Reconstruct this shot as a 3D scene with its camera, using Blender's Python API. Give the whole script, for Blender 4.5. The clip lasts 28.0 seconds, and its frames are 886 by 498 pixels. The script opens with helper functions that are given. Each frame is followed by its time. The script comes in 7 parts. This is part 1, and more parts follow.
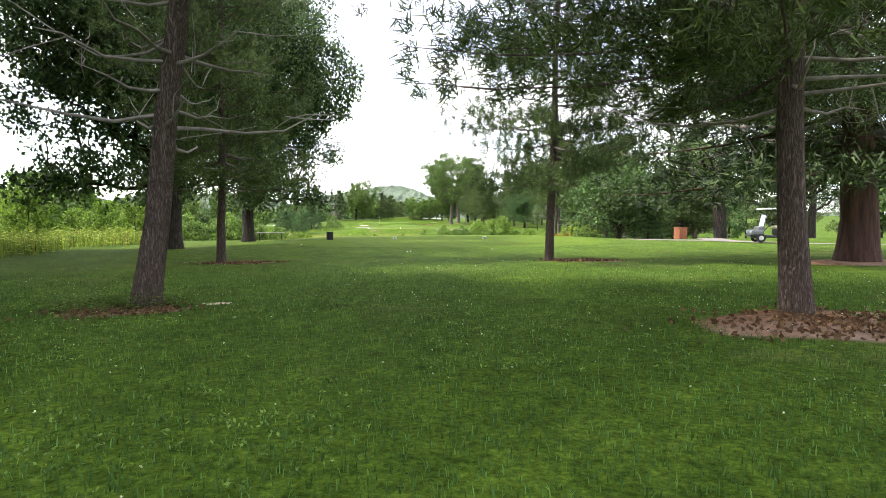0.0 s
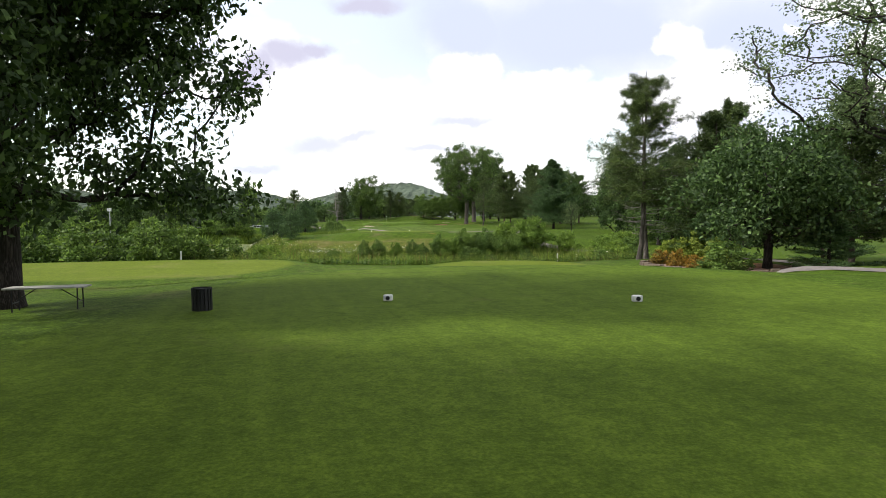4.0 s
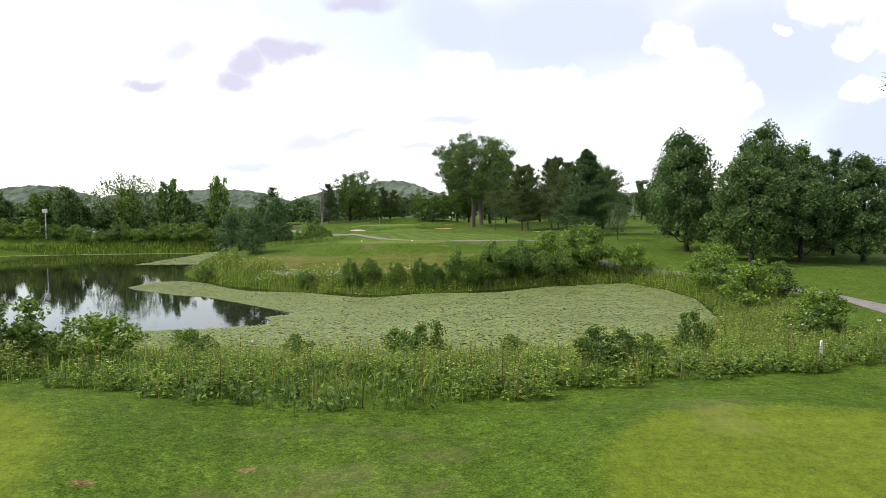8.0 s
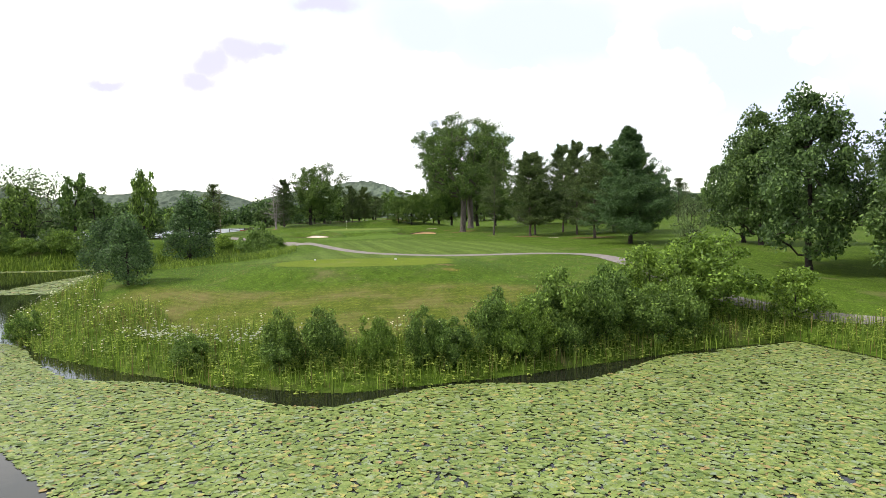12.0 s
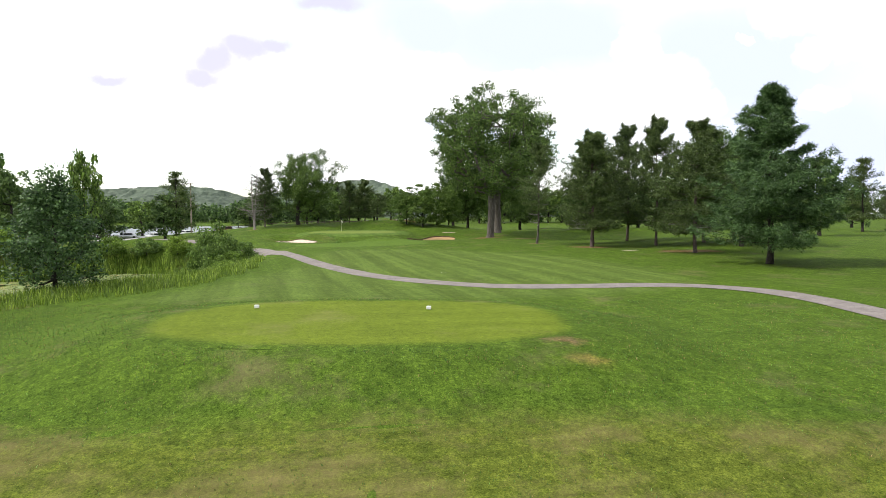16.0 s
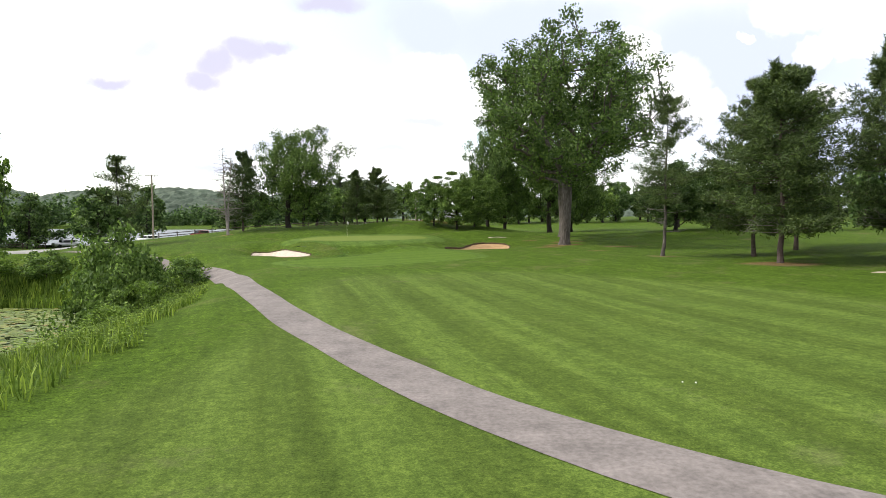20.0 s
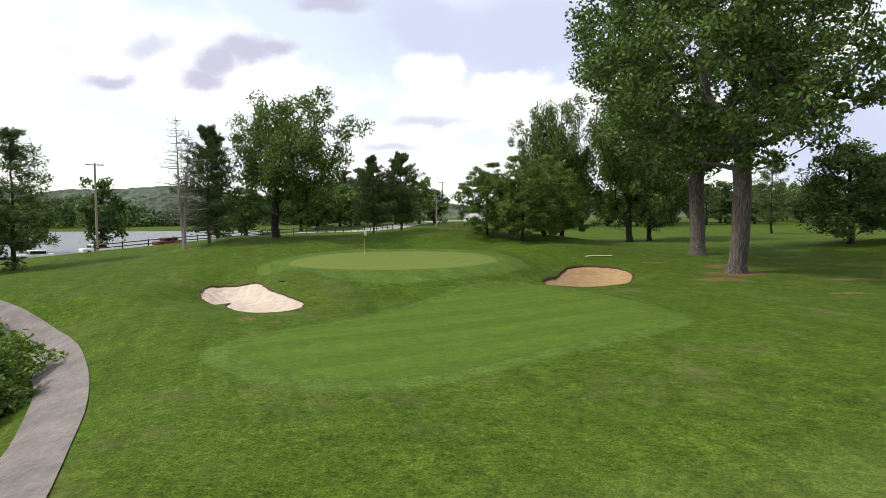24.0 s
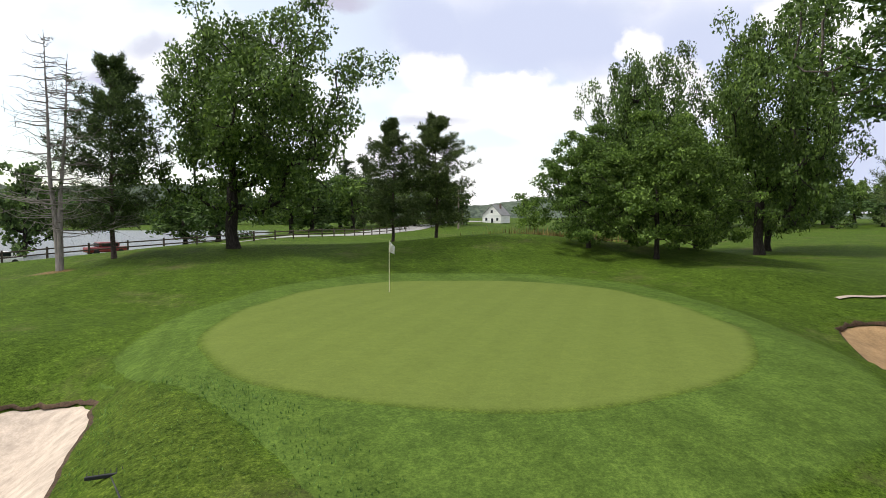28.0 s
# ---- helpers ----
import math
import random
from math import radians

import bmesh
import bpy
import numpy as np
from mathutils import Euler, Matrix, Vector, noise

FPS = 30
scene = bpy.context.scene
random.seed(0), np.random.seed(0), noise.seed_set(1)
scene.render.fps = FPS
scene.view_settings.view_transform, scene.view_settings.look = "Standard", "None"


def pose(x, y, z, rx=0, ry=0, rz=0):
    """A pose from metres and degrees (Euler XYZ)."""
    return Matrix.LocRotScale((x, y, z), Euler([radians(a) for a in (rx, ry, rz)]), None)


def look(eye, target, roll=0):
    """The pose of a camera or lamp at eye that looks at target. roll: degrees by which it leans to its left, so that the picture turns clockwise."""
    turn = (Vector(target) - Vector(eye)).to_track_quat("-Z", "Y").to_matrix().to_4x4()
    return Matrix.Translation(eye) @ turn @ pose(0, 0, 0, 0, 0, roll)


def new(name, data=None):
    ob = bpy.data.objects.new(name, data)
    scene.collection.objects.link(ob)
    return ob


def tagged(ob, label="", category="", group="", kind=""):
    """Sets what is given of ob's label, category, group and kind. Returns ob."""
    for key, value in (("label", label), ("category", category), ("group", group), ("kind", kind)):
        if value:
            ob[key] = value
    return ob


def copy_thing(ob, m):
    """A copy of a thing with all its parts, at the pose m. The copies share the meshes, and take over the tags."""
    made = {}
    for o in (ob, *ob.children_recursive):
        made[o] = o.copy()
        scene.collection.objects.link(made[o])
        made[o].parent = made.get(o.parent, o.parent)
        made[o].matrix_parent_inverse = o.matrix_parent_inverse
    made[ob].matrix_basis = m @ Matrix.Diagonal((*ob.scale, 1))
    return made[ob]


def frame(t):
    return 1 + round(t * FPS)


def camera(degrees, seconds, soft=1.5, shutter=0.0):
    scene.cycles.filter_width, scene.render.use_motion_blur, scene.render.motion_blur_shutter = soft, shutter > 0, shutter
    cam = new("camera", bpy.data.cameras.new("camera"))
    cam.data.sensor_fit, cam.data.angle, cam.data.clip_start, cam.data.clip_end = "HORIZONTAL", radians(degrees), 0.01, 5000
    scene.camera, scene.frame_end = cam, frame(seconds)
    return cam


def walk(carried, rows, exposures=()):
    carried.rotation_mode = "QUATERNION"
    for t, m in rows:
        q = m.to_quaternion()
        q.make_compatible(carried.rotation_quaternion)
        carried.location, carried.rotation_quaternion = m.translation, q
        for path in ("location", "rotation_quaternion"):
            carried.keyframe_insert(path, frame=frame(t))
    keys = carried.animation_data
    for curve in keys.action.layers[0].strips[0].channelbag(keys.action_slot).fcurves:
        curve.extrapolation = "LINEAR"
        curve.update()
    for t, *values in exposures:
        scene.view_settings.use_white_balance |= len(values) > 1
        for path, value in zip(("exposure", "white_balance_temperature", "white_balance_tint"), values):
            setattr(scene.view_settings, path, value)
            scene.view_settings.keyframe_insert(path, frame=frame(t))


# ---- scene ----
cam = camera(71.1, 28.0, soft=0.8)
PATH = [
    (0, (1.2, -1.464, 1.028), (1.231, 0.534, 0.941), -0.3),
    (1, (0.847, 3.004, 1.048), (0.872, 5.002, 0.956), -0.2),
    (2, (0.53, 8.6, 1.232), (0.54, 10.598, 1.139), 0.1),
    (3, (0.595, 14.346, 1.52), (0.598, 16.344, 1.421), -0.7),
    (3.5, (0.439, 17.579, 1.66), (0.439, 19.577, 1.563), -0.7),
    (5.5, (-0.657, 31.217, 2.198), (-0.664, 33.215, 2.103), -0.3),
    (6, (-0.889, 34.857, 2.4), (-0.91, 36.855, 2.305), -0.2),
    (6.5, (-1.279, 38.262, 2.627), (-1.303, 40.26, 2.529), -0.1),
    (7, (-1.81, 41.45, 2.996), (-1.815, 43.448, 2.893), -0.8),
    (7.5, (-2.308, 45.096, 2.968), (-2.292, 47.094, 2.866), -0.6),
    (8, (-2.823, 48.566, 2.931), (-2.796, 50.563, 2.829), -0.6),
    (8.5, (-3.637, 51.996, 2.918), (-3.593, 53.993, 2.815), -0.9),
    (9, (-3.815, 55.73, 2.989), (-3.712, 57.724, 2.884), -1.1),
    (9.5, (-3.994, 59.551, 3.038), (-3.837, 61.542, 2.932), -1.3),
    (10, (-4.361, 63.611, 2.946), (-4.196, 65.601, 2.843), -1.2),
    (10.5, (-4.562, 67.916, 2.893), (-4.422, 69.908, 2.791), -1.1),
    (11, (-4.76, 71.907, 2.914), (-4.627, 73.9, 2.816), -0.9),
    (11.5, (-4.925, 75.977, 3.027), (-4.799, 77.97, 2.931), -0.8),
    (12, (-5.146, 79.934, 3.278), (-5.021, 81.928, 3.177), -1.0),
    (12.5, (-5.426, 83.697, 3.144), (-5.301, 85.69, 3.045), -0.9),
    (14.5, (-5.757, 98.492, 2.924), (-5.639, 100.486, 2.826), -0.6),
    (15, (-6.046, 101.913, 3.095), (-5.928, 103.907, 2.994), -0.3),
    (15.5, (-6.473, 105.48, 3.231), (-6.353, 107.474, 3.131), -0.2),
    (16, (-6.921, 108.981, 3.381), (-6.795, 110.974, 3.282), -0.0),
    (16.5, (-7.333, 113.317, 3.396), (-7.211, 115.311, 3.297), -0.2),
    (17, (-7.835, 117.526, 3.387), (-7.71, 119.52, 3.289), -0.2),
    (17.5, (-8.338, 121.594, 3.354), (-8.213, 123.588, 3.257), -0.1),
    (18, (-8.805, 125.509, 3.295), (-8.681, 127.503, 3.199), -0.2),
    (18.5, (-9.141, 129.631, 3.263), (-9.018, 131.625, 3.167), -0.4),
    (19, (-9.638, 133.547, 3.285), (-9.516, 135.541, 3.188), -0.5),
    (19.5, (-10.135, 137.416, 3.234), (-10.014, 139.41, 3.136), -0.5),
    (20, (-10.622, 141.318, 3.189), (-10.502, 143.312, 3.093), -0.4),
    (20.5, (-10.914, 145.009, 3.11), (-10.8, 147.003, 3.019), -0.6),
    (21, (-11.241, 148.607, 3.319), (-11.13, 150.602, 3.221), -0.7),
    (21.5, (-11.826, 152.471, 3.321), (-11.715, 154.465, 3.223), -0.7),
    (23.5, (-14.138, 166.975, 3.863), (-14.021, 168.97, 3.767), -0.3),
    (24, (-14.663, 170.408, 3.945), (-14.545, 172.402, 3.847), -0.3),
    (24.5, (-15.071, 173.94, 3.946), (-14.952, 175.934, 3.846), -0.4),
    (25, (-15.392, 177.284, 3.827), (-15.276, 179.278, 3.729), -0.4),
    (25.5, (-15.816, 180.542, 3.796), (-15.699, 182.536, 3.697), -0.3),
    (26, (-16.235, 183.658, 3.767), (-16.116, 185.651, 3.667), -0.4),
    (26.5, (-16.727, 186.737, 3.678), (-16.6, 188.73, 3.581), -0.3),
    (27, (-17.077, 189.664, 3.653), (-16.947, 191.657, 3.557), -0.2),
    (27.5, (-17.24, 193.202, 3.784), (-17.115, 195.196, 3.689), 0.0),
    (28, (-17.418, 196.558, 3.971), (-17.3, 198.553, 3.873), 0.1),
]
walk(cam, [(t, look(eye, target, roll)) for t, eye, target, roll in PATH],
     [(0, 1.25), (1.0, 1.08), (2, 0.2), (3, -0.05), (6, 0.0), (9, 0.0), (12, 0.2), (14.5, 0.2), (19, 0.15), (21.5, 0.0), (24, -0.22), (28, -0.22)])

# ---- light ----
SUN_AZ, SUN_EL = radians(-92.0), radians(48.0)
world = bpy.data.worlds.new("world")
scene.world = world
world.use_nodes = True
wn, wl = world.node_tree.nodes, world.node_tree.links
wn.clear()
w_out = wn.new("ShaderNodeOutputWorld")
w_bg = wn.new("ShaderNodeBackground")
w_sky = wn.new("ShaderNodeTexSky")
w_sky.sky_type, w_sky.sun_disc = "NISHITA", False
w_sky.sun_elevation, w_sky.sun_rotation = SUN_EL, SUN_AZ
w_sky.dust_density, w_sky.altitude = 2.0, 250
w_geo = wn.new("ShaderNodeTexCoord")
w_map = wn.new("ShaderNodeMapping")
w_map.inputs["Location"].default_value = (1.3, 0.4, 0.2)
w_map.inputs["Scale"].default_value = (2.0, 2.0, 3.4)
w_n = wn.new("ShaderNodeTexNoise")
w_n.inputs["Scale"].default_value, w_n.inputs["Detail"].default_value, w_n.inputs["Roughness"].default_value = 1.1, 7.0, 0.52
w_r = wn.new("ShaderNodeValToRGB")
w_r.color_ramp.elements[0].position, w_r.color_ramp.elements[1].position = 0.44, 0.55
w_n2 = wn.new("ShaderNodeTexNoise")
w_n2.inputs["Scale"].default_value, w_n2.inputs["Detail"].default_value = 2.3, 5.0
w_r2 = wn.new("ShaderNodeValToRGB")
w_r2.color_ramp.elements[0].position, w_r2.color_ramp.elements[1].position = 0.30, 0.42
w_r2.color_ramp.elements[0].color, w_r2.color_ramp.elements[1].color = (6.1, 6.1, 7.0, 1), (9.6, 9.5, 9.7, 1)
w_gain = wn.new("ShaderNodeMixRGB")
w_gain.blend_type, w_gain.inputs[0].default_value = "ADD", 1.0
w_gain.inputs[2].default_value = (4.3, 4.2, 3.8, 1)
w_mix = wn.new("ShaderNodeMixRGB")
wl.new(w_geo.outputs["Generated"], w_map.inputs["Vector"])
wl.new(w_map.outputs[0], w_n.inputs["Vector"])
wl.new(w_map.outputs[0], w_n2.inputs["Vector"])
wl.new(w_n.outputs["Fac"], w_r.inputs[0])
wl.new(w_n2.outputs["Fac"], w_r2.inputs[0])
wl.new(w_sky.outputs[0], w_gain.inputs[1])
wl.new(w_r.outputs[0], w_mix.inputs[0])
wl.new(w_gain.outputs[0], w_mix.inputs[1])
wl.new(w_r2.outputs[0], w_mix.inputs[2])


# the sky ahead in slopes: sideways and upward per metre forward, frayed by noise
def w_math(op, a, b):
    nd = wn.new("ShaderNodeMath")
    nd.operation = op
    for i_, v_ in enumerate((a, b)):
        if isinstance(v_, (int, float)):
            nd.inputs[i_].default_value = v_
        else:
            wl.new(v_, nd.inputs[i_])
    return nd.outputs[0]


w_sep = wn.new("ShaderNodeSeparateXYZ")
wl.new(w_geo.outputs["Generated"], w_sep.inputs[0])
w_ahead = w_math("MAXIMUM", w_math("ABSOLUTE", w_sep.outputs[1], 0), 0.02)
w_slope = wn.new("ShaderNodeCombineXYZ")
wl.new(w_math("DIVIDE", w_sep.outputs[0], w_ahead), w_slope.inputs[0])
w_rise = w_math("DIVIDE", w_sep.outputs[2], w_ahead)
wl.new(w_rise, w_slope.inputs[1])


def frayed(scale, amount):
    nz = wn.new("ShaderNodeTexNoise")
    nz.inputs["Scale"].default_value, nz.inputs["Detail"].default_value, nz.inputs["Roughness"].default_value = scale, 7.0, 0.62
    wl.new(w_slope.outputs[0], nz.inputs["Vector"])
    mv = wn.new("ShaderNodeVectorMath")
    mv.operation = "MULTIPLY_ADD"
    wl.new(nz.outputs["Color"], mv.inputs[0])
    mv.inputs[1].default_value = (amount, amount * 0.7, 0)
    ad = wn.new("ShaderNodeVectorMath")
    ad.operation = "ADD"
    wl.new(w_slope.outputs[0], ad.inputs[0])
    ad.inputs[1].default_value = (-amount / 2, -amount * 0.35, 0)
    wl.new(ad.outputs[0], mv.inputs[2])
    return mv.outputs[0]


def blobs(where, ovals, inner, outer, top=1.0):
    """1 within the nearest of some ovals (across, up, half width, half height, tilt), 0 outside."""
    near = None
    for u0, v0, ru, rv, tilt in ovals:
        mp = wn.new("ShaderNodeMapping")
        mp.vector_type = "TEXTURE"
        mp.inputs["Location"].default_value, mp.inputs["Rotation"].default_value, mp.inputs["Scale"].default_value = (u0, v0, 0), (0, 0, radians(tilt)), (ru, rv, 1)
        wl.new(where, mp.inputs["Vector"])
        ln = wn.new("ShaderNodeVectorMath")
        ln.operation = "LENGTH"
        wl.new(mp.outputs[0], ln.inputs[0])
        near = ln.outputs["Value"] if near is None else w_math("MINIMUM", near, ln.outputs["Value"])
    ml = wn.new("ShaderNodeMapRange")
    ml.interpolation_type = "SMOOTHSTEP"
    ml.inputs["From Min"].default_value, ml.inputs["From Max"].default_value = inner, outer
    ml.inputs["To Min"].default_value, ml.inputs["To Max"].default_value = top, 0.0
    wl.new(near, ml.inputs["Value"])
    return ml.outputs[0]


def w_over(under, colour, fac):
    mx = wn.new("ShaderNodeMixRGB")
    wl.new(fac, mx.inputs[0])
    wl.new(under, mx.inputs[1])
    if isinstance(colour, tuple):
        mx.inputs[2].default_value = (*colour, 1)
    else:
        wl.new(colour, mx.inputs[2])
    return mx.outputs[0]


soft_edge, crisp_edge, grey_edge = frayed(5.0, 0.12), frayed(10.0, 0.10), frayed(11.0, 0.075)
# a wide opening of pale blue, white heaped clouds in it, then the grey undersides
w_col = w_over(w_mix.outputs[0], (5.3, 5.75, 7.4), blobs(soft_edge, [(0.224, 0.296, 0.309, 0.107, 0), (0.544, 0.255, 0.293, 0.154, 0), (0.742, 0.118, 0.18, 0.131, 0), (0.042, 0.302, 0.109, 0.07, -20), (0.492, 0.498, 0.893, 0.168, 0)], 0.35, 1.3))
w_col = w_over(w_col, (8.6, 8.5, 8.6), blobs(crisp_edge, [(0.377, 0.276, 0.039, 0.034, 0), (0.43, 0.227, 0.071, 0.045, 0), (0.364, 0.185, 0.104, 0.041, 0), (0.488, 0.186, 0.048, 0.032, 0), (0.169, 0.215, 0.069, 0.029, 0), (0.096, 0.178, 0.119, 0.04, 0), (0.248, 0.184, 0.056, 0.033, 0), (0.197, 0.166, 0.102, 0.036, 0), (0.638, 0.334, 0.082, 0.035, 0), (0.716, 0.331, 0.059, 0.032, 0), (0.737, 0.29, 0.047, 0.032, 0), (0.683, 0.271, 0.039, 0.023, 0), (0.695, 0.2, 0.041, 0.022, 0), (0.551, 0.292, 0.019, 0.007, 0), (0.042, 0.231, 0.063, 0.036, 0)], 0.72, 1.12, 0.9))
w_col = w_over(w_col, (4.9, 4.8, 6.0), blobs(grey_edge, [(-0.318, 0.221, 0.048, 0.028, 0), (-0.295, 0.247, 0.054, 0.031, 20), (-0.249, 0.267, 0.068, 0.028, 8), (-0.206, 0.276, 0.048, 0.017, 5), (-0.46, 0.219, 0.056, 0.015, 0), (-0.113, 0.342, 0.075, 0.019, 0)], 0.3, 1.15, 0.95))
w_col = w_over(w_col, (5.4, 5.6, 6.7), blobs(grey_edge, [(-0.2, 0.116, 0.093, 0.023, 8), (-0.142, 0.13, 0.058, 0.012, 15), (-0.296, 0.086, 0.061, 0.011, 0), (0.033, 0.157, 0.073, 0.01, 0), (-0.022, 0.113, 0.072, 0.012, 0), (-0.395, 0.27, 0.06, 0.022, 20)], 0.2, 1.2, 0.85))
wl.new(w_col, w_bg.inputs["Color"])
w_bg.inputs["Strength"].default_value = 0.15
wl.new(w_bg.outputs[0], w_out.inputs["Surface"])

sun = new("sun", bpy.data.lights.new("sun", "SUN"))
sun.data.energy, sun.data.angle, sun.data.color = 3.8, radians(4.0), (1.0, 0.95, 0.86)
sun_dir = Vector((math.sin(SUN_AZ) * math.cos(SUN_EL), math.cos(SUN_AZ) * math.cos(SUN_EL), math.sin(SUN_EL)))
sun.matrix_world = look(sun_dir * 200, (0, 0, 0))


# ---- materials ----
def mat(name, build, rough=0.8, metal=0.0, spec=0.3):
    """A material whose base colour and bump are wired by build(nodes, links, bsdf)."""
    m = bpy.data.materials.new(name)
    m.use_nodes = True
    n, l = m.node_tree.nodes, m.node_tree.links
    b = n["Principled BSDF"]
    b.inputs["Roughness"].default_value, b.inputs["Metallic"].default_value = rough, metal
    b.inputs["Specular IOR Level"].default_value = spec
    build(n, l, b)
    return m


def coords(n, l, scale=(1, 1, 1), kind="Object"):
    """World-sized coordinates."""
    if kind == "world":
        g = n.new("ShaderNodeNewGeometry")
        out = g.outputs["Position"]
    else:
        out = n.new("ShaderNodeTexCoord").outputs[kind]
    mp = n.new("ShaderNodeMapping")
    mp.inputs["Scale"].default_value = scale
    l.new(out, mp.inputs["Vector"])
    return mp.outputs[0]


def noise_ramp(n, l, vec, scale, stops, detail=4.0, rough=0.6):
    t = n.new("ShaderNodeTexNoise")
    t.inputs["Scale"].default_value, t.inputs["Detail"].default_value, t.inputs["Roughness"].default_value = scale, detail, rough
    l.new(vec, t.inputs["Vector"])
    return ramp(n, l, t.outputs["Fac"], stops), t.outputs["Fac"]


def ramp(n, l, fac, stops):
    r = n.new("ShaderNodeValToRGB")
    e = r.color_ramp.elements
    while len(e) < len(stops):
        e.new(0.5)
    for el, (p, c) in zip(e, stops):
        el.position, el.color = p, (*c, 1)
    l.new(fac, r.inputs[0])
    return r.outputs[0]


def mixc(n, l, a, b, fac, mode="MIX"):
    m = n.new("ShaderNodeMixRGB")
    m.blend_type = mode
    for sock, v in ((m.inputs[0], fac), (m.inputs[1], a), (m.inputs[2], b)):
        if isinstance(v, (int, float)):
            sock.default_value = v
        elif isinstance(v, tuple):
            sock.default_value = (*v, 1)
        else:
            l.new(v, sock)
    return m.outputs[0]


def bump(n, l, b, height, strength, dist):
    bm_ = n.new("ShaderNodeBump")
    bm_.inputs["Strength"].default_value, bm_.inputs["Distance"].default_value = strength, dist
    l.new(height, bm_.inputs["Height"])
    l.new(bm_.outputs[0], b.inputs["Normal"])


def turf_colour(n, l, w, dark, light, dry, dry_at, stripe, width, angle, curl, fine, calm, rings=None, streak=0.0):
    c1, f1 = noise_ramp(n, l, w, fine, [(0.3, dark), (0.7, light)], 6.0, 0.75)
    col = c1
    for scale, deep in ((0.45, 0.15), (1.3, 0.18), (3.6, 0.26), (9.0, 0.42), (24.0, 0.6)):
        deep *= calm
        c2, _ = noise_ramp(n, l, w, scale, [(0.33, (1 - deep, 1 - deep * 0.9, 1 - deep)), (0.67, (1 + deep, 1 + deep * 0.85, 1 + deep * 0.6))], 5.0, 0.72)
        col = mixc(n, l, col, c2, 1.0, "MULTIPLY")
    c3, _ = noise_ramp(n, l, w, 0.23, [(dry_at - 0.12, (0, 0, 0)), (dry_at + 0.1, (0.75, 0.75, 0.75))], 9.0, 0.74)
    col = mixc(n, l, col, dry, c3)
    col = mixc(n, l, col, (1.05, 0.99, 1.3), 1.0, "MULTIPLY")
    mp = n.new("ShaderNodeMapping")
    if rings:
        mp.inputs["Location"].default_value, mp.inputs["Scale"].default_value = (-rings[0] * 0.7, -rings[1], 0), (0.7, 1, 1)
    else:
        mp.inputs["Rotation"].default_value = (0, 0, radians(angle))
    l.new(n.new("ShaderNodeNewGeometry").outputs["Position"], mp.inputs["Vector"])
    if stripe:
        wv = n.new("ShaderNodeTexWave")
        wv.wave_type, wv.bands_direction, wv.rings_direction = "RINGS" if rings else "BANDS", "X", "Z"
        wv.inputs["Scale"].default_value = 0.3142 / width
        wv.inputs["Distortion"].default_value, wv.inputs["Detail"].default_value = curl, 2.0
        wv.inputs["Detail Scale"].default_value = 0.4
        l.new(mp.outputs[0], wv.inputs["Vector"])
        st = ramp(n, l, wv.outputs["Fac"], [(0.32, (1 - stripe,) * 3), (0.68, (1 + stripe, 1 + stripe, 1 + stripe * 1.3))])
        col = mixc(n, l, col, st, 1.0, "MULTIPLY")
    if streak:
        m2 = n.new("ShaderNodeMapping")
        m2.inputs["Scale"].default_value = (1.0, 0.035, 1.0)
        l.new(mp.outputs[0], m2.inputs["Vector"])
        c4, _ = noise_ramp(n, l, m2.outputs[0], 1.5, [(0.36, (1 - streak,) * 3), (0.5, (1, 1, 1)), (0.66, (1 + streak * 1.2, 1 + streak, 1 + streak * 1.3))], 4.0, 0.7)
        col = mixc(n, l, col, c4, 1.0, "MULTIPLY")
    return col, f1


ROUGH = dict(streak=0.10, dark=(0.0308, 0.0675, 0.00691), light=(0.0703, 0.123, 0.015), dry=(0.127, 0.114, 0.0433), dry_at=0.66, stripe=0.0, width=3.0, angle=-16.0, curl=0.0, fine=30.0, calm=1.0)


def turf(name, ragged=0.5, **own):
    """Grass: fine blades, clumps, dry patches and, where mown, paler stripes; it grows into the rough where the mown sheet's "fade" falls to 0."""
    def build(n, l, b):
        w = coords(n, l, kind="world")
        col, f1 = turf_colour(n, l, w, **ROUGH)
        if own:
            mine, f2 = turf_colour(n, l, w, **{**ROUGH, **own})
            at = n.new("ShaderNodeAttribute")
            at.attribute_name = "fade"
            nz = n.new("ShaderNodeTexNoise")
            nz.inputs["Scale"].default_value, nz.inputs["Detail"].default_value = 3.0, 6.0
            l.new(w, nz.inputs["Vector"])
            ad = n.new("ShaderNodeMath")
            ad.operation = "MULTIPLY_ADD"
            l.new(nz.outputs["Fac"], ad.inputs[0])
            ad.inputs[1].default_value = ragged
            l.new(at.outputs["Fac"], ad.inputs[2])
            mr = n.new("ShaderNodeMapRange")
            mr.interpolation_type = "SMOOTHSTEP"
            mr.inputs["From Min"].default_value, mr.inputs["From Max"].default_value = 0.5 * ragged + 0.1, 0.5 * ragged + 0.9
            l.new(ad.outputs[0], mr.inputs["Value"])
            col = mixc(n, l, col, mine, mr.outputs[0])
        l.new(col, b.inputs["Base Color"])
        bump(n, l, b, f1, 0.45, 0.02)
    return mat(name, build, 0.9, spec=0.04)


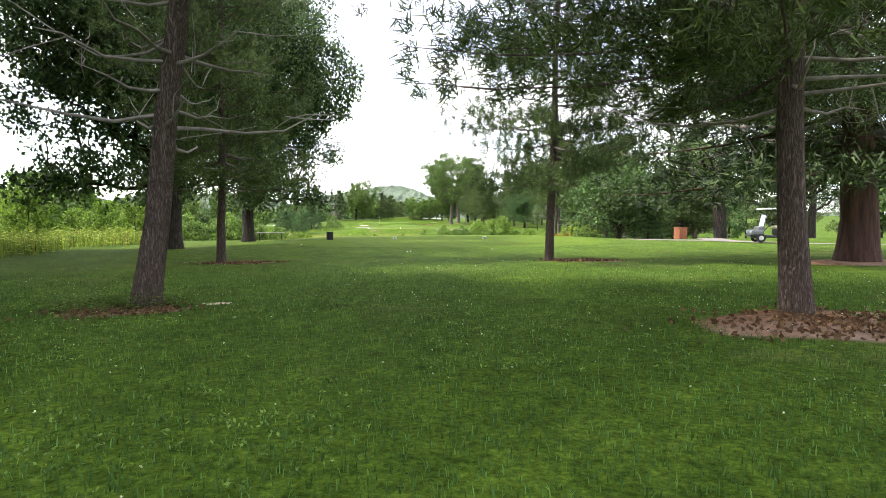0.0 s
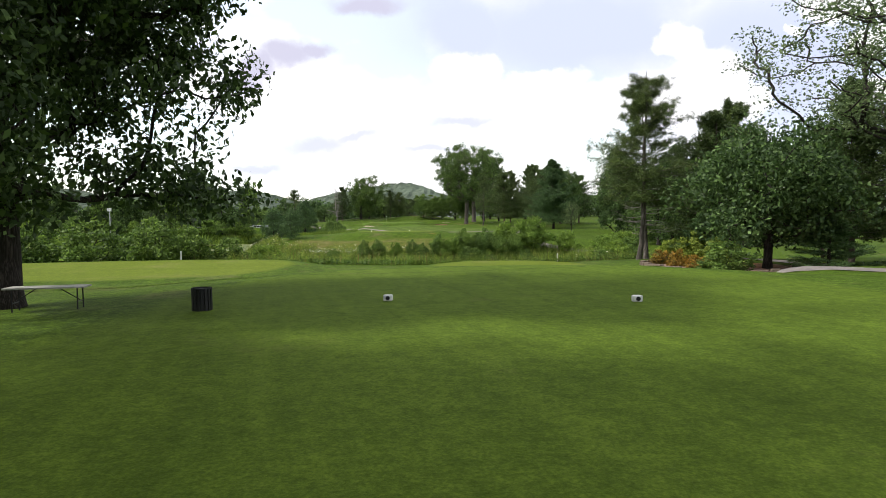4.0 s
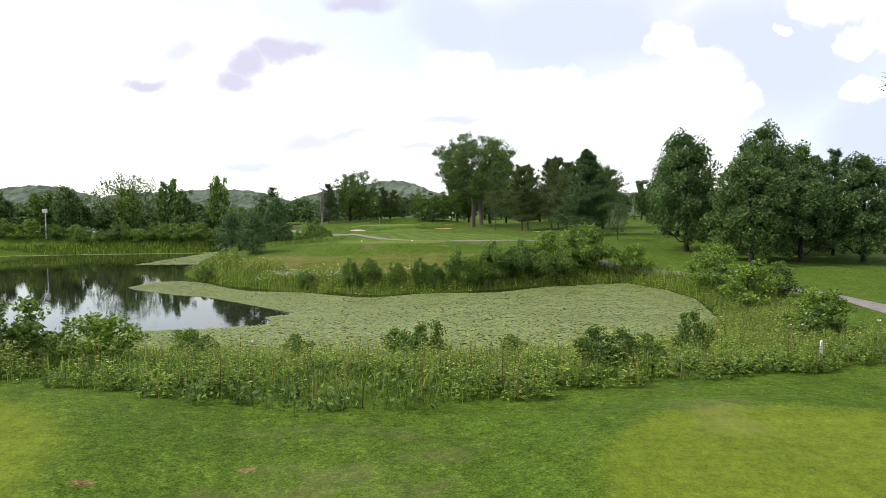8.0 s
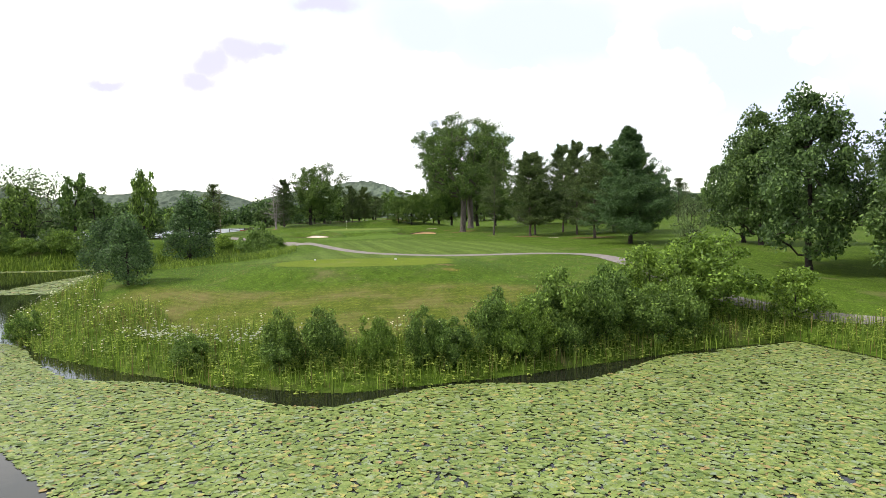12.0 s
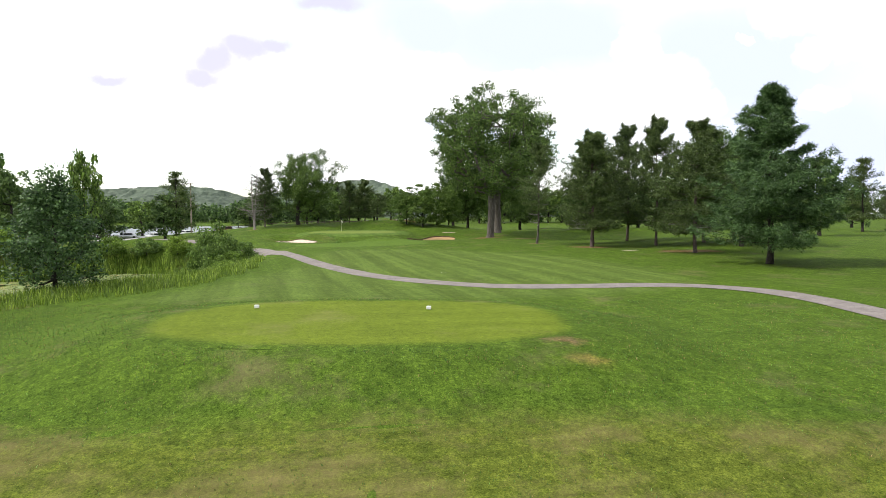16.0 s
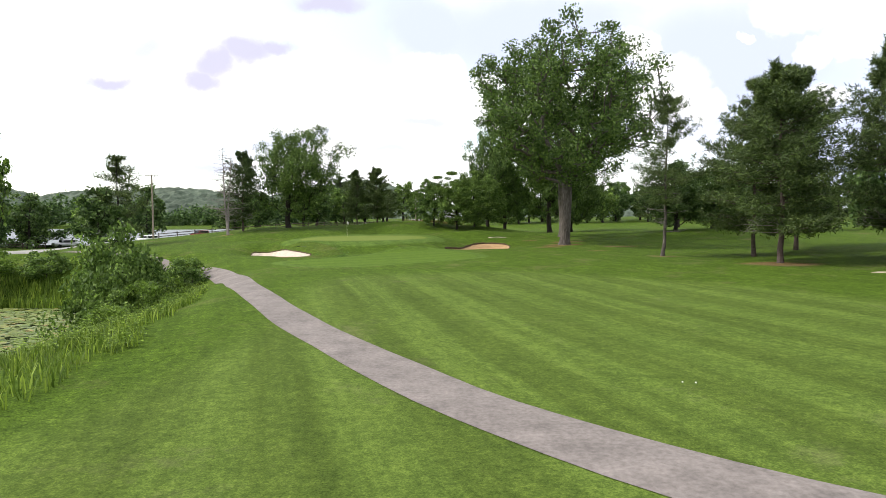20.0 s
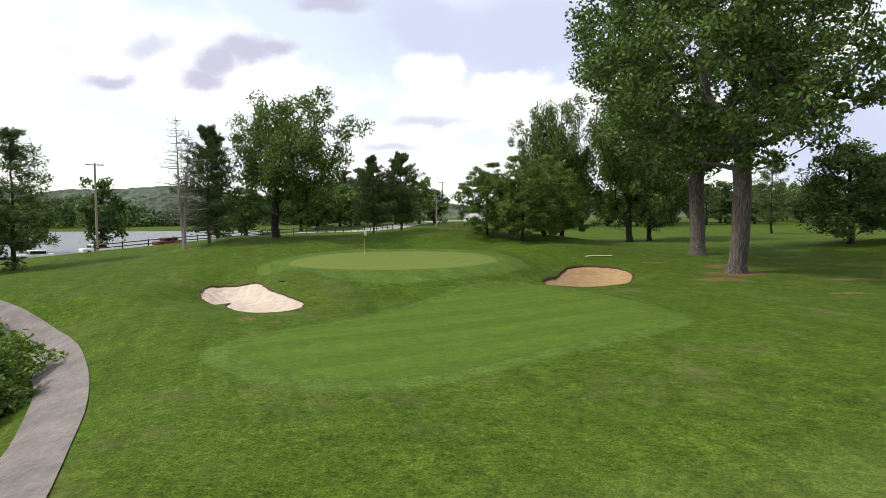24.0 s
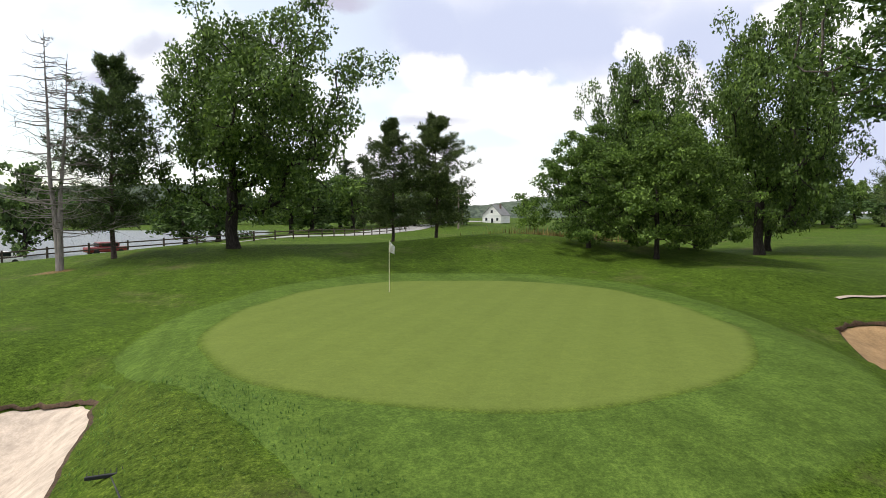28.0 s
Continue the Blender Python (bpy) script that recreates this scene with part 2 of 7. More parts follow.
def speckled(name, a, c, scale=6.0, rough=0.8, bumps=0.3, dist=0.01, stretch=(1, 1, 1), kind="Object", spec=0.3, metal=0.0):
    def build(n, l, b):
        w = coords(n, l, stretch, kind)
        c1, f1 = noise_ramp(n, l, w, scale, [(0.3, a), (0.7, c)], 6.0, 0.65)
        c2, f2 = noise_ramp(n, l, w, scale * 0.13, [(0.3, (0.75, 0.75, 0.75)), (0.7, (1.2, 1.2, 1.2))], 3.0)
        l.new(mixc(n, l, c1, c2, 1.0, "MULTIPLY"), b.inputs["Base Color"])
        bump(n, l, b, f1, bumps, dist)
    return mat(name, build, rough, metal, spec)


def foliage(name, dark, light, through_light=0.25, rough=0.6):
    """Leaves that differ one from another, with some light through them."""
    def build(n, l, b):
        g = n.new("ShaderNodeNewGeometry")
        c = ramp(n, l, g.outputs["Random Per Island"], [(0.0, tuple(0.7 * v for v in dark)), (0.75, tuple(0.5 * (p + q) for p, q in zip(dark, light))), (1.0, tuple(1.3 * v for v in light))])
        w = coords(n, l, kind="world")
        c2, _ = noise_ramp(n, l, w, 0.7, [(0.3, (0.72, 0.74, 0.7)), (0.7, (1.25, 1.22, 1.15))], 3.0)
        oi = n.new("ShaderNodeObjectInfo")
        c3 = ramp(n, l, oi.outputs["Random"], [(0.0, (0.86, 0.9, 0.9)), (1.0, (1.14, 1.1, 1.0))])
        col = mixc(n, l, mixc(n, l, c, c2, 1.0, "MULTIPLY"), c3, 1.0, "MULTIPLY")
        l.new(col, b.inputs["Base Color"])
        tr = n.new("ShaderNodeBsdfTranslucent")
        l.new(col, tr.inputs["Color"])
        ms = n.new("ShaderNodeMixShader")
        ms.inputs[0].default_value = through_light
        l.new(b.outputs[0], ms.inputs[1])
        l.new(tr.outputs[0], ms.inputs[2])
        l.new(ms.outputs[0], n["Material Output"].inputs["Surface"])
    return mat(name, build, rough, spec=0.3)


M_ROUGH = turf("rough_grass")
M_TEE = turf("tee_grass", dark=(0.0713, 0.111, 0.00881), light=(0.117, 0.163, 0.0166), dry=(0.154, 0.154, 0.0439), dry_at=0.66, fine=45.0, calm=0.5, streak=0.07, angle=90.0)
M_TEE_BACK = turf("back_tee_grass", dark=(0.0485, 0.0915, 0.00831), light=(0.0884, 0.14, 0.0147), dry=(0.113, 0.125, 0.0294), dry_at=0.72, fine=45.0, calm=0.5)
M_GREEN = turf("green_grass", 0.12, dark=(0.108, 0.156, 0.026), light=(0.132, 0.178, 0.033), dry=(0.14, 0.172, 0.042), dry_at=0.76, stripe=0.02, width=1.2, angle=20.0, curl=1.0, fine=70.0, calm=0.2, streak=0.0)
M_FRINGE = turf("fringe_grass", 0.2, dark=(0.05, 0.100, 0.0145), light=(0.088, 0.145, 0.0245), dry=(0.1, 0.125, 0.035), dry_at=0.75, stripe=0.04, width=2.4, curl=5.0, fine=45.0, calm=0.6)
M_APPROACH = turf("approach_grass", 0.2, dark=(0.055, 0.104, 0.0115), light=(0.084, 0.145, 0.0175), dry=(0.085, 0.135, 0.028), dry_at=0.76, stripe=0.05, width=2.6, angle=62.0, curl=1.0, fine=50.0, calm=0.4, streak=0.06)
M_FAIRWAY = turf("fairway_grass", dark=(0.0454, 0.087, 0.013), light=(0.0902, 0.137, 0.0243), dry=(0.122, 0.122, 0.0486), dry_at=0.70, stripe=0.095, width=3.2, angle=-13.2, curl=0.6, fine=38.0, calm=0.7, streak=0.15)
M_BANKGRASS = turf("bank_grass", 0.6, dark=(0.046, 0.073, 0.0085), light=(0.089, 0.119, 0.0175), dry=(0.15, 0.125, 0.042), dry_at=0.57, stripe=0.06, width=0.6, rings=(-8.4, 131.0), curl=1.2, fine=26.0, calm=0.95, streak=0.0)
M_LONG = turf("long_grass", 0.4, dark=(0.0267, 0.0561, 0.00533), light=(0.0833, 0.131, 0.02), dry=(0.106, 0.112, 0.0312), dry_at=0.66, fine=14.0, streak=0.0)
M_SOIL = turf("needle_bed", 0.9, dark=(0.075, 0.053, 0.022), light=(0.165, 0.125, 0.056), dry=(0.2, 0.165, 0.08), dry_at=0.6, fine=12.0, streak=0.0)
M_MULCHBED = turf("mulch_bed", 0.2, dark=(0.08, 0.042, 0.022), light=(0.26, 0.165, 0.095), dry=(0.36, 0.28, 0.19), dry_at=0.52, fine=14.0, streak=0.0)
M_FIELD = turf("dry_field", 0.6, dark=(0.11, 0.0952, 0.0238), light=(0.188, 0.156, 0.0428), dry=(0.207, 0.17, 0.0523), dry_at=0.6, fine=10.0, streak=0.0)
M_SAND = speckled("bunker_sand", (0.42, 0.345, 0.275), (0.55, 0.46, 0.38), 20.0, 0.95, 0.25, 0.01, kind="world")
M_WETSAND = speckled("brown_sand", (0.29, 0.18, 0.085), (0.40, 0.265, 0.14), 14.0, 0.95, 0.5, 0.02, kind="world")
M_PATH = speckled("asphalt_path", (0.132, 0.115, 0.106), (0.224, 0.198, 0.185), 9.0, 0.9, 0.3, 0.01, kind="world")
M_ROAD = speckled("pale_asphalt", (0.251, 0.244, 0.238), (0.363, 0.356, 0.343), 7.0, 0.9, 0.3, 0.01, kind="world")
# dark brown that paints the shade on the bunker lips' inner face
M_LIP_SHADE = speckled("mulch", (0.035, 0.02, 0.012), (0.11, 0.07, 0.042), 16.0, 0.95, 1.0, 0.04, kind="world")


def bark(name, crack, low, high, scale, tall):
    """Bark plates parted by dark cracks."""
    def build(n, l, b):
        w = coords(n, l, (1, 1, tall * 0.6))
        vo = n.new("ShaderNodeTexVoronoi")
        vo.feature = "DISTANCE_TO_EDGE"
        vo.inputs["Scale"].default_value = scale * 1.5
        dn = n.new("ShaderNodeTexNoise")
        dn.inputs["Scale"].default_value = scale * 0.8
        l.new(w, dn.inputs["Vector"])
        l.new(mixc(n, l, w, dn.outputs["Color"], 0.22), vo.inputs["Vector"])
        plate, f1 = noise_ramp(n, l, w, scale * 1.6, [(0.25, low), (0.75, high)], 6.0, 0.7)
        edge = ramp(n, l, vo.outputs["Distance"], [(0.0, (0.15, 0.15, 0.15)), (0.3, (1, 1, 1))])
        l.new(mixc(n, l, crack, plate, edge), b.inputs["Base Color"])
        bump(n, l, b, mixc(n, l, edge, f1, 0.4), 1.0, 0.03)
    return mat(name, build, 0.95, spec=0.15)


M_BARK = bark("red_pine_bark", (0.0363, 0.0238, 0.0198), (0.099, 0.0726, 0.0627), (0.238, 0.191, 0.172), 21.0, 0.22)
M_BARK_DARK = bark("maple_bark", (0.0132, 0.0112, 0.0099), (0.033, 0.0284, 0.0238), (0.0858, 0.0726, 0.0627), 11.0, 0.2)
M_BARK_GREY = bark("oak_bark", (0.0396, 0.033, 0.0277), (0.0924, 0.0792, 0.066), (0.205, 0.185, 0.165), 8.0, 0.18)
M_BARK_RED = speckled("cedar_bark", (0.0396, 0.0211, 0.0165), (0.112, 0.066, 0.0528), 9.0, 0.95, 1.0, 0.06, (1, 1, 0.12))
M_DEADWOOD = speckled("dead_wood", (0.15, 0.13, 0.12), (0.31, 0.28, 0.26), 9.0, 0.95, 0.6, 0.02, (1, 1, 0.25))
M_LEAF = foliage("maple_leaves", (0.0623, 0.124, 0.0225), (0.192, 0.293, 0.0646), 0.36)
M_LEAF_DARK = foliage("dark_leaves", (0.0439, 0.0905, 0.0258), (0.135, 0.213, 0.0647), 0.32)
M_LEAF_BRIGHT = foliage("willow_leaves", (0.0968, 0.176, 0.0228), (0.24, 0.353, 0.0569), 0.35)
M_LEAF_WEED = foliage("weed_leaves", (0.13, 0.212, 0.028), (0.37, 0.44, 0.092), 0.42)
M_LEAF_PALE = foliage("willow_tree_leaves", (0.0746, 0.124, 0.0436), (0.187, 0.248, 0.106), 0.35)
M_NEEDLE = foliage("pine_needles", (0.046, 0.078, 0.024), (0.128, 0.182, 0.052), 0.22)
# maple leaf colour lowered to carry the shade inside the dense crowns
M_LEAF_SHADE = foliage("shade_toned_maple_leaves", (0.03, 0.062, 0.02), (0.085, 0.14, 0.042), 0.16)
M_SPRUCE = foliage("spruce_needles", (0.0387, 0.0853, 0.0309), (0.11, 0.194, 0.0647), 0.2)
M_LEAF_OAK = foliage("oak_leaves", (0.05, 0.102, 0.021), (0.15, 0.232, 0.052), 0.3)
# pine needles again, darkened to hold the deep shade of the near boughs
M_NEEDLE_SHADE = foliage("shade_toned_needles", (0.036, 0.064, 0.02), (0.1, 0.146, 0.042), 0.18)
# cedar's own dark green, deepened further for the shade it hangs in
M_CEDAR = foliage("cedar_sprays", (0.022, 0.042, 0.015), (0.06, 0.096, 0.03), 0.1)
M_RUST = foliage("dry_needles", (0.0957, 0.0479, 0.0287), (0.191, 0.124, 0.067), 0.12)
M_BLADE = foliage("grass_blades", (0.048, 0.118, 0.024), (0.125, 0.235, 0.055), 0.35)
M_REED = foliage("reed_blades", (0.088, 0.165, 0.018), (0.27, 0.35, 0.054), 0.42)
M_REED_DRY = foliage("dry_stalks", (0.134, 0.115, 0.0383), (0.287, 0.21, 0.0861), 0.2)
M_BLOOM = foliage("white_blooms", (0.6, 0.6, 0.5), (0.85, 0.85, 0.78), 0.2)


def pad_build(n, l, b):
    """Pads: most of them green, some yellowed, browned or turned up bluish, paler by patches."""
    g = n.new("ShaderNodeNewGeometry")
    c = ramp(n, l, g.outputs["Random Per Island"], [(0.0, (0.085, 0.135, 0.034)), (0.35, (0.15, 0.2, 0.042)), (0.7, (0.19, 0.235, 0.062)), (0.86, (0.19, 0.235, 0.14)), (0.93, (0.31, 0.30, 0.075)), (1.0, (0.25, 0.16, 0.07))])
    w = coords(n, l, kind="world")
    c2, _ = noise_ramp(n, l, w, 0.35, [(0.3, (0.82, 0.84, 0.8)), (0.7, (1.15, 1.14, 1.2))], 4.0)
    c3, f = noise_ramp(n, l, w, 14.0, [(0.3, (0.85, 0.85, 0.85)), (0.7, (1.12, 1.12, 1.12))], 3.0)
    l.new(mixc(n, l, mixc(n, l, c, c2, 1.0, "MULTIPLY"), c3, 1.0, "MULTIPLY"), b.inputs["Base Color"])
    bump(n, l, b, f, 0.3, 0.01)


M_PAD = mat("lily_pads", pad_build, 0.55, spec=0.22)
M_ORANGE = foliage("orange_blooms", (0.191, 0.144, 0.0191), (0.431, 0.239, 0.0383), 0.2)


def water_build(n, l, b):
    w = coords(n, l, kind="world")
    _, f = noise_ramp(n, l, w, 1.6, [(0, (0, 0, 0)), (1, (1, 1, 1))], 4.0)
    b.inputs["Base Color"].default_value = (0.012, 0.014, 0.008, 1)
    b.inputs["IOR"].default_value = 1.33
    bump(n, l, b, f, 0.12, 0.02)


M_WATER = mat("pond_water", water_build, 0.03, spec=0.5)


def lake_build(n, l, b):
    w = coords(n, l, kind="world")
    _, f = noise_ramp(n, l, w, 2.2, [(0, (0, 0, 0)), (1, (1, 1, 1))], 5.0)
    # base colour paled to stand in for the sky's sheen on the ripples
    b.inputs["Base Color"].default_value = (0.16, 0.18, 0.19, 1)
    b.inputs["IOR"].default_value = 1.33
    bump(n, l, b, f, 1.0, 0.25)


M_LAKE = mat("rippled_lake", lake_build, 0.42, spec=0.5)
M_PLAIN = {}


def plain(name, rgb, rough=0.6, metal=0.0):
    if name not in M_PLAIN:
        a = tuple(v * 0.86 for v in rgb)
        M_PLAIN[name] = speckled(name, a, rgb, 9.0, rough, 0.1, 0.004, metal=metal)
    return M_PLAIN[name]


# ---- the ground ----
WATER_Z = -4.33
LAKE = [(-260, 86), (-60, 84), (-18, 80.8), (-4, 79.2), (3, 79.5), (11, 82.6), (17, 90), (20, 101), (20, 108), (18, 115),
        (10, 113), (0, 109), (-8, 107), (-14, 109), (-19, 112), (-26, 117), (-31, 123), (-35, 129), (-37, 140), (-35, 151),
        (-29, 160), (-27.5, 172), (-28.5, 184), (-34, 196), (-46, 198), (-54, 187), (-76, 186), (-110, 180), (-260, 178)]


def smooth(a, b, v):
    t = np.clip((np.asarray(v, float) - a) / (b - a), 0, 1)
    return t * t * (3 - 2 * t)


def poly_sd(poly, x, y):
    """Distance to a closed outline, negative inside."""
    x, y = np.asarray(x, float), np.asarray(y, float)
    d = np.full(x.shape, 1e9)
    inside = np.zeros(x.shape, bool)
    for (ax, ay), (bx, by) in zip(poly, poly[1:] + poly[:1]):
        ex, ey = bx - ax, by - ay
        t = np.clip(((x - ax) * ex + (y - ay) * ey) / (ex * ex + ey * ey), 0, 1)
        d = np.minimum(d, (x - ax - t * ex) ** 2 + (y - ay - t * ey) ** 2)
        if ay != by:
            inside ^= ((ay > y) != (by > y)) & (x < ax + (y - ay) / (by - ay) * ex)
    d = np.sqrt(d)
    return np.where(inside, -d, d)


def oval(cx, cy, rx, ry, turn=0.0, power=2.4):
    """A field that is 1 on an oval's rim and less inside."""
    c, s = math.cos(radians(turn)), math.sin(radians(turn))

    def field(x, y):
        u, v = ((x - cx) * c + (y - cy) * s) / rx, (-(x - cx) * s + (y - cy) * c) / ry
        return (np.abs(u) ** power + np.abs(v) ** power) ** (1 / power)
    return field


def closed_curve(points, steps=8):
    """A smooth closed outline through a few points."""
    n, out = len(points), []
    for i in range(n):
        p0, p1, p2, p3 = (np.array(points[(i + k - 1) % n], float) for k in range(4))
        for s in range(steps):
            t = s / steps
            out.append(tuple(0.5 * (2 * p1 + (p2 - p0) * t + (2 * p0 - 5 * p1 + 4 * p2 - p3) * t * t + (3 * p1 - p0 - 3 * p2 + p3) * t ** 3)))
    return out


TEE_BACK = oval(2.0, 32.6, 8.2, 10.8, 0, 2.8)
TEE_FRONT = oval(4.2, 54.0, 4.9, 7.0, 8, 2.4)
TEE_SIDE = oval(-19.0, 54.5, 10.8, 7.4, 6, 3.0)
TEE_FAR = oval(-8.4, 131.9, 7.6, 5.2, -3, 2.6)
GREEN = oval(-15.4, 216.0, 7.6, 10.3, -4, 2.2)
BUNKER_L = closed_curve([(-26.9, 207.9), (-27.3, 209.4), (-27.1, 210.6), (-25.8, 211), (-24.2, 210.2), (-23.15, 207.6), (-22.2, 204.8), (-21.0, 202.5), (-20.1, 200.9), (-19.4, 199.5), (-19.6, 198.3), (-20.4, 197.7), (-21.4, 197.7), (-22.5, 198.6), (-23.3, 200.3), (-23.7, 202.4), (-24.4, 204.6), (-25.6, 206.5)])
BUNKER_R = closed_curve([(-6.4, 207.5), (-4.8, 211.8), (-3, 216), (-2, 217.6), (-0.2, 218.1), (1.4, 217.2), (1.9, 215.4), (1.2, 213), (-0.8, 209.6), (-2.7, 207.2), (-4.2, 206), (-5.6, 206.4)])
APPROACH = closed_curve([(-20.2, 190), (-18.6, 187.5), (-16.4, 185.9), (-13.5, 186.4), (-10.1, 189.2), (-5.9, 192.1), (-4.1, 194.4), (-4.6, 198.9), (-6.0, 203.2), (-8.4, 204.8), (-10.8, 203.6), (-13.2, 201.2), (-15.0, 198.2), (-16.4, 196.0), (-19.1, 193)])
PROFILE_Y = [-4000, -40, 0, 40, 48, 60, 66, 76, 118, 128, 145, 160, 185, 202, 220, 232, 238, 246, 258, 290, 360, 700, 4000]
PROFILE_Z = [0.0, -0.1, -0.12, -0.08, -0.95, -1.15, -1.35, -2.2, -1.6, -1.05, -0.85, -0.7, -0.15, 0.0, 0.6, 1.7, 2.2, 2.0, 1.7, 1.7, 3.2, 4.0, 6.0]
FAR_LAKE = [(-420, 262), (-112, 272), (-80, 284), (-58, 302), (-46, 330), (-52, 390), (-90, 470), (-420, 520)]
FAR_Z = -1.0


def lift(base, field, level, fade):
    k = 1 - smooth(1.0, 1.0 + fade, field)
    return base * (1 - k) + level * k


def ground(x, y):
    """The height of the ground."""
    x, y = np.asarray(x, float), np.asarray(y, float)
    z = np.interp(y + 0.0 * x, PROFILE_Y, PROFILE_Z)
    # the land falls away to the lake on the far left, and rises a little under the pines
    z = z - 0.1 * np.clip(-x - 32.5, 0, 32) * smooth(200, 232, y)
    z = z + 0.5 * smooth(16, 36, x) * smooth(150, 190, y) - 1.7 * smooth(16, 34, x) * smooth(70, 95, y) * smooth(150, 128, y)
    z = z - 1.3 * smooth(-2, 12, x) * smooth(222, 240, y) * smooth(420, 300, y)
    z = z + 0.10 * np.sin(x * 0.21 + 1.0) * np.sin(y * 0.17)
    z = z - 0.25 * smooth(12, 19, x) * smooth(20, 34, y) * smooth(70, 50, y)
    z = z + (-0.38 - z) * smooth(12.5, 15.5, x) * smooth(38, 42, y) * smooth(50.5, 46.5, y)
    z = lift(z, TEE_BACK(x, y), 0.05, 0.45)
    z = lift(z, TEE_FRONT(x, y), -0.95, 0.3)
    z = lift(z, TEE_SIDE(x, y), -0.75, 0.25)
    z = lift(z, TEE_FAR(x, y), -0.33, 0.75)
    # round the green: rough mounds beside the bunkers, then the green itself
    z = z + 0.3 * np.exp(-(((x + 19.4) / 2.2) ** 2 + ((y - 203.0) / 4.2) ** 2))
    z = z + 0.3 * np.exp(-(((x + 27.5) / 3.0) ** 2 + ((y - 214.5) / 3.5) ** 2))
    z = z + 0.55 * np.exp(-(((x + 1.0) / 4.5) ** 2 + ((y - 224.5) / 3.0) ** 2))
    z = z + 1.0 * np.exp(-(((x + 11.0) / 7.0) ** 2 + ((y - 236.0) / 4.0) ** 2))
    z = lift(z, GREEN(x, y), 1.0, 0.55)
    z = z - 1.0 * np.exp(-(((x + 25.4) / 2.5) ** 2 + ((y - 207.5) / 5.2) ** 2)) - 0.55 * np.exp(-(((x + 1.2) / 4.5) ** 2 + ((y - 212.5) / 4.5) ** 2))
    for poly, depth in ((BUNKER_L, 0.45), (BUNKER_R, 0.75)):
        z = z - depth * smooth(1.5, -2.0, poly_sd(poly[::2], x, y))
    # the pond and its banks
    sd = poly_sd(LAKE, x, y)
    wide = 9.0 + 8.0 * np.maximum(smooth(-30, -14, x) * smooth(150, 125, y), smooth(100, 84, y))
    k = 1 - (1 - np.clip(sd / wide, 0, 1)) ** 1.8
    z = np.where(sd > 0, np.minimum(WATER_Z, z) * (1 - k) + z * k, WATER_Z - 0.9 * smooth(0, 2.5, -sd))
    k = smooth(-6.0, 8.0, poly_sd(FAR_LAKE, x, y))
    return (FAR_Z - 1.0) * (1 - k) + z * k


def gz(x, y):
    return float(ground(x, y))


def mesh_of(name, verts, faces, material, smooth_faces=False, uvs=None):
    me = bpy.data.meshes.new(name)
    me.from_pydata(verts if isinstance(verts, list) else verts.tolist(), [], faces if isinstance(faces, list) else faces.tolist())
    if smooth_faces:
        me.polygons.foreach_set("use_smooth", [True] * len(me.polygons))
    for m_ in material if isinstance(material, (list, tuple)) else [material]:
        me.materials.append(m_)
    me.update()
    return me


def part(name, data, material, parent, label=""):
    """ONE mesh object under a thing, from a bmesh or a ready mesh."""
    if isinstance(data, bmesh.types.BMesh):
        me = bpy.data.meshes.new(name)
        data.to_mesh(me)
        data.free()
        me.materials.append(material)
    else:
        me = data
    ob = new(name, me)
    ob.parent = parent
    if label:
        tagged(ob, label)
    return ob


def grid_faces(nx, ny):
    i = np.arange(nx * ny).reshape(ny, nx)
    return np.stack([i[:-1, :-1], i[:-1, 1:], i[1:, 1:], i[1:, :-1]], -1).reshape(-1, 4)


def sheet(name, xs, ys, material, raise_by=0.0, keep=None, label="", category=""):
    """A draped sheet on the ground over a grid, kept where keep(x, y) is true."""
    gx, gy = np.meshgrid(xs, ys)
    gzv = ground(gx, gy) + raise_by
    v = np.stack([gx, gy, gzv], -1).reshape(-1, 3)
    fa = grid_faces(len(xs), len(ys))
    if keep is not None:
        c = v[fa].mean(1)
        fa = fa[keep(c[:, 0], c[:, 1])]
        used, inv = np.unique(fa, return_inverse=True)
        v, fa = v[used], inv.reshape(-1, 4)
    return tagged(new(name, mesh_of(name, v, fa, material, True)), label, category, kind="structure")


def disc_sheet(name, outline, material, raise_by, label, category, rings=18, edge=0.8):
    """A draped sheet inside a closed outline; its "fade" rises from 0 at the rim to 1 an edge's width inside."""
    o = np.array(outline)
    c = o.mean(0)
    n = len(o)
    ks = 1 - np.linspace(0, 1, rings, endpoint=False) ** 1.25
    p = np.concatenate([c + (o - c) * k for k in ks] + [c[None]])
    inner = -poly_sd([tuple(q) for q in o], p[:, 0], p[:, 1])
    inner[:n] = 0
    fade = np.clip(inner / edge, 0, 1)
    v = np.column_stack([p, ground(p[:, 0], p[:, 1]) + raise_by * np.clip(inner / 0.35, 0, 1) - 0.006 * (inner <= 0)])
    fa = [(k * n + i, k * n + (i + 1) % n, (k + 1) * n + (i + 1) % n, (k + 1) * n + i) for k in range(rings - 1) for i in range(n)]
    fa += [((rings - 1) * n + i, (rings - 1) * n + (i + 1) % n, len(v) - 1) for i in range(n)]
    me = mesh_of(name, v, fa, material, True)
    me.attributes.new("fade", "FLOAT", "POINT").data.foreach_set("value", fade.astype(np.float32))
    return tagged(new(name, me), label, category, kind="structure")


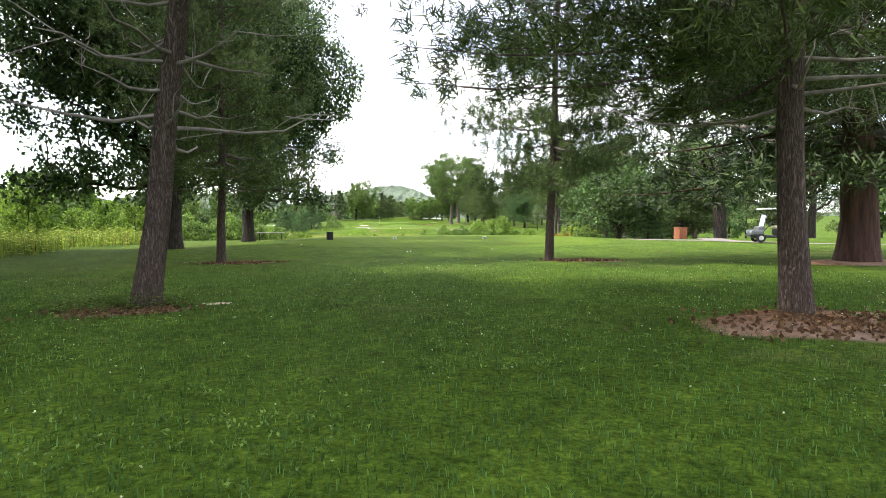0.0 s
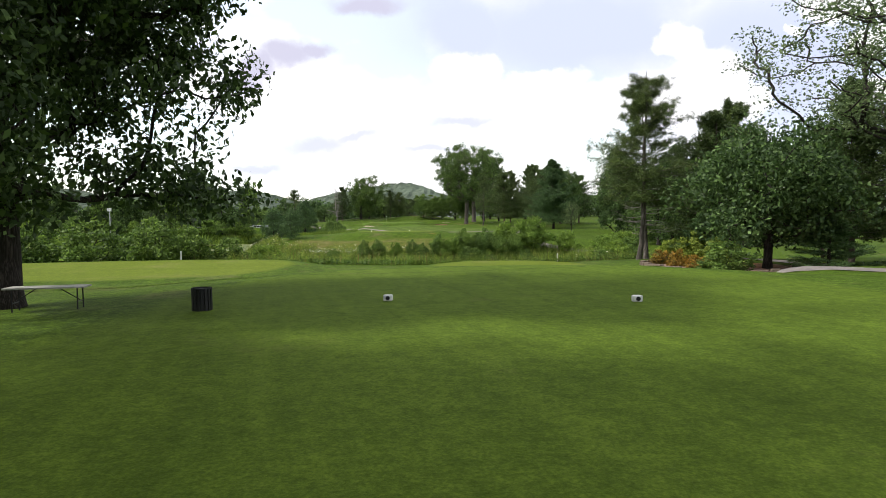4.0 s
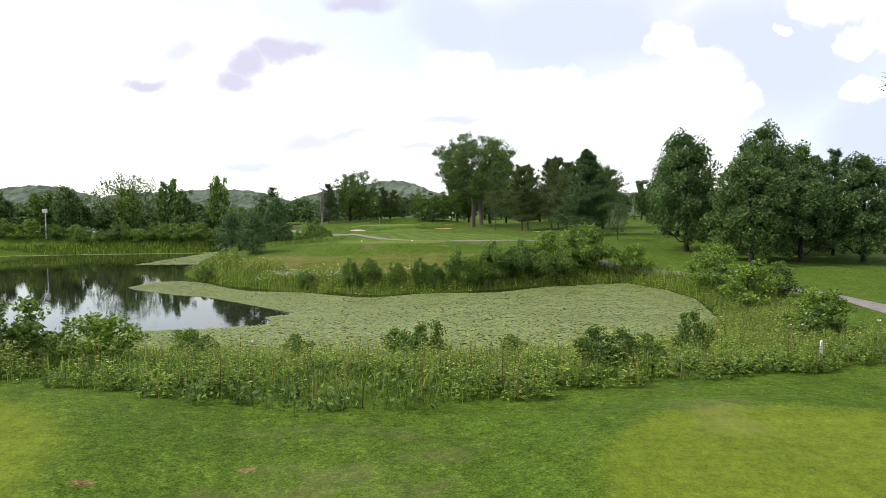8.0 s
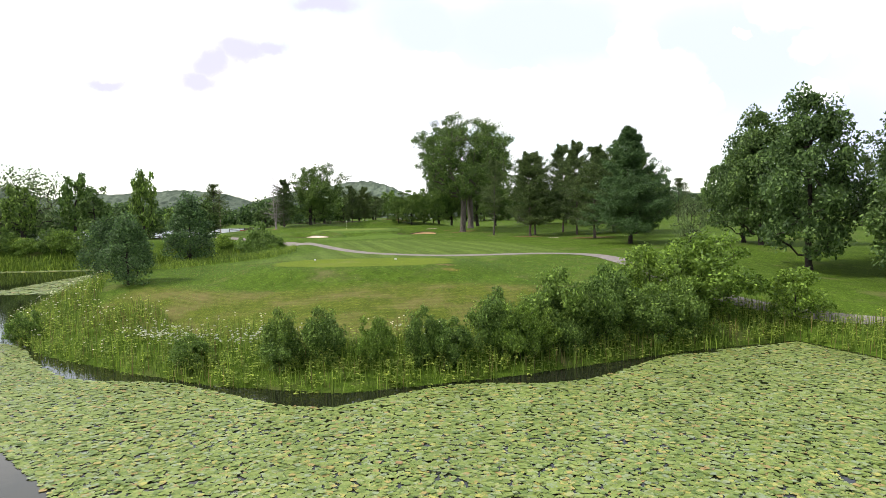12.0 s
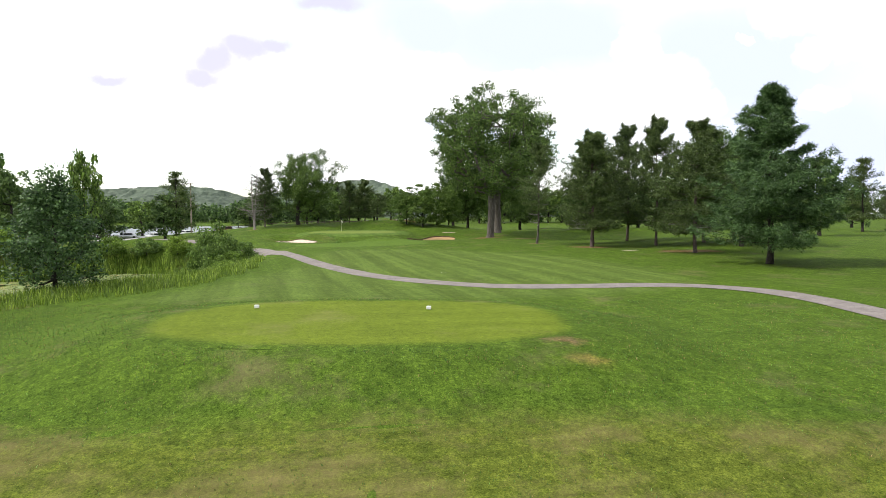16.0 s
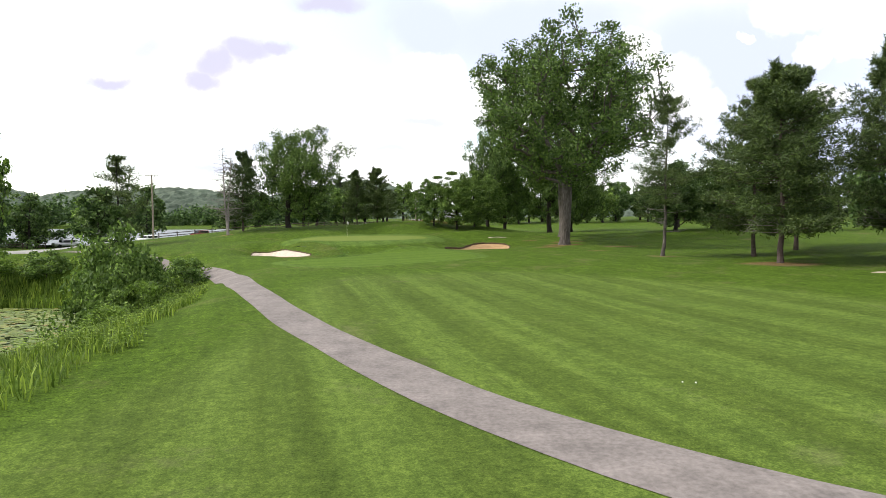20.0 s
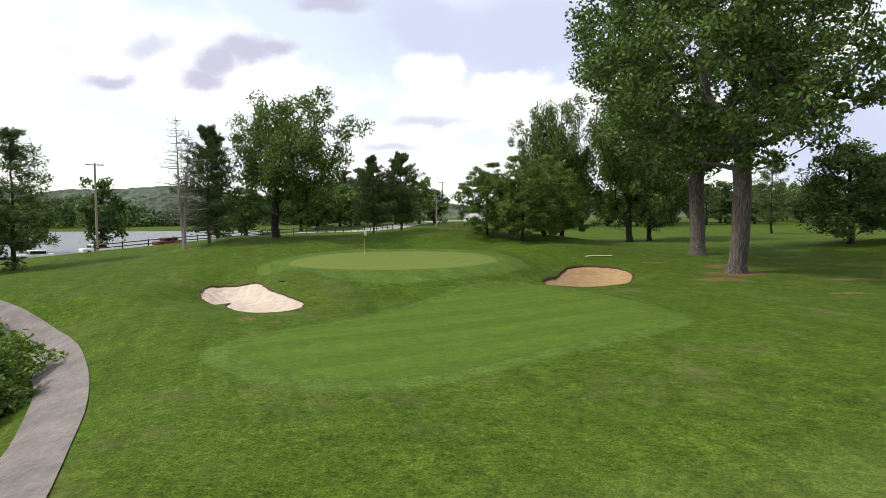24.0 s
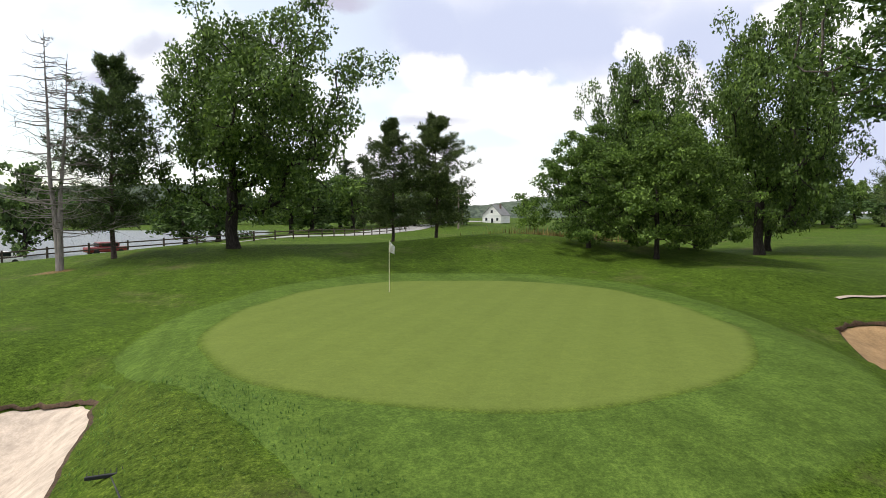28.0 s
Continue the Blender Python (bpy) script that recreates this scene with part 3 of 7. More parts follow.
def oval_outline(field, cx, cy, scale=1.0, count=72):
    """The rim of an oval field, walked round its middle."""
    out = []
    for i in range(count):
        a = 2 * math.pi * i / count
        ux, uy = math.cos(a), math.sin(a)
        k = scale / float(field(cx + ux, cy + uy))
        wob = 1 + 0.012 * math.sin(5 * a + cx) + 0.008 * math.sin(11 * a)
        out.append((cx + ux * k * wob, cy + uy * k * wob))
    return out


def spread(lo, hi, step, far):
    """Grid lines: even in the middle, ever wider outside."""
    mid = list(np.arange(lo, hi + step / 2, step))
    out, d, p = [], step, hi
    while p < far:
        d *= 1.35
        p += d
        out.append(p)
    low, d, p = [], step, lo
    while p > -far:
        d *= 1.35
        p -= d
        low.append(p)
    return np.array(low[::-1] + mid + out)


sheet("ground", spread(-66, 46, 0.65, 3600), spread(-8, 262, 0.65, 3800), M_ROUGH, 0, None, "mown rough grass of the golf course with dry patches", "grass")
for v_ in bpy.data.objects["ground"].data.vertices:
    if -30 < v_.co.x < 5 and 195 < v_.co.y < 222 and min(float(poly_sd(q[::2], v_.co.x, v_.co.y)) for q in (BUNKER_L, BUNKER_R)) < -0.25:
        v_.co.z -= 0.14
fair = closed_curve([(-22, 140), (-6, 139.5), (6, 142), (13, 147), (15, 158), (11, 170), (4, 179), (-4, 183), (-10, 181.5), (-15.5, 180), (-17.5, 174), (-17.5, 164), (-20, 150)])
disc_sheet("fairway", fair, M_FAIRWAY, 0.014, "striped mown fairway grass between tee and green", "fairway", 26, 3.5)
disc_sheet("bank", closed_curve([(-27, 121), (-20, 115.5), (-8, 111.5), (2, 113.5), (8, 117), (8, 123), (0, 124.5), (-8, 124.5), (-16, 125), (-25, 128)]), M_BANKGRASS, 0.014, "dry yellowish grass on the mound above the pond", "grass", 14, 2.5)
disc_sheet("rough_mound", closed_curve([(-25.6, 213.6), (-23.0, 210.0), (-20.0, 206.2), (-17.7, 202.6), (-16.6, 201.0), (-16.3, 199.7), (-16.9, 197.7), (-18.1, 196.4), (-19.2, 196.2), (-19.4, 197.2), (-19.0, 198.4), (-19.0, 199.7), (-21.0, 202.6), (-22.2, 205.2), (-23.2, 208.2), (-24.4, 211.0), (-26.0, 212.2)]), M_LONG, 0.04, "shaggy long grass on the mound beside the bunker", "grass", 14, 0.6)
for field, cx, cy, what, m_, soft_ in ((TEE_BACK, 2.0, 32.6, "back tee of short yellow-green mown grass", M_TEE_BACK, 1.2), (TEE_FRONT, 4.2, 54.0, "oval forward tee of short dry mown grass", M_TEE, 0.7),
                                       (TEE_SIDE, -19.0, 54.5, "pale mown side tee above the pond bank", M_TEE, 1.2), (TEE_FAR, -8.4, 131.9, "raised oval tee of bright mown grass", M_TEE, 1.1)):
    disc_sheet("tee", oval_outline(field, cx, cy, 1.03), m_, 0.028, what, "tee", edge=soft_)
disc_sheet("apron", oval_outline(GREEN, -15.4, 216.0, 1.26), M_FRINGE, 0.020, "ring of short fringe grass round the green", "grass", 26, 0.35)
disc_sheet("apron", [(x + (x + 12) * 0.11, y + (y - 195) * 0.09 - 0.2) for x, y in APPROACH], M_FRINGE, 0.018, "paler mown collar round the approach", "grass", 26, 0.4)
disc_sheet("approach", APPROACH, M_APPROACH, 0.026, "close-mown approach in front of the green", "grass", 26, 0.5)
disc_sheet("green", oval_outline(GREEN, -15.4, 216.0), M_GREEN, 0.034, "smooth pale putting green, slightly raised", "green", 26, 0.6)


def lip(outline, name, label, high):
    """A ragged turf lip round a bunker: a steep inner face coloured dark for its shade, and a slope that runs out into
    the grass.
    """
    o = np.array(outline)
    n_ = len(o)
    d_ = np.roll(o, -1, 0) - np.roll(o, 1, 0)
    d_ /= np.linalg.norm(d_, axis=1)[:, None]
    out_ = np.column_stack([d_[:, 1], -d_[:, 0]])
    if poly_sd([tuple(q) for q in o], *(o[0] + out_[0] * 0.1)) < 0:
        out_ = -out_
    rg = np.random.default_rng(n_)
    rough_ = 0.6 + 0.7 * rg.random(n_)
    wob_ = rg.normal(size=n_) * 0.04
    # taller at the back and left, where the dark rim has to show
    rough_ *= 0.3 + 0.7 * np.clip(0.5 + 0.8 * out_[:, 1] - 0.4 * out_[:, 0], 0, 1)
    rings_ = []
    for off, up in ((-0.06, -0.02), (-0.03, 0.55), (0.03, 1.0), (0.2, 0.75), (0.7, -0.12)):
        p = o + out_ * (off + wob_ * (off < 0.2))[:, None]
        rings_.append(np.column_stack([p, ground(p[:, 0], p[:, 1]) + 0.05 * (off < 0) + up * high * rough_]))
    v_ = np.concatenate(rings_)
    f_ = [(k * n_ + i, k * n_ + (i + 1) % n_, (k + 1) * n_ + (i + 1) % n_, (k + 1) * n_ + i) for k in range(4) for i in range(n_)]
    me = mesh_of(name, v_, f_, M_LONG, True)
    # the two inner bands take the dark brown that paints the lip's shade
    me.materials.append(M_LIP_SHADE)
    me.polygons.foreach_set("material_index", [1] * (2 * n_) + [0] * (2 * n_))
    me.attributes.new("fade", "FLOAT", "POINT").data.foreach_set("value", np.repeat(np.array([1, 1, 1, 0.7, 0], np.float32), n_))
    return tagged(new(name, me), label, "grass", kind="structure")


lip(BUNKER_L, "bunker_lip", "ragged turf lip round the pale bunker, its soil face darkened as shade", 0.09)
lip(BUNKER_R, "bunker_lip", "ragged turf lip round the brown bunker, its soil face darkened as shade", 0.16)
disc_sheet("bunker", BUNKER_L, M_SAND, 0.06, "pale sand bunker with a ragged grass lip", "bunker", 26)
disc_sheet("bunker", BUNKER_R, M_WETSAND, 0.06, "brown sand bunker cut into the slope", "bunker", 26)


def bed(x, y, rx, ry, material, label, edge=0.5, category="mulch", rise=0.02):
    """A bare patch with an uneven rim."""
    rb = random.Random(int(x * 7 + y * 3))
    o = [(x + rx * math.cos(a) * k, y + ry * math.sin(a) * k) for a, k in ((i * 0.4488, rb.uniform(0.8, 1.15)) for i in range(14))]
    return disc_sheet("mulch_bed", closed_curve(o, 4), material, rise, label, category, 7, edge)


bed(-2.7, 6.3, 0.8, 0.5, M_MULCHBED, "bare earth and bark round a pine's foot", 0.3)
bed(-4.2, 16.0, 1.2, 0.6, M_MULCHBED, "dry mulch ring round a slender pine", 0.3)
bed(5.3, 15.5, 1.25, 0.7, M_MULCHBED, "dry mulch ring round a red pine", 0.3)
bed(5.6, 4.7, 1.7, 1.15, M_MULCHBED, "wide ring of dry pale mulch round a red pine", 0.25)
bed(13.0, 15.0, 2.4, 1.6, M_MULCHBED, "brown mulch under the cedar", 0.4)
bed(8.0, 200.7, 1.6, 0.7, M_SOIL, "bare reddish scar in the rough", 0.6, "earth")
bed(5.0, 207.4, 2.0, 1.8, M_SOIL, "bare reddish earth beside the oak", 1.3, "earth")
bed(7.2, 210.0, 2.6, 2.2, M_SOIL, "bare reddish earth round the oak's roots", 1.4, "earth")
bed(16.0, 183.5, 3.4, 2.6, M_SOIL, "brown needles under the pines", 1.6, "needles")
bed(24.0, 175.0, 4.6, 2.6, M_SOIL, "brown needles under the pines", 1.8, "needles")
bed(11.2, 192.8, 1.8, 1.2, M_SOIL, "bare earth round a thin pine", 1.0, "earth")
bed(12.5, 206.0, 2.4, 1.0, M_SOIL, "bare sandy patch in the rough", 0.9, "earth")
bed(4.7, 217.6, 1.2, 0.6, M_SOIL, "small bare sandy scar beside the bunker", 0.3, "earth")
bed(8.6, 214.0, 2.2, 1.6, M_SOIL, "bare brown earth beside the oak", 1.2, "earth")
bed(-35.6, 229.6, 1.4, 1.0, M_SOIL, "bare earth round the dead tree", 0.7, "earth")
bed(-21.0, 195.4, 0.5, 0.5, M_SOIL, "small bare sandy scar beside the bunker", 0.25, "earth")
bed(-19.8, 194.7, 0.3, 0.3, M_SOIL, "small bare sandy scar beside the bunker", 0.2, "earth")
bed(0.2, 57.6, 0.16, 0.9, M_SOIL, "worn bare edge of the forward tee", 0.1, "earth", 0.04)
bed(0.9, 59.0, 0.3, 0.16, M_SOIL, "worn bare edge of the forward tee", 0.1, "earth", 0.04)
bed(-8.1, 53.4, 0.12, 0.6, M_SOIL, "scuffed bare edge of the side tee", 0.12, "earth", 0.04)
bed(-8.3, 49.6, 0.14, 0.9, M_SOIL, "scuffed bare edge of the side tee", 0.15, "earth", 0.04)
bed(-1.75, 6.95, 0.22, 0.13, M_SAND, "pale bare scar beside a pine's foot", 0.1, "earth")
bed(-7.9, 57.3, 0.28, 0.2, M_SOIL, "small torn divot in the lawn", 0.2, "earth")
bed(-2.1, 127.6, 1.3, 0.9, M_SOIL, "dry reddish patch in the turf beside the tee", 1.2, "earth")
bed(-1.7, 126.0, 1.2, 0.7, M_FIELD, "dry straw-coloured patch in the turf beside the tee", 1.0, "grass")
bed(-5.9, 58.4, 0.25, 0.2, M_SOIL, "small bare patch in the lawn", 0.2, "earth")
bed(22.4, 175.4, 2.2, 1.2, M_SOIL, "red-brown needles under the pines", 0.9, "needles")
bed(18.5, 177.2, 0.9, 0.4, M_SAND, "pale bare scar in the rough under the pines", 0.3, "earth")
bed(-7.0, 241.5, 5.0, 4.5, M_FIELD, "tall dry tan grass behind the green's mound", 1.2, "grass")
bed(-2, 268, 11, 12, M_FIELD, "tall dry tan grass on the rise behind the green", 4.0, "grass")

PATH_LINE = [(34, 12), (27, 22), (22.6, 29.5), (21.2, 35), (21.3, 41), (22.8, 47), (24, 52), (22.5, 62), (21, 74), (25.5, 86.5), (27.8, 94), (28, 101), (26, 110), (21, 118), (15.8, 123), (14.3, 128.5), (14.4, 134), (14.5, 139.5), (13.7, 143.6), (11.4, 146.2), (8.5, 147), (5, 146.8), (0, 146.8),
             (-2.8, 147.7), (-6.0, 150.2), (-9.0, 154.1), (-10.9, 157.5), (-12.6, 160.7), (-14.4, 164), (-16.5, 168.6), (-19.7, 176.3), (-21.5, 181.4), (-23.4, 186), (-25.7, 190.6), (-31.0, 198.8), (-36.5, 203.3), (-46, 208)]


def open_curve(points, step=1.0):
    pts = [points[0], *points, points[-1]]
    out = []
    for i in range(len(points) - 1):
        p0, p1, p2, p3 = (np.array(p, float) for p in pts[i:i + 4])
        k = max(2, int(np.linalg.norm(p2 - p1) / step))
        for s in range(k):
            t = s / k
            out.append(0.5 * (2 * p1 + (p2 - p0) * t + (2 * p0 - 5 * p1 + 4 * p2 - p3) * t * t + (3 * p1 - p0 - 3 * p2 + p3) * t ** 3))
    out.append(np.array(points[-1], float))
    return np.array(out)


def strip(name, line, width, material, raise_by, label, category, cols=5):
    """A draped ribbon along a line."""
    c = open_curve(line)
    d = np.gradient(c, axis=0)
    d /= np.linalg.norm(d, axis=1)[:, None]
    nrm = np.column_stack([-d[:, 1], d[:, 0]])
    rows = []
    for k in range(cols):
        s = (k / (cols - 1) - 0.5) * (width(c[:, 1]) if callable(width) else np.full(len(c), width))
        p = c + nrm * (s * (1 + 0.03 * np.sin(np.arange(len(c)) * 0.9)))[:, None]
        rows.append(np.column_stack([p, ground(p[:, 0], p[:, 1]) + raise_by - (0.02 if k in (0, cols - 1) else 0)]))
    v = np.stack(rows, 1).reshape(-1, 3)
    return tagged(new(name, mesh_of(name, v, grid_faces(cols, len(c)), material, True)), label, category, kind="structure")


# dark ribbon painting the shading where the back tee's front edge drops
for line_ in ([(-13, 37.6), (-8, 39.3), (-4.9, 40.3), (-1.9, 40.6), (0.3, 41.0), (1.9, 41.4), (4.3, 42.2), (9, 43.6), (13, 45)],):
    st = strip("grass_ridge", line_, 0.42, M_LONG, 0.03, "dark grass-toned strip that paints the shading along a tee's crest", "grass")
    st.data.attributes.new("fade", "FLOAT", "POINT").data.foreach_set("value", np.tile(np.array([0, 0.55, 0.8, 0.55, 0], np.float32), len(st.data.vertices) // 5))
strip("cart_path", PATH_LINE, lambda y: np.interp(y, (146, 158, 175, 196), (1.95, 1.75, 1.5, 1.45)), M_PATH, 0.05, "grey worn asphalt cart path winding across the grass", "path")
strip("cart_path", [(21.4, 41.5), (18.6, 43.0), (16, 45.6), (14.6, 47.2)], 1.8, M_PATH, 0.05, "grey worn asphalt path beside the back tee", "path")
strip("worn_edge", [(0.0, 220.6), (0.8, 220.9), (1.6, 220.85), (2.4, 220.95)], 0.22, M_SAND, 0.08, "pale worn turf edge above the brown bunker", "earth")
ROAD_LINE = [(-150, 205), (-100, 219), (-76, 229), (-59, 240), (-48, 252), (-38, 264), (-29, 278), (-20, 300), (-10, 340), (10, 400)]
strip("road", ROAD_LINE, 6.5, M_ROAD, 0.06, "pale asphalt road behind the rail fence", "road", 7)

water = sheet("water", np.linspace(-260, 24, 40), np.linspace(78, 200, 24), M_WATER, 0, None, "dark still pond water mirroring the sky", "water")
for v_ in water.data.vertices:
    v_.co.z = WATER_Z
far_water = sheet("water", np.linspace(-420, -40, 30), np.linspace(258, 520, 20), M_LAKE, 0, None, "wide bright lake beyond the road", "water")
for v_ in far_water.data.vertices:
    v_.co.z = FAR_Z


# ---- plants ----
def tubes(chains, sides=6):
    """Tapered tubes along chains of (points, radii); returns vertices and faces."""
    V, F, n0 = [], [], 0
    ang = np.arange(sides) * 2 * math.pi / sides
    for pts, rad in chains:
        pts, rad = np.asarray(pts, float), np.asarray(rad, float)
        d = np.gradient(pts, axis=0)
        d /= np.linalg.norm(d, axis=1)[:, None] + 1e-9
        ref = np.where(np.abs(d[:, 2:3]) > 0.9, np.array([[1.0, 0, 0]]), np.array([[0, 0, 1.0]]))
        u = np.cross(d, ref)
        u /= np.linalg.norm(u, axis=1)[:, None] + 1e-9
        w = np.cross(d, u)
        ring = pts[:, None] + rad[:, None, None] * (np.cos(ang)[None, :, None] * u[:, None] + np.sin(ang)[None, :, None] * w[:, None])
        V.append(ring.reshape(-1, 3))
        i = n0 + np.arange(len(pts) * sides).reshape(len(pts), sides)
        a, b = i[:-1], i[1:]
        F.append(np.stack([a, np.roll(a, -1, 1), np.roll(b, -1, 1), b], -1).reshape(-1, 4))
        n0 += len(pts) * sides
    return np.concatenate(V), np.concatenate(F)


def leaves(rng, centres, radii, per, size, squash=0.8, hang=0.0):
    """Leaf quads strewn round the clump centres."""
    n = len(centres) * per
    c = np.repeat(centres, per, 0)
    r = np.repeat(radii, per)[:, None]
    off = rng.normal(size=(n, 3))
    off /= np.linalg.norm(off, axis=1)[:, None] + 1e-9
    p = c + off * r * (rng.random((n, 1)) ** 0.45) * (1, 1, squash)
    a = rng.normal(size=(n, 3)) + (0, 0, -hang)
    a /= np.linalg.norm(a, axis=1)[:, None] + 1e-9
    b = np.cross(a, rng.normal(size=(n, 3)))
    b /= np.linalg.norm(b, axis=1)[:, None] + 1e-9
    s = size * (0.6 + 0.8 * rng.random((n, 1)))
    v = np.stack([p - a * s, p + b * s * 0.55 + a * s * 0.1, p + a * s, p - b * s * 0.55 + a * s * 0.1], 1).reshape(-1, 3)
    return v, np.arange(4 * n).reshape(-1, 4)


def tufts(rng, tips, ways, per, length, width, cone=0.9):
    """Bunches of needles: thin triangles that fan out from each twig end."""
    n = len(tips) * per
    p = np.repeat(tips, per, 0) + rng.normal(size=(n, 3)) * length * 0.35
    d = np.repeat(ways, per, 0) + rng.normal(size=(n, 3)) * cone
    d /= np.linalg.norm(d, axis=1)[:, None] + 1e-9
    s = np.cross(d, rng.normal(size=(n, 3)))
    s /= np.linalg.norm(s, axis=1)[:, None] + 1e-9
    L = length * (0.7 + 0.6 * rng.random((n, 1)))
    v = np.stack([p - s * width, p + s * width, p + d * L], 1).reshape(-1, 3)
    return v, np.arange(3 * n).reshape(-1, 3)


def grow(trunk, clumps, base_r, rng, tip_r=0.012, sag=0.25):
    """Joins each clump to the nearest wood below it and thickens the wood towards the ground. Returns chains and the clumps' order."""
    pos = [np.array(p, float) for p in trunk]
    par = [-1] + list(range(len(trunk) - 1))
    order = np.argsort(np.linalg.norm(clumps[:, :2] - np.array(trunk)[-1, :2], axis=1) + 0.25 * clumps[:, 2])
    chains = [list(range(len(trunk)))]
    for k in order:
        c = clumps[k]
        P = np.array(pos)
        d = np.linalg.norm(P - c, axis=1) + 1.2 * np.maximum(0, P[:, 2] - c[2] + 0.3)
        d[: max(1, int(len(trunk) * 0.4))] += 2.5
        j = int(np.argmin(d))
        start, last = pos[j], j
        chain = [j]
        for s in (0.3, 0.65, 1.0):
            q = start + (c - start) * s
            q = q + np.array([0, 0, -sag * np.linalg.norm(c - start) * s * (1 - s)]) + rng.normal(size=3) * 0.05 * np.linalg.norm(c - start) * (s < 1)
            pos.append(q)
            par.append(last)
            last = len(pos) - 1
            chain.append(last)
        chains.append(chain)
    load = np.zeros(len(pos))
    kids = np.zeros(len(pos), int)
    for p in par[1:]:
        kids[p] += 1
    load[kids == 0] = 1.0
    for i in range(len(pos) - 1, 0, -1):
        load[par[i]] += load[i]
    r = np.maximum(tip_r, base_r * (load / load[0]) ** 0.5)
    pos = np.array(pos)
    out = []
    for c in chains:
        rr = r[c].copy()
        if c is not chains[0]:
            rr[0] = min(rr[0], rr[1] * 1.35)
        out.append((pos[c], rr))
    return out


def trunk_line(rng, height, lean=0.02, steps=9):
    t = np.linspace(0, 1, steps)
    w = np.cumsum(rng.normal(size=(steps, 2)) * height * lean * 0.35, 0) * (t[:, None] > 0)
    w -= w[0]
    return np.column_stack([w[:, 0], w[:, 1], t * height])


def flare(chain, base_r, amount=0.55, top=0.9):
    """Widens a trunk at its foot with a few roots' swell."""
    pts, rad = chain
    extra = [(0.0, 1 + amount), (0.18, 1 + amount * 0.45), (0.5, 1 + amount * 0.12)]
    p0, p1 = pts[0], pts[1]
    more = [p0 + (p1 - p0) * (z / max(1e-3, (p1 - p0)[2])) + np.array([0, 0, -0.25 if z == 0 else 0]) for z, _ in extra]
    return np.vstack([more, pts[1:]]), np.concatenate([[rad[0] * k for _, k in extra], rad[1:]])


def broadleaf(name, label, seed, h, rx, low, clump_n, per, leaf, base_r, leaf_mat, bark_mat, fork=0.45, top_heavy=0.0, hang=0.0, clump_r=None, lumps=0.28, shell=0.5, category="tree", squash=0.8, square=2.0, drift=0.0):
    """A leafy tree at the origin: tapered forked wood and a crown of leaf clumps with gaps."""
    rng = np.random.default_rng(seed)
    tree = tagged(new(name), label, category)
    trunk = trunk_line(rng, low + (h - low) * fork)
    ph = rng.random(6) * 6.28
    cl = []
    puff = clump_r or rx * 0.24
    top, rim = h - puff * 0.75 * squash, rx - puff * 0.7
    mid, half = (low + top) / 2, (top - low) / 2
    while len(cl) < clump_n:
        d = rng.normal(size=3)
        d /= np.linalg.norm(d)
        if d[2] > 0.93 and square > 2.4:
            continue
        az, el = math.atan2(d[1], d[0]), d[2]
        k = 1 + lumps * (math.sin(2 * az + ph[0]) * 0.4 + math.sin(3 * az + 3 * el + ph[1]) * 0.5 + math.sin(5 * az - 4 * el + ph[2]) * 0.4)
        s = (shell + (1 - shell) * rng.random() ** 0.7) * k * (math.hypot(d[0], d[1]) ** square + abs(d[2]) ** square) ** (-1 / square)
        p = np.array([d[0] * rim * s, d[1] * rim * s, mid + d[2] * half * min(s, 1 / max(abs(d[2]), 0.01))])
        wide = 1 - top_heavy * (p[2] - mid) / half
        p[:2] *= wide
        p[0] += drift * (0.5 + 0.5 * (p[2] - low) / (h - low))
        cl.append(p)
    cl = np.array(cl)
    cl[:, :2] += trunk[-1, :2] * 0.7
    chains = grow(trunk, cl, base_r, rng)
    chains[0] = flare(chains[0], base_r)
    v, f = tubes(chains[:1], 12)
    part("trunk", mesh_of("trunk", v, f, bark_mat, True), bark_mat, tree)
    v, f = tubes(chains[1:], 5)
    tagged(part("branchwork", mesh_of("branchwork", v, f, bark_mat, True), bark_mat, tree), kind="stuff")
    cr = puff * (0.7 + 0.6 * rng.random(len(cl)))
    v, f = leaves(rng, cl, cr, per, leaf, squash, hang)
    part("crown", mesh_of("crown", v, f, leaf_mat), leaf_mat, tree)
    return tree


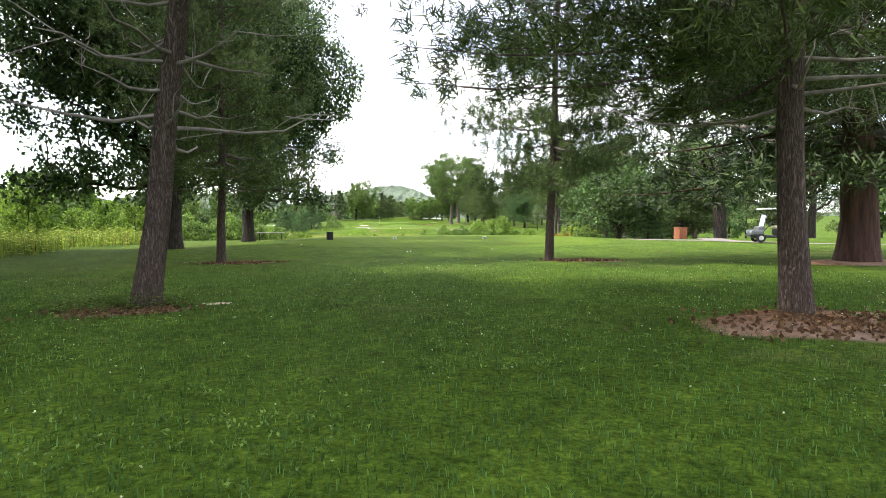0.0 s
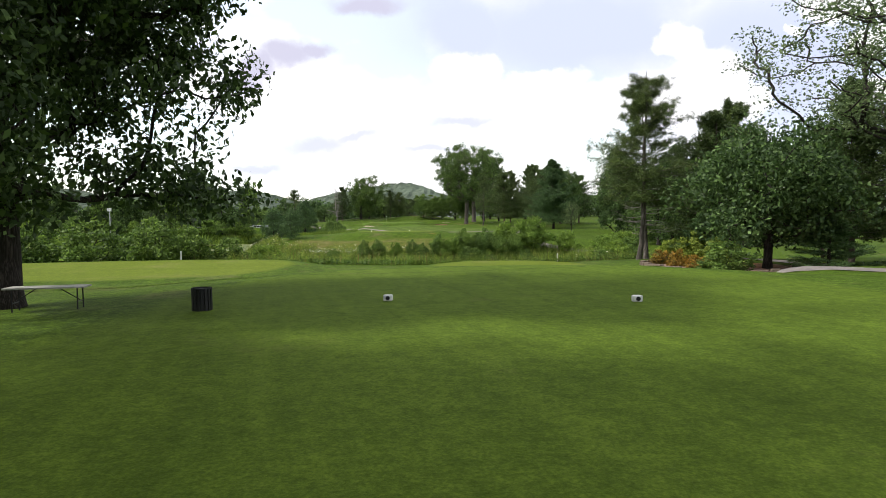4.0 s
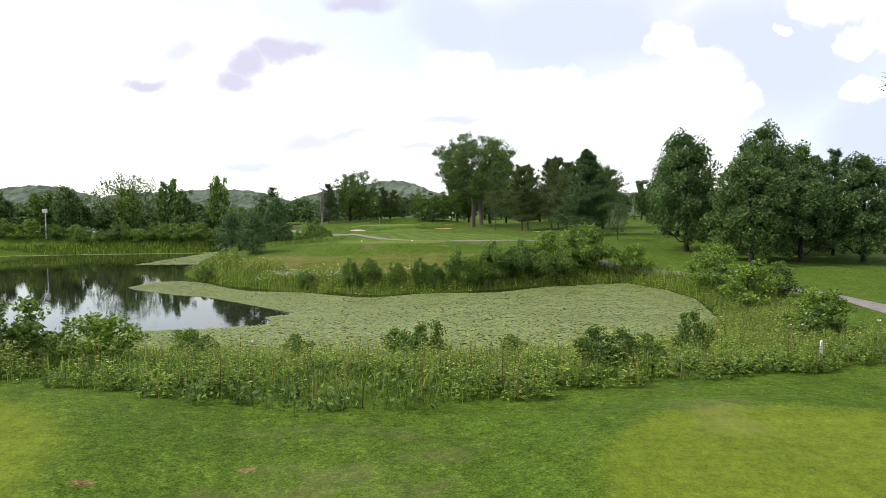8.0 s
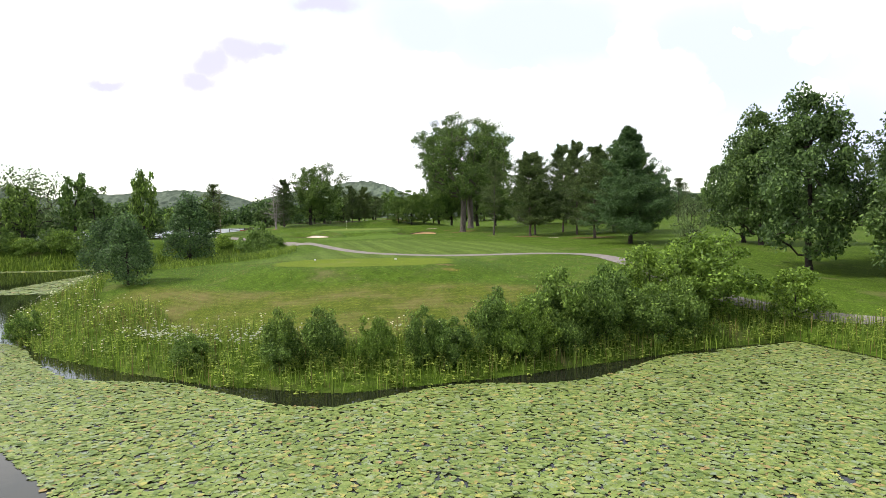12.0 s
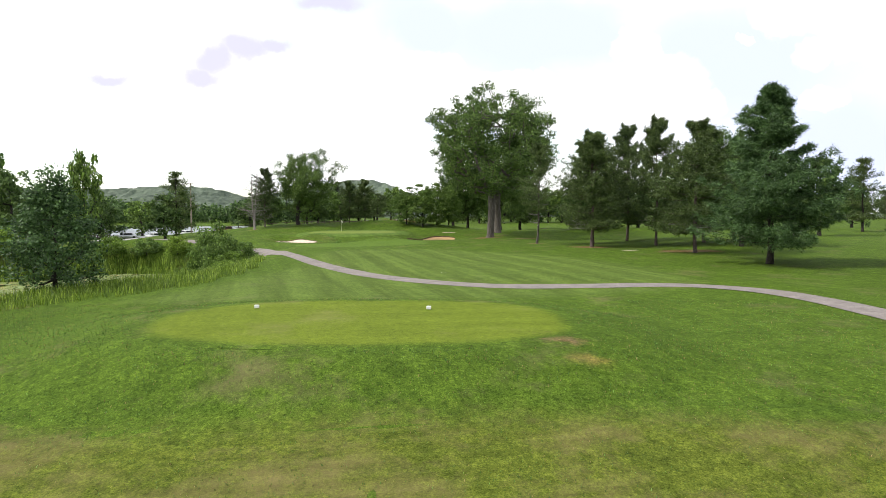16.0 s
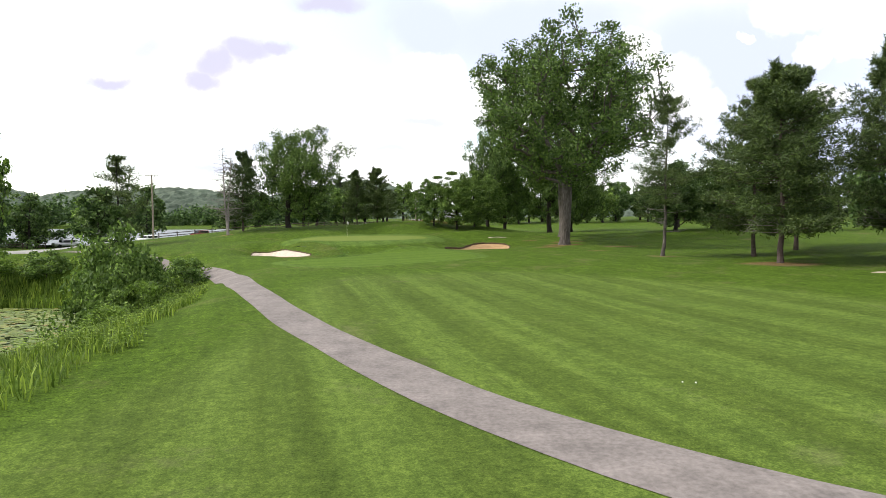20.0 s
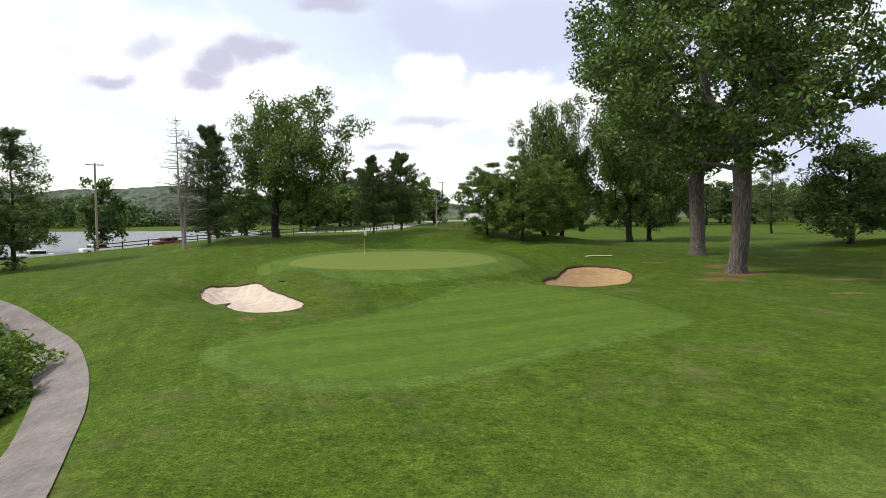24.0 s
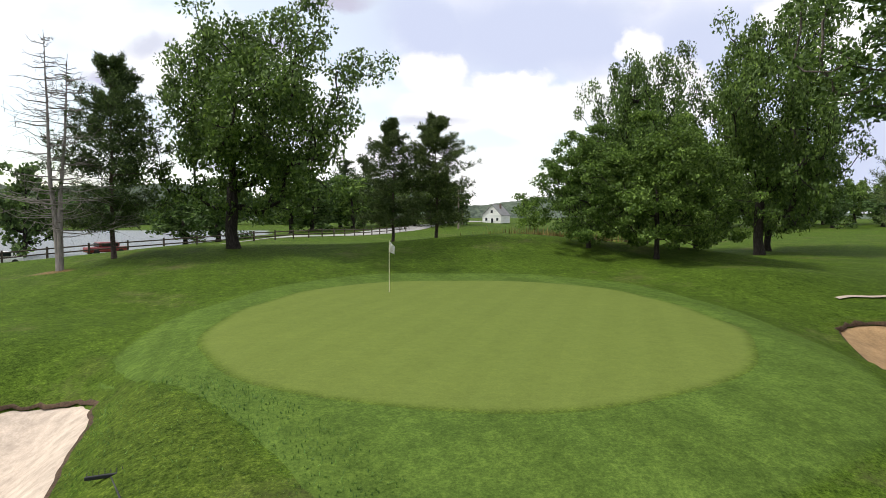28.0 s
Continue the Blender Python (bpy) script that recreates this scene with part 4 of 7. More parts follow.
def pine(name, label, seed, h, low, bare, reach, base_r, leaf_mat, bark_mat, whorls=26, per=11, tuft=16, length=0.17, droop=0.1, cone=False, width=0.011, twigs=4, lean=0.0, category="tree"):
    """A conifer at the origin: straight trunk, bare dead limbs low down, whorls of limbs with needle tufts above."""
    rng = np.random.default_rng(seed)
    tree = tagged(new(name), label, category)
    trunk = trunk_line(rng, h, 0.008, 14)
    trunk[:, 0] += np.linspace(0, 1, 14) ** 1.05 * lean * h
    tr = base_r * (1 - np.linspace(0, 1, 14) * 0.93)
    chains, tips, ways, dead = [], [], [], []

    def at(z):
        return np.array([np.interp(z, trunk[:, 2], trunk[:, k]) for k in range(3)])

    for i in range(bare):
        z = h * (0.15 + (low - 0.07) * rng.random())
        a = rng.random() * 6.28
        ln = reach * (0.28 + 0.4 * rng.random())
        d = np.array([math.cos(a), math.sin(a), 0.05])
        t = np.linspace(0, 1, 5)[:, None]
        pts = at(z) + d * ln * t + np.array([0, 0, 1.0]) * ((t - 0.9) * t) * ln * rng.uniform(0.1, 0.5) + rng.normal(size=(5, 3)) * 0.03 * ln * t
        dead.append((pts, 0.036 * (1 - 0.8 * t[:, 0]) * base_r / 0.2))
        for q in range(3):
            s = rng.uniform(0.4, 0.95)
            k = pts[0] + (pts[-1] - pts[0]) * s
            e = k + (rng.normal(size=3) * 0.22 + d * 0.25) * ln * 0.7
            dead.append((np.array([k, (k + e) / 2 + rng.normal(size=3) * 0.03, e]), np.array([0.010, 0.008, 0.004]) * base_r / 0.2))
    for w in range(whorls):
        f = (w + rng.uniform(-0.3, 0.3)) / whorls
        f = min(max(f, 0), 1)
        z = h * (low + (0.985 - low) * f)
        if cone:
            ln0 = reach * (1 - f) ** 0.85 + 0.25
        else:
            ln0 = reach * (0.62 + 0.38 * math.sin(math.pi * min(1, f * 1.1 + 0.15))) * (1 - f ** 5) + 0.35
        for b in range(rng.integers(4, 7)):
            a = rng.random() * 6.28
            z = h * (low + (0.985 - low) * min(1, max(0, f + rng.uniform(-0.6, 0.6) / whorls)))
            ln = ln0 * rng.choice((0.55, 0.8, 1.0, 1.15)) * rng.uniform(0.85, 1.1)
            up = (0.35 * f + 0.05 - droop) * ln
            t = np.linspace(0, 1, 5)[:, None]
            d = np.array([math.cos(a), math.sin(a), 0.0])
            side = np.array([-d[1], d[0], 0.0])
            pts = at(z) + d * ln * t + np.array([0, 0, 1.0]) * (up * t + 0.22 * ln * t * t - 0.12 * ln * t)
            chains.append((pts, np.linspace(0.022 * base_r / 0.2 + 0.008, 0.005, 5)))
            for q in range(per):
                s = 0.22 + 0.78 * (q + rng.random()) / per
                k = pts[0] + (pts[-1] - pts[0]) * s
                k[2] = np.interp(s, t[:, 0], pts[:, 2])
                spreadw = (0.34 if cone else 0.30) * ln * (1.1 - 0.75 * s)
                for j in range(twigs):
                    o = side * rng.uniform(-1, 1) * spreadw + np.array([0, 0, 1.0]) * (rng.uniform(-0.1, 0.14) * ln * 0.5 + rng.uniform(-0.12, 0.28) * (not cone))
                    tips.append(k + o)
                    ways.append(d * 0.7 + o / (spreadw + 0.2) * 0.6 + np.array([0, 0, 0.15 if not cone else -0.15]))
    tr0 = flare((trunk, tr), base_r, 0.35)
    v, f_ = tubes([tr0], 12)
    part("trunk", mesh_of("trunk", v, f_, bark_mat, True), bark_mat, tree)
    v, f_ = tubes(chains, 4)
    tagged(part("branchwork", mesh_of("branchwork", v, f_, bark_mat, True), bark_mat, tree), kind="stuff")
    if dead:
        v, f_ = tubes(dead, 5)
        tagged(part("dead_wood", mesh_of("dead_wood", v, f_, M_DEADWOOD, True), M_DEADWOOD, tree, "bare grey dead limbs"), kind="stuff")
    v, f_ = tufts(rng, np.array(tips), np.array(ways), tuft, length, width)
    part("needles", mesh_of("needles", v, f_, leaf_mat), leaf_mat, tree)
    return tree


def dead_tree(name, label, seed, h, base_r):
    rng = np.random.default_rng(seed)
    tree = tagged(new(name), label, "tree")
    twigs = []
    for lean in (-0.03, 0.05):
        tr = trunk_line(rng, h * (1 if lean < 0 else 0.9), 0.012, 12) + np.linspace(0, 1, 12)[:, None] * np.array([lean * h, 0, 0])
        v, f = tubes([flare((tr, base_r * (1 - 0.93 * np.linspace(0, 1, 12))), base_r, 0.4)], 9)
        part("trunk", mesh_of("trunk", v, f, M_DEADWOOD, True), M_DEADWOOD, tree)
        for i in range(80):
            z = rng.uniform(0.14, 0.97)
            k = np.array([np.interp(z * tr[-1, 2], tr[:, 2], tr[:, c]) for c in range(3)])
            a, ln = rng.random() * 6.28, h * 0.21 * (1.15 - z) * rng.uniform(0.5, 1.4) + 0.2
            d = np.array([math.cos(a), math.sin(a), 0.15])
            t = np.linspace(0, 1, 4)[:, None]
            pts = k + d * ln * t + np.array([0, 0, -0.25]) * ln * t * (1 - t) + rng.normal(size=(4, 3)) * 0.04 * ln * t
            if i % 7 == 0:
                v, f = tubes([(pts, np.linspace(0.045, 0.008, 4))], 5)
                part("limb", mesh_of("limb", v, f, M_DEADWOOD, True), M_DEADWOOD, tree)
            else:
                twigs.append((pts, np.linspace(0.03, 0.006, 4)))
            for q in range(4):
                s = rng.uniform(0.3, 1)
                b = pts[0] + (pts[-1] - pts[0]) * s
                twigs.append((np.array([b, b + rng.normal(size=3) * 0.2 * ln + d * 0.15 * ln]), np.array([0.012, 0.004])))
    v, f = tubes(twigs, 4)
    tagged(part("branchwork", mesh_of("branchwork", v, f, M_DEADWOOD, True), M_DEADWOOD, tree), kind="stuff")
    return tree


PROTO = {}


def plant(kind, x, y, h=None, r=None, turn=None, label="", group="", sink=0.05):
    """Sets a tree of a kind at a place, scaled to a height and crown radius; the first one is the original."""
    ob, ph, pr, used = PROTO[kind]
    rnd = random.Random(int(x * 31 + y * 17 + 1000))
    turn = rnd.uniform(0, 360) if turn is None else turn
    sz = (h or ph) / ph
    sr = (r / pr) if r else sz
    m = Matrix.Translation((x, y, gz(x, y) - sink)) @ Matrix.Rotation(radians(turn), 4, "Z") @ Matrix.Diagonal((sr, sr, sz, 1))
    if used:
        ob = copy_thing(ob, m @ Matrix.Diagonal((1 / ob.scale.x, 1 / ob.scale.y, 1 / ob.scale.z, 1)))
    else:
        ob.matrix_basis = m
        PROTO[kind][3] = True
    return tagged(ob, label, group=group)


def proto(kind, ob, h, r):
    PROTO[kind] = [ob, h, r, False]


proto("pine_tall", pine("red_pine", "tall red pine with flaky bark and bare lower limbs", 11, 15.0, 0.34, 30, 3.8, 0.17, M_NEEDLE, M_BARK, 20, 13, 15, 0.2, lean=0.12, width=0.012), 15.0, 3.8)
proto("pine_full", pine("red_pine", "red pine with flaky bark and low hanging boughs", 19, 15.0, 0.17, 12, 4.2, 0.18, M_NEEDLE, M_BARK, 27, 13, 22, 0.165, 0.16, lean=0.03, width=0.013), 15.0, 4.2)
proto("pine_mid", pine("scots_pine", "red pine with dark tufted needles in a mulch ring", 12, 13.0, 0.15, 18, 3.4, 0.16, M_NEEDLE, M_BARK, 24, 9, 11, 0.28, 0.06, width=0.034, twigs=3), 13.0, 3.4)
proto("pine_sparse", pine("lakeside_pine", "tall pine with sparse layered tufts by the pond", 13, 14.0, 0.32, 16, 2.8, 0.16, M_NEEDLE, M_BARK_GREY, 14, 9, 13, 0.22, width=0.016), 14.0, 2.8)
proto("pine_far", pine("far_pine", "dark pine beyond the green", 14, 12.0, 0.16, 6, 3.0, 0.18, M_NEEDLE, M_BARK_DARK, 14, 6, 8, 0.36, width=0.04, twigs=3), 12.0, 3.0)
proto("spruce", pine("white_pine", "full conical white pine with green layered boughs", 15, 13.5, 0.10, 3, 5.0, 0.22, M_SPRUCE, M_BARK_DARK, 27, 12, 14, 0.3, -0.05, True, 0.03), 13.5, 5.0)
proto("spruce_far", pine("far_spruce", "dark conical spruce far off", 16, 11.0, 0.04, 0, 3.2, 0.18, M_SPRUCE, M_BARK_DARK, 16, 7, 8, 0.34, 0.0, True, 0.04, twigs=3), 11.0, 3.2)
proto("cedar", pine("cedar_tree", "broad dark cedar with stringy reddish bark", 17, 15.0, 0.20, 14, 6.6, 0.5, M_CEDAR, M_BARK_RED, 32, 15, 13, 0.26, 0.3, True, 0.03, twigs=5), 15.0, 6.6)
proto("pine_near", pine("red_pine", "red pine with flaky bark and heavy hanging boughs", 20, 15.0, 0.19, 18, 5.4, 0.165, M_NEEDLE_SHADE, M_BARK, 28, 13, 24, 0.18, 0.22, lean=0.02, width=0.0105, twigs=5), 15.0, 5.4)
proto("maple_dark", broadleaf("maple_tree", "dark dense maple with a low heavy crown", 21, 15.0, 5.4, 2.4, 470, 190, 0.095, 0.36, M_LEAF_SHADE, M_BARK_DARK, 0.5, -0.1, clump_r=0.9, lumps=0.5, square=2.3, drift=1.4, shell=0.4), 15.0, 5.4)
proto("maple", broadleaf("maple_tree", "broad green maple with an uneven crown", 22, 15.0, 7.6, 2.0, 320, 140, 0.135, 0.42, M_LEAF_OAK, M_BARK_DARK, 0.4, 0.05, clump_r=1.1, lumps=0.42, drift=2.2), 15.0, 7.6)
proto("oak_tall", broadleaf("oak_tree", "very tall oak with a grey trunk and open limbs", 23, 25.0, 10.4, 7.6, 310, 130, 0.16, 0.56, M_LEAF_OAK, M_BARK_GREY, 0.1, -0.05, shell=0.6, clump_r=1.2, lumps=0.24, square=2.8), 25.0, 10.4)
proto("lawn_maple", broadleaf("small_maple", "low spreading maple with dense layered leaves", 24, 10.0, 4.6, 0.9, 230, 130, 0.11, 0.16, M_LEAF, M_BARK_DARK, 0.55, 0.5, clump_r=0.75, squash=0.5, lumps=0.45), 10.0, 4.6)
proto("copse", broadleaf("lakeside_tree", "dense dark round-crowned tree beside the pond", 25, 14.0, 4.4, 1.4, 150, 140, 0.16, 0.26, M_LEAF_DARK, M_BARK_DARK, 0.6, 0.55), 14.0, 4.4)
proto("willow", broadleaf("willow_tree", "airy grey-green willow with thin drooping twigs", 26, 15.0, 5.6, 3.4, 300, 95, 0.06, 0.3, M_LEAF_PALE, M_BARK_DARK, 0.22, -0.15, 0.8, shell=0.35, clump_r=0.7, square=2.4), 15.0, 5.6)
proto("shrub", broadleaf("shrub", "bushy green shrub on the pond bank", 27, 3.2, 2.0, 0.1, 60, 66, 0.105, 0.05, M_LEAF, M_BARK_DARK, 0.3, 0.15, category="shrub"), 3.2, 2.0)
proto("shrub_bright", broadleaf("willow_shrub", "bright green willow shrub on the pond bank", 28, 3.6, 2.2, 0.1, 60, 66, 0.105, 0.05, M_LEAF_BRIGHT, M_BARK_DARK, 0.3, 0.15, category="shrub"), 3.6, 2.2)
proto("shrub_near", broadleaf("shrub", "leafy green shrub at the water's edge", 37, 3.2, 2.0, 0.05, 80, 130, 0.075, 0.05, M_LEAF, M_BARK_DARK, 0.3, 0.2, clump_r=0.5, lumps=0.4, category="shrub"), 3.2, 2.0)
proto("willow_near", broadleaf("willow_shrub", "bright green willow shrub at the water's edge", 38, 3.6, 2.2, 0.05, 80, 130, 0.08, 0.05, M_LEAF_BRIGHT, M_BARK_DARK, 0.3, 0.2, clump_r=0.5, lumps=0.45, category="shrub"), 3.6, 2.2)
proto("crab", broadleaf("crab_tree", "low dark crab-apple tree with drooping outer branches", 31, 8.0, 5.0, 1.4, 170, 150, 0.12, 0.22, M_LEAF_DARK, M_BARK_DARK, 0.4, 0.2, 0.3), 8.0, 5.0)
proto("juniper", broadleaf("juniper", "dense dark upright juniper on the pond bank", 33, 8.0, 2.6, 0.0, 150, 90, 0.10, 0.12, M_SPRUCE, M_BARK_DARK, 0.75, 0.62, clump_r=0.75, lumps=0.2, category="juniper"), 8.0, 2.6)
proto("tree_far", broadleaf("distant_tree", "green tree in the distant row", 29, 12.0, 4.6, 1.0, 60, 52, 0.32, 0.3, M_LEAF, M_BARK_DARK, 0.5), 12.0, 4.6)
proto("tree_far_dark", broadleaf("distant_tree", "dark tree in the distant row", 30, 12.0, 4.2, 0.8, 60, 52, 0.32, 0.3, M_LEAF_DARK, M_BARK_DARK, 0.5, 0.2), 12.0, 4.2)
proto("tree_bare", broadleaf("locust_tree", "broad thin-leaved locust on the far shore", 32, 14.0, 9.0, 3.0, 130, 22, 0.26, 0.34, M_LEAF_PALE, M_BARK_DARK, 0.3, 0.0, shell=0.6), 14.0, 9.0)

# at the start, under the pines
plant("pine_tall", -2.6, 6.7, 15.5, 3.9, 10, "tall leaning red pine with flaky bark and bare lower limbs")
plant("pine_full", -4.85, 16.3, 13.5, 2.9, 80, "slender pine with bare twigs standing in a mulch ring")
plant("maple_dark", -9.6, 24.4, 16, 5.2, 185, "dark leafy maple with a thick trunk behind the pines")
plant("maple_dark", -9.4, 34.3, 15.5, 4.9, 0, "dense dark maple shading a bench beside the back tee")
plant("pine_full", 4.4, 15.6, 13.5, 2.8, 0, "slender red pine in a mulch ring on the lawn")
plant("pine_near", 5.4, 5.6, 15.0, 5.4, 140, "red pine with flaky bark in a wide ring of mulch")
plant("cedar", 13.0, 15.6, 16, 6.6, 0)
# trees out of view, added and stretched tall to shade the lawn
for x, y, k in ((-17, 14.5, "copse"), (-12.5, 8.5, "copse"), (-9.5, 2, "copse"), (-10.5, -4, "copse"), (-20.5, 19, "copse"), (2.5, -8, "pine_far"), (11, -3, "pine_far")):
    plant(k, x, y, 22 if y > 10 else 17.5, 5.2 if k == "copse" else 3.8, None, "added tree out of view that shades the lawn", "grove round the lawn")
plant("willow", 26, 52, 19, 9.8)
plant("willow", 33, 50, 15, 5.5, None, "airy grey-green willow behind the cart path")
plant("crab", 18.3, 55.5, 8.4, 5.2, 0, "low dark crab-apple tree with a dense drooping skirt")
plant("spruce_far", 15.6, 57.5, 3.2, 2.2, None, "low dark juniper shrub beside the flower bed")
plant("spruce_far", 20.2, 53.0, 3.0, 2.4, None, "low dark juniper shrub beside the flower bed")
plant("pine_sparse", 14.2, 65.3, 13.4, 3.4, 0, "tall twin pine with sparse layered tufts above the pond")
plant("pine_sparse", 15.0, 66.2, 12.4, 3.2, 120, "second trunk of a twin pine above the pond")
for x, y, h in ((20.5, 67.5, 11), (24, 72, 13), (30, 66, 13), (36, 60, 13), (34, 76, 12), (26, 60, 10)):
    plant("pine_mid", x, y, h, 3.6, None, "dark pine standing in the grove beside the path", "pines beside the path")
# round the pond
for x, y, h, r in ((36, 124, 14.5, 4.8), (33, 136, 18, 4.8), (41.6, 133, 19, 4.6), (42, 124, 12.5, 4.6), (47, 139, 16, 4.8), (38.4, 153, 17.6, 4.6), (55, 148, 16, 5.0), (39, 158, 15, 4.6), (50, 124, 14, 4.6)):
    plant("copse", x, y, h, r, group="trees beside the pond")
SHRUBS_NEAR_BANK = (
    ("shrub", -18.5, 66.5, 3.0, 2.0), ("shrub", -20.5, 65.5, 3.7, 2.3), ("shrub", -16, 67.5, 2.3, 1.7), ("shrub_bright", -13.4, 68, 1.9, 1.5), ("shrub", -22, 67.5, 3.2, 2.4), ("shrub", -26, 67, 3.8, 2.8),
    ("shrub", -31, 66.5, 4.0, 3.0), ("shrub", -36, 65, 4.2, 3.2), ("shrub", -42, 64, 4.4, 3.4), ("shrub_bright", -19, 68.5, 1.9, 1.5), ("shrub_bright", -14, 76.5, 1.7, 1.0), ("shrub", -12.5, 74, 1.3, 0.8),
    ("shrub", -17.5, 76, 1.4, 0.9),
)
SHRUBS_NEAR_SHORE = (
    ("shrub", -3.2, 73, 1.9, 1.1), ("shrub", -4.3, 74.4, 1.7, 0.9), ("shrub", 2.2, 66.5, 1.5, 1.0), ("shrub", 3.4, 67.3, 1.2, 0.9), ("shrub", -8.4, 73.5, 1.4, 0.8), ("shrub", 0.6, 75, 1.3, 0.8),
    ("shrub", 7, 72, 1.9, 0.8), ("shrub", 14.5, 76, 2.0, 1.5), ("shrub_bright", 17, 80, 2.4, 1.6),
)
SHRUBS_POINT_SHORE = (
    ("shrub", -0.7, 111.4, 3.4, 1.5), ("shrub_bright", 0.6, 110.6, 3.0, 1.3), ("shrub", -11.2, 110.4, 2.8, 1.1), ("shrub", -9.1, 110.2, 2.7, 1.4), ("shrub_bright", -6.6, 109.6, 2.4, 1.0), ("shrub", -4.3, 110.2, 2.8, 1.1),
    ("shrub", -2.8, 110.0, 2.4, 1.2), ("shrub", 1.5, 111.5, 2.4, 1.3), ("shrub", -29.5, 121, 2.2, 1.2), ("shrub", -16, 111.5, 1.8, 1.2), ("shrub", -11, 110.0, 1.8, 1.4), ("shrub", -3.5, 111, 1.8, 1.2),
    ("shrub_bright", -0.5, 113.2, 2.2, 1.3),
)
SHRUBS_POINT_TOP = (
    ("shrub_bright", 10.5, 118.5, 4.4, 2.6), ("shrub_bright", 14.3, 119, 5.2, 3.6), ("shrub", 3.4, 113, 4.2, 2.0), ("shrub", 6.7, 115, 4.0, 2.0), ("shrub", 8.5, 114.5, 3.2, 2.0), ("shrub", 5.5, 113.5, 3.6, 1.7),
    ("shrub", 11, 115, 3.4, 1.9), ("shrub", 3.5, 112, 2.2, 1.2), ("shrub", 2.2, 113.6, 2.7, 1.5), ("shrub_bright", 4.6, 114.5, 2.8, 1.6), ("shrub", 7.0, 116, 3.0, 1.7),
)
SHRUBS_EAST_SHORE = (
    ("shrub_bright", 27, 114, 3.2, 2.6), ("shrub_bright", 19.5, 117.5, 3.6, 2.2), ("shrub_bright", 22, 104, 3.6, 2.4), ("shrub", 21.5, 99, 2.8, 2.0), ("shrub_bright", 20.5, 94, 3.2, 2.4), ("shrub", 23.5, 97, 3.0, 2.2),
)
SHRUBS_INLET = (
    ("shrub", -28.3, 180.0, 7.4, 3.3), ("shrub", -28.6, 184.5, 5.0, 2.6), ("shrub", -27.4, 178.2, 5.2, 2.5), ("shrub_bright", -25.6, 173.6, 2.0, 1.6), ("shrub", -26.6, 176.0, 3.0, 1.8), ("shrub_bright", -24.0, 169.8, 1.5, 1.3),
    ("shrub", -27.0, 188.2, 2.6, 1.9), ("shrub_bright", -26.8, 181, 3.0, 2.0), ("shrub_bright", -27.6, 186, 2.6, 2.0), ("shrub_bright", -25.4, 177, 2.6, 1.9), ("shrub_bright", -28, 191, 2.4, 2.0), ("shrub", -35, 199, 2.6, 2.2),
    ("shrub_bright", -39.5, 200.5, 2.8, 2.4), ("shrub", -44, 201, 2.6, 2.4), ("shrub_bright", -48.5, 200, 3.0, 2.6), ("shrub", -54, 192, 3.2, 2.8),
)
for k, x, y, h, r in SHRUBS_NEAR_BANK + SHRUBS_NEAR_SHORE + SHRUBS_POINT_SHORE + SHRUBS_POINT_TOP + SHRUBS_EAST_SHORE + SHRUBS_INLET:
    if h > 4.5 and y > 170:
        k = "shrub_near"
    if 108 < y < 121 and x < 17:
        k = "willow_near" if k == "shrub_bright" or int(x * 10) % 3 == 0 else "shrub_near"
    plant(k, x, y, h, r, group="shrubs on the pond bank")
for x, y, h, r in ((-31.6, 137, 6.0, 2.3), (-28.0, 147.8, 7.6, 2.8), (-32.2, 143.5, 6.0, 2.0), (-26.2, 128.5, 5.6, 2.0)):
    plant("juniper", x, y, h, r, None, "dense dark juniper at the tip of the peninsula", "junipers on the peninsula")
# beyond the path and round the green
plant("spruce", 25.2, 161.5, 15.6, 6.5)
plant("tree_bare", 26, 145.6, 6.4, 2.0, None, "small half-bare tree beside the path")
for x, y, h, r in ((24, 173, 14, 4.0), (16.3, 184.3, 14.2, 4.0), (31.4, 186, 14.5, 4.0), (37, 189, 13, 4.0), (24.3, 184, 15.8, 3.2), (25, 195.9, 16.5, 3.6), (18.9, 192.2, 15, 3.4)):
    plant("pine_mid", x, y, h, r * 1.12, None, "red pine with dark tufts on a bare needle bed", "pines on the slope")
plant("maple", 33, 180, 14.5, 4.6, None, "bright green maple among the pines")
plant("pine_sparse", 11.3, 193.1, 14.2, 2.8, None, "thin half-bare pine on a patch of needles")
plant("oak_tall", 7.3, 210.4, 24.6, 10.6, 0, "very tall oak with a flared grey trunk and open limbs")
plant("oak_tall", 10.2, 222, 24.4, 11.6, 140, "very tall oak with a straight grey trunk")
plant("maple", 15.5, 252.5, 23.5, 7.6)
for x, y, h, r, turn in ((-6.4, 233.5, 7.4, 3.3, 0), (-3.2, 231, 8.4, 3.9, 130), (-0.2, 235, 8.4, 3.6, 250), (2.4, 238, 8.2, 3.2, 60)):
    plant("lawn_maple", x, y, h, r, turn, "low spreading maple with dense layered leaves", "maples beside the green")
plant("maple", 5, 258, 20, 6)
plant("maple", 22, 262, 15, 6)
plant("maple", 9, 264, 15.5, 6)
plant("maple", -28.2, 236.0, 15.2, 6.7, 0, "broad maple with an open uneven crown behind the green")
plant("pine_mid", -34.2, 233.2, 11.6, 3.1, None, "dark pine with bare lower limbs beside the dead tree")
plant("pine_mid", -18.4, 241.5, 9.0, 2.5, None, "pine with rusty lower needles behind the green")
plant("pine_mid", -15.2, 242.3, 9.4, 2.9, None, "pine with rusty lower needles behind the green")
d_ = dead_tree("dead_tree", "bare grey dead tree with broken twigs", 41, 12.5, 0.16)
d_.matrix_basis = Matrix.Translation((-35.5, 230.0, gz(-35.5, 230.0) - 0.05))
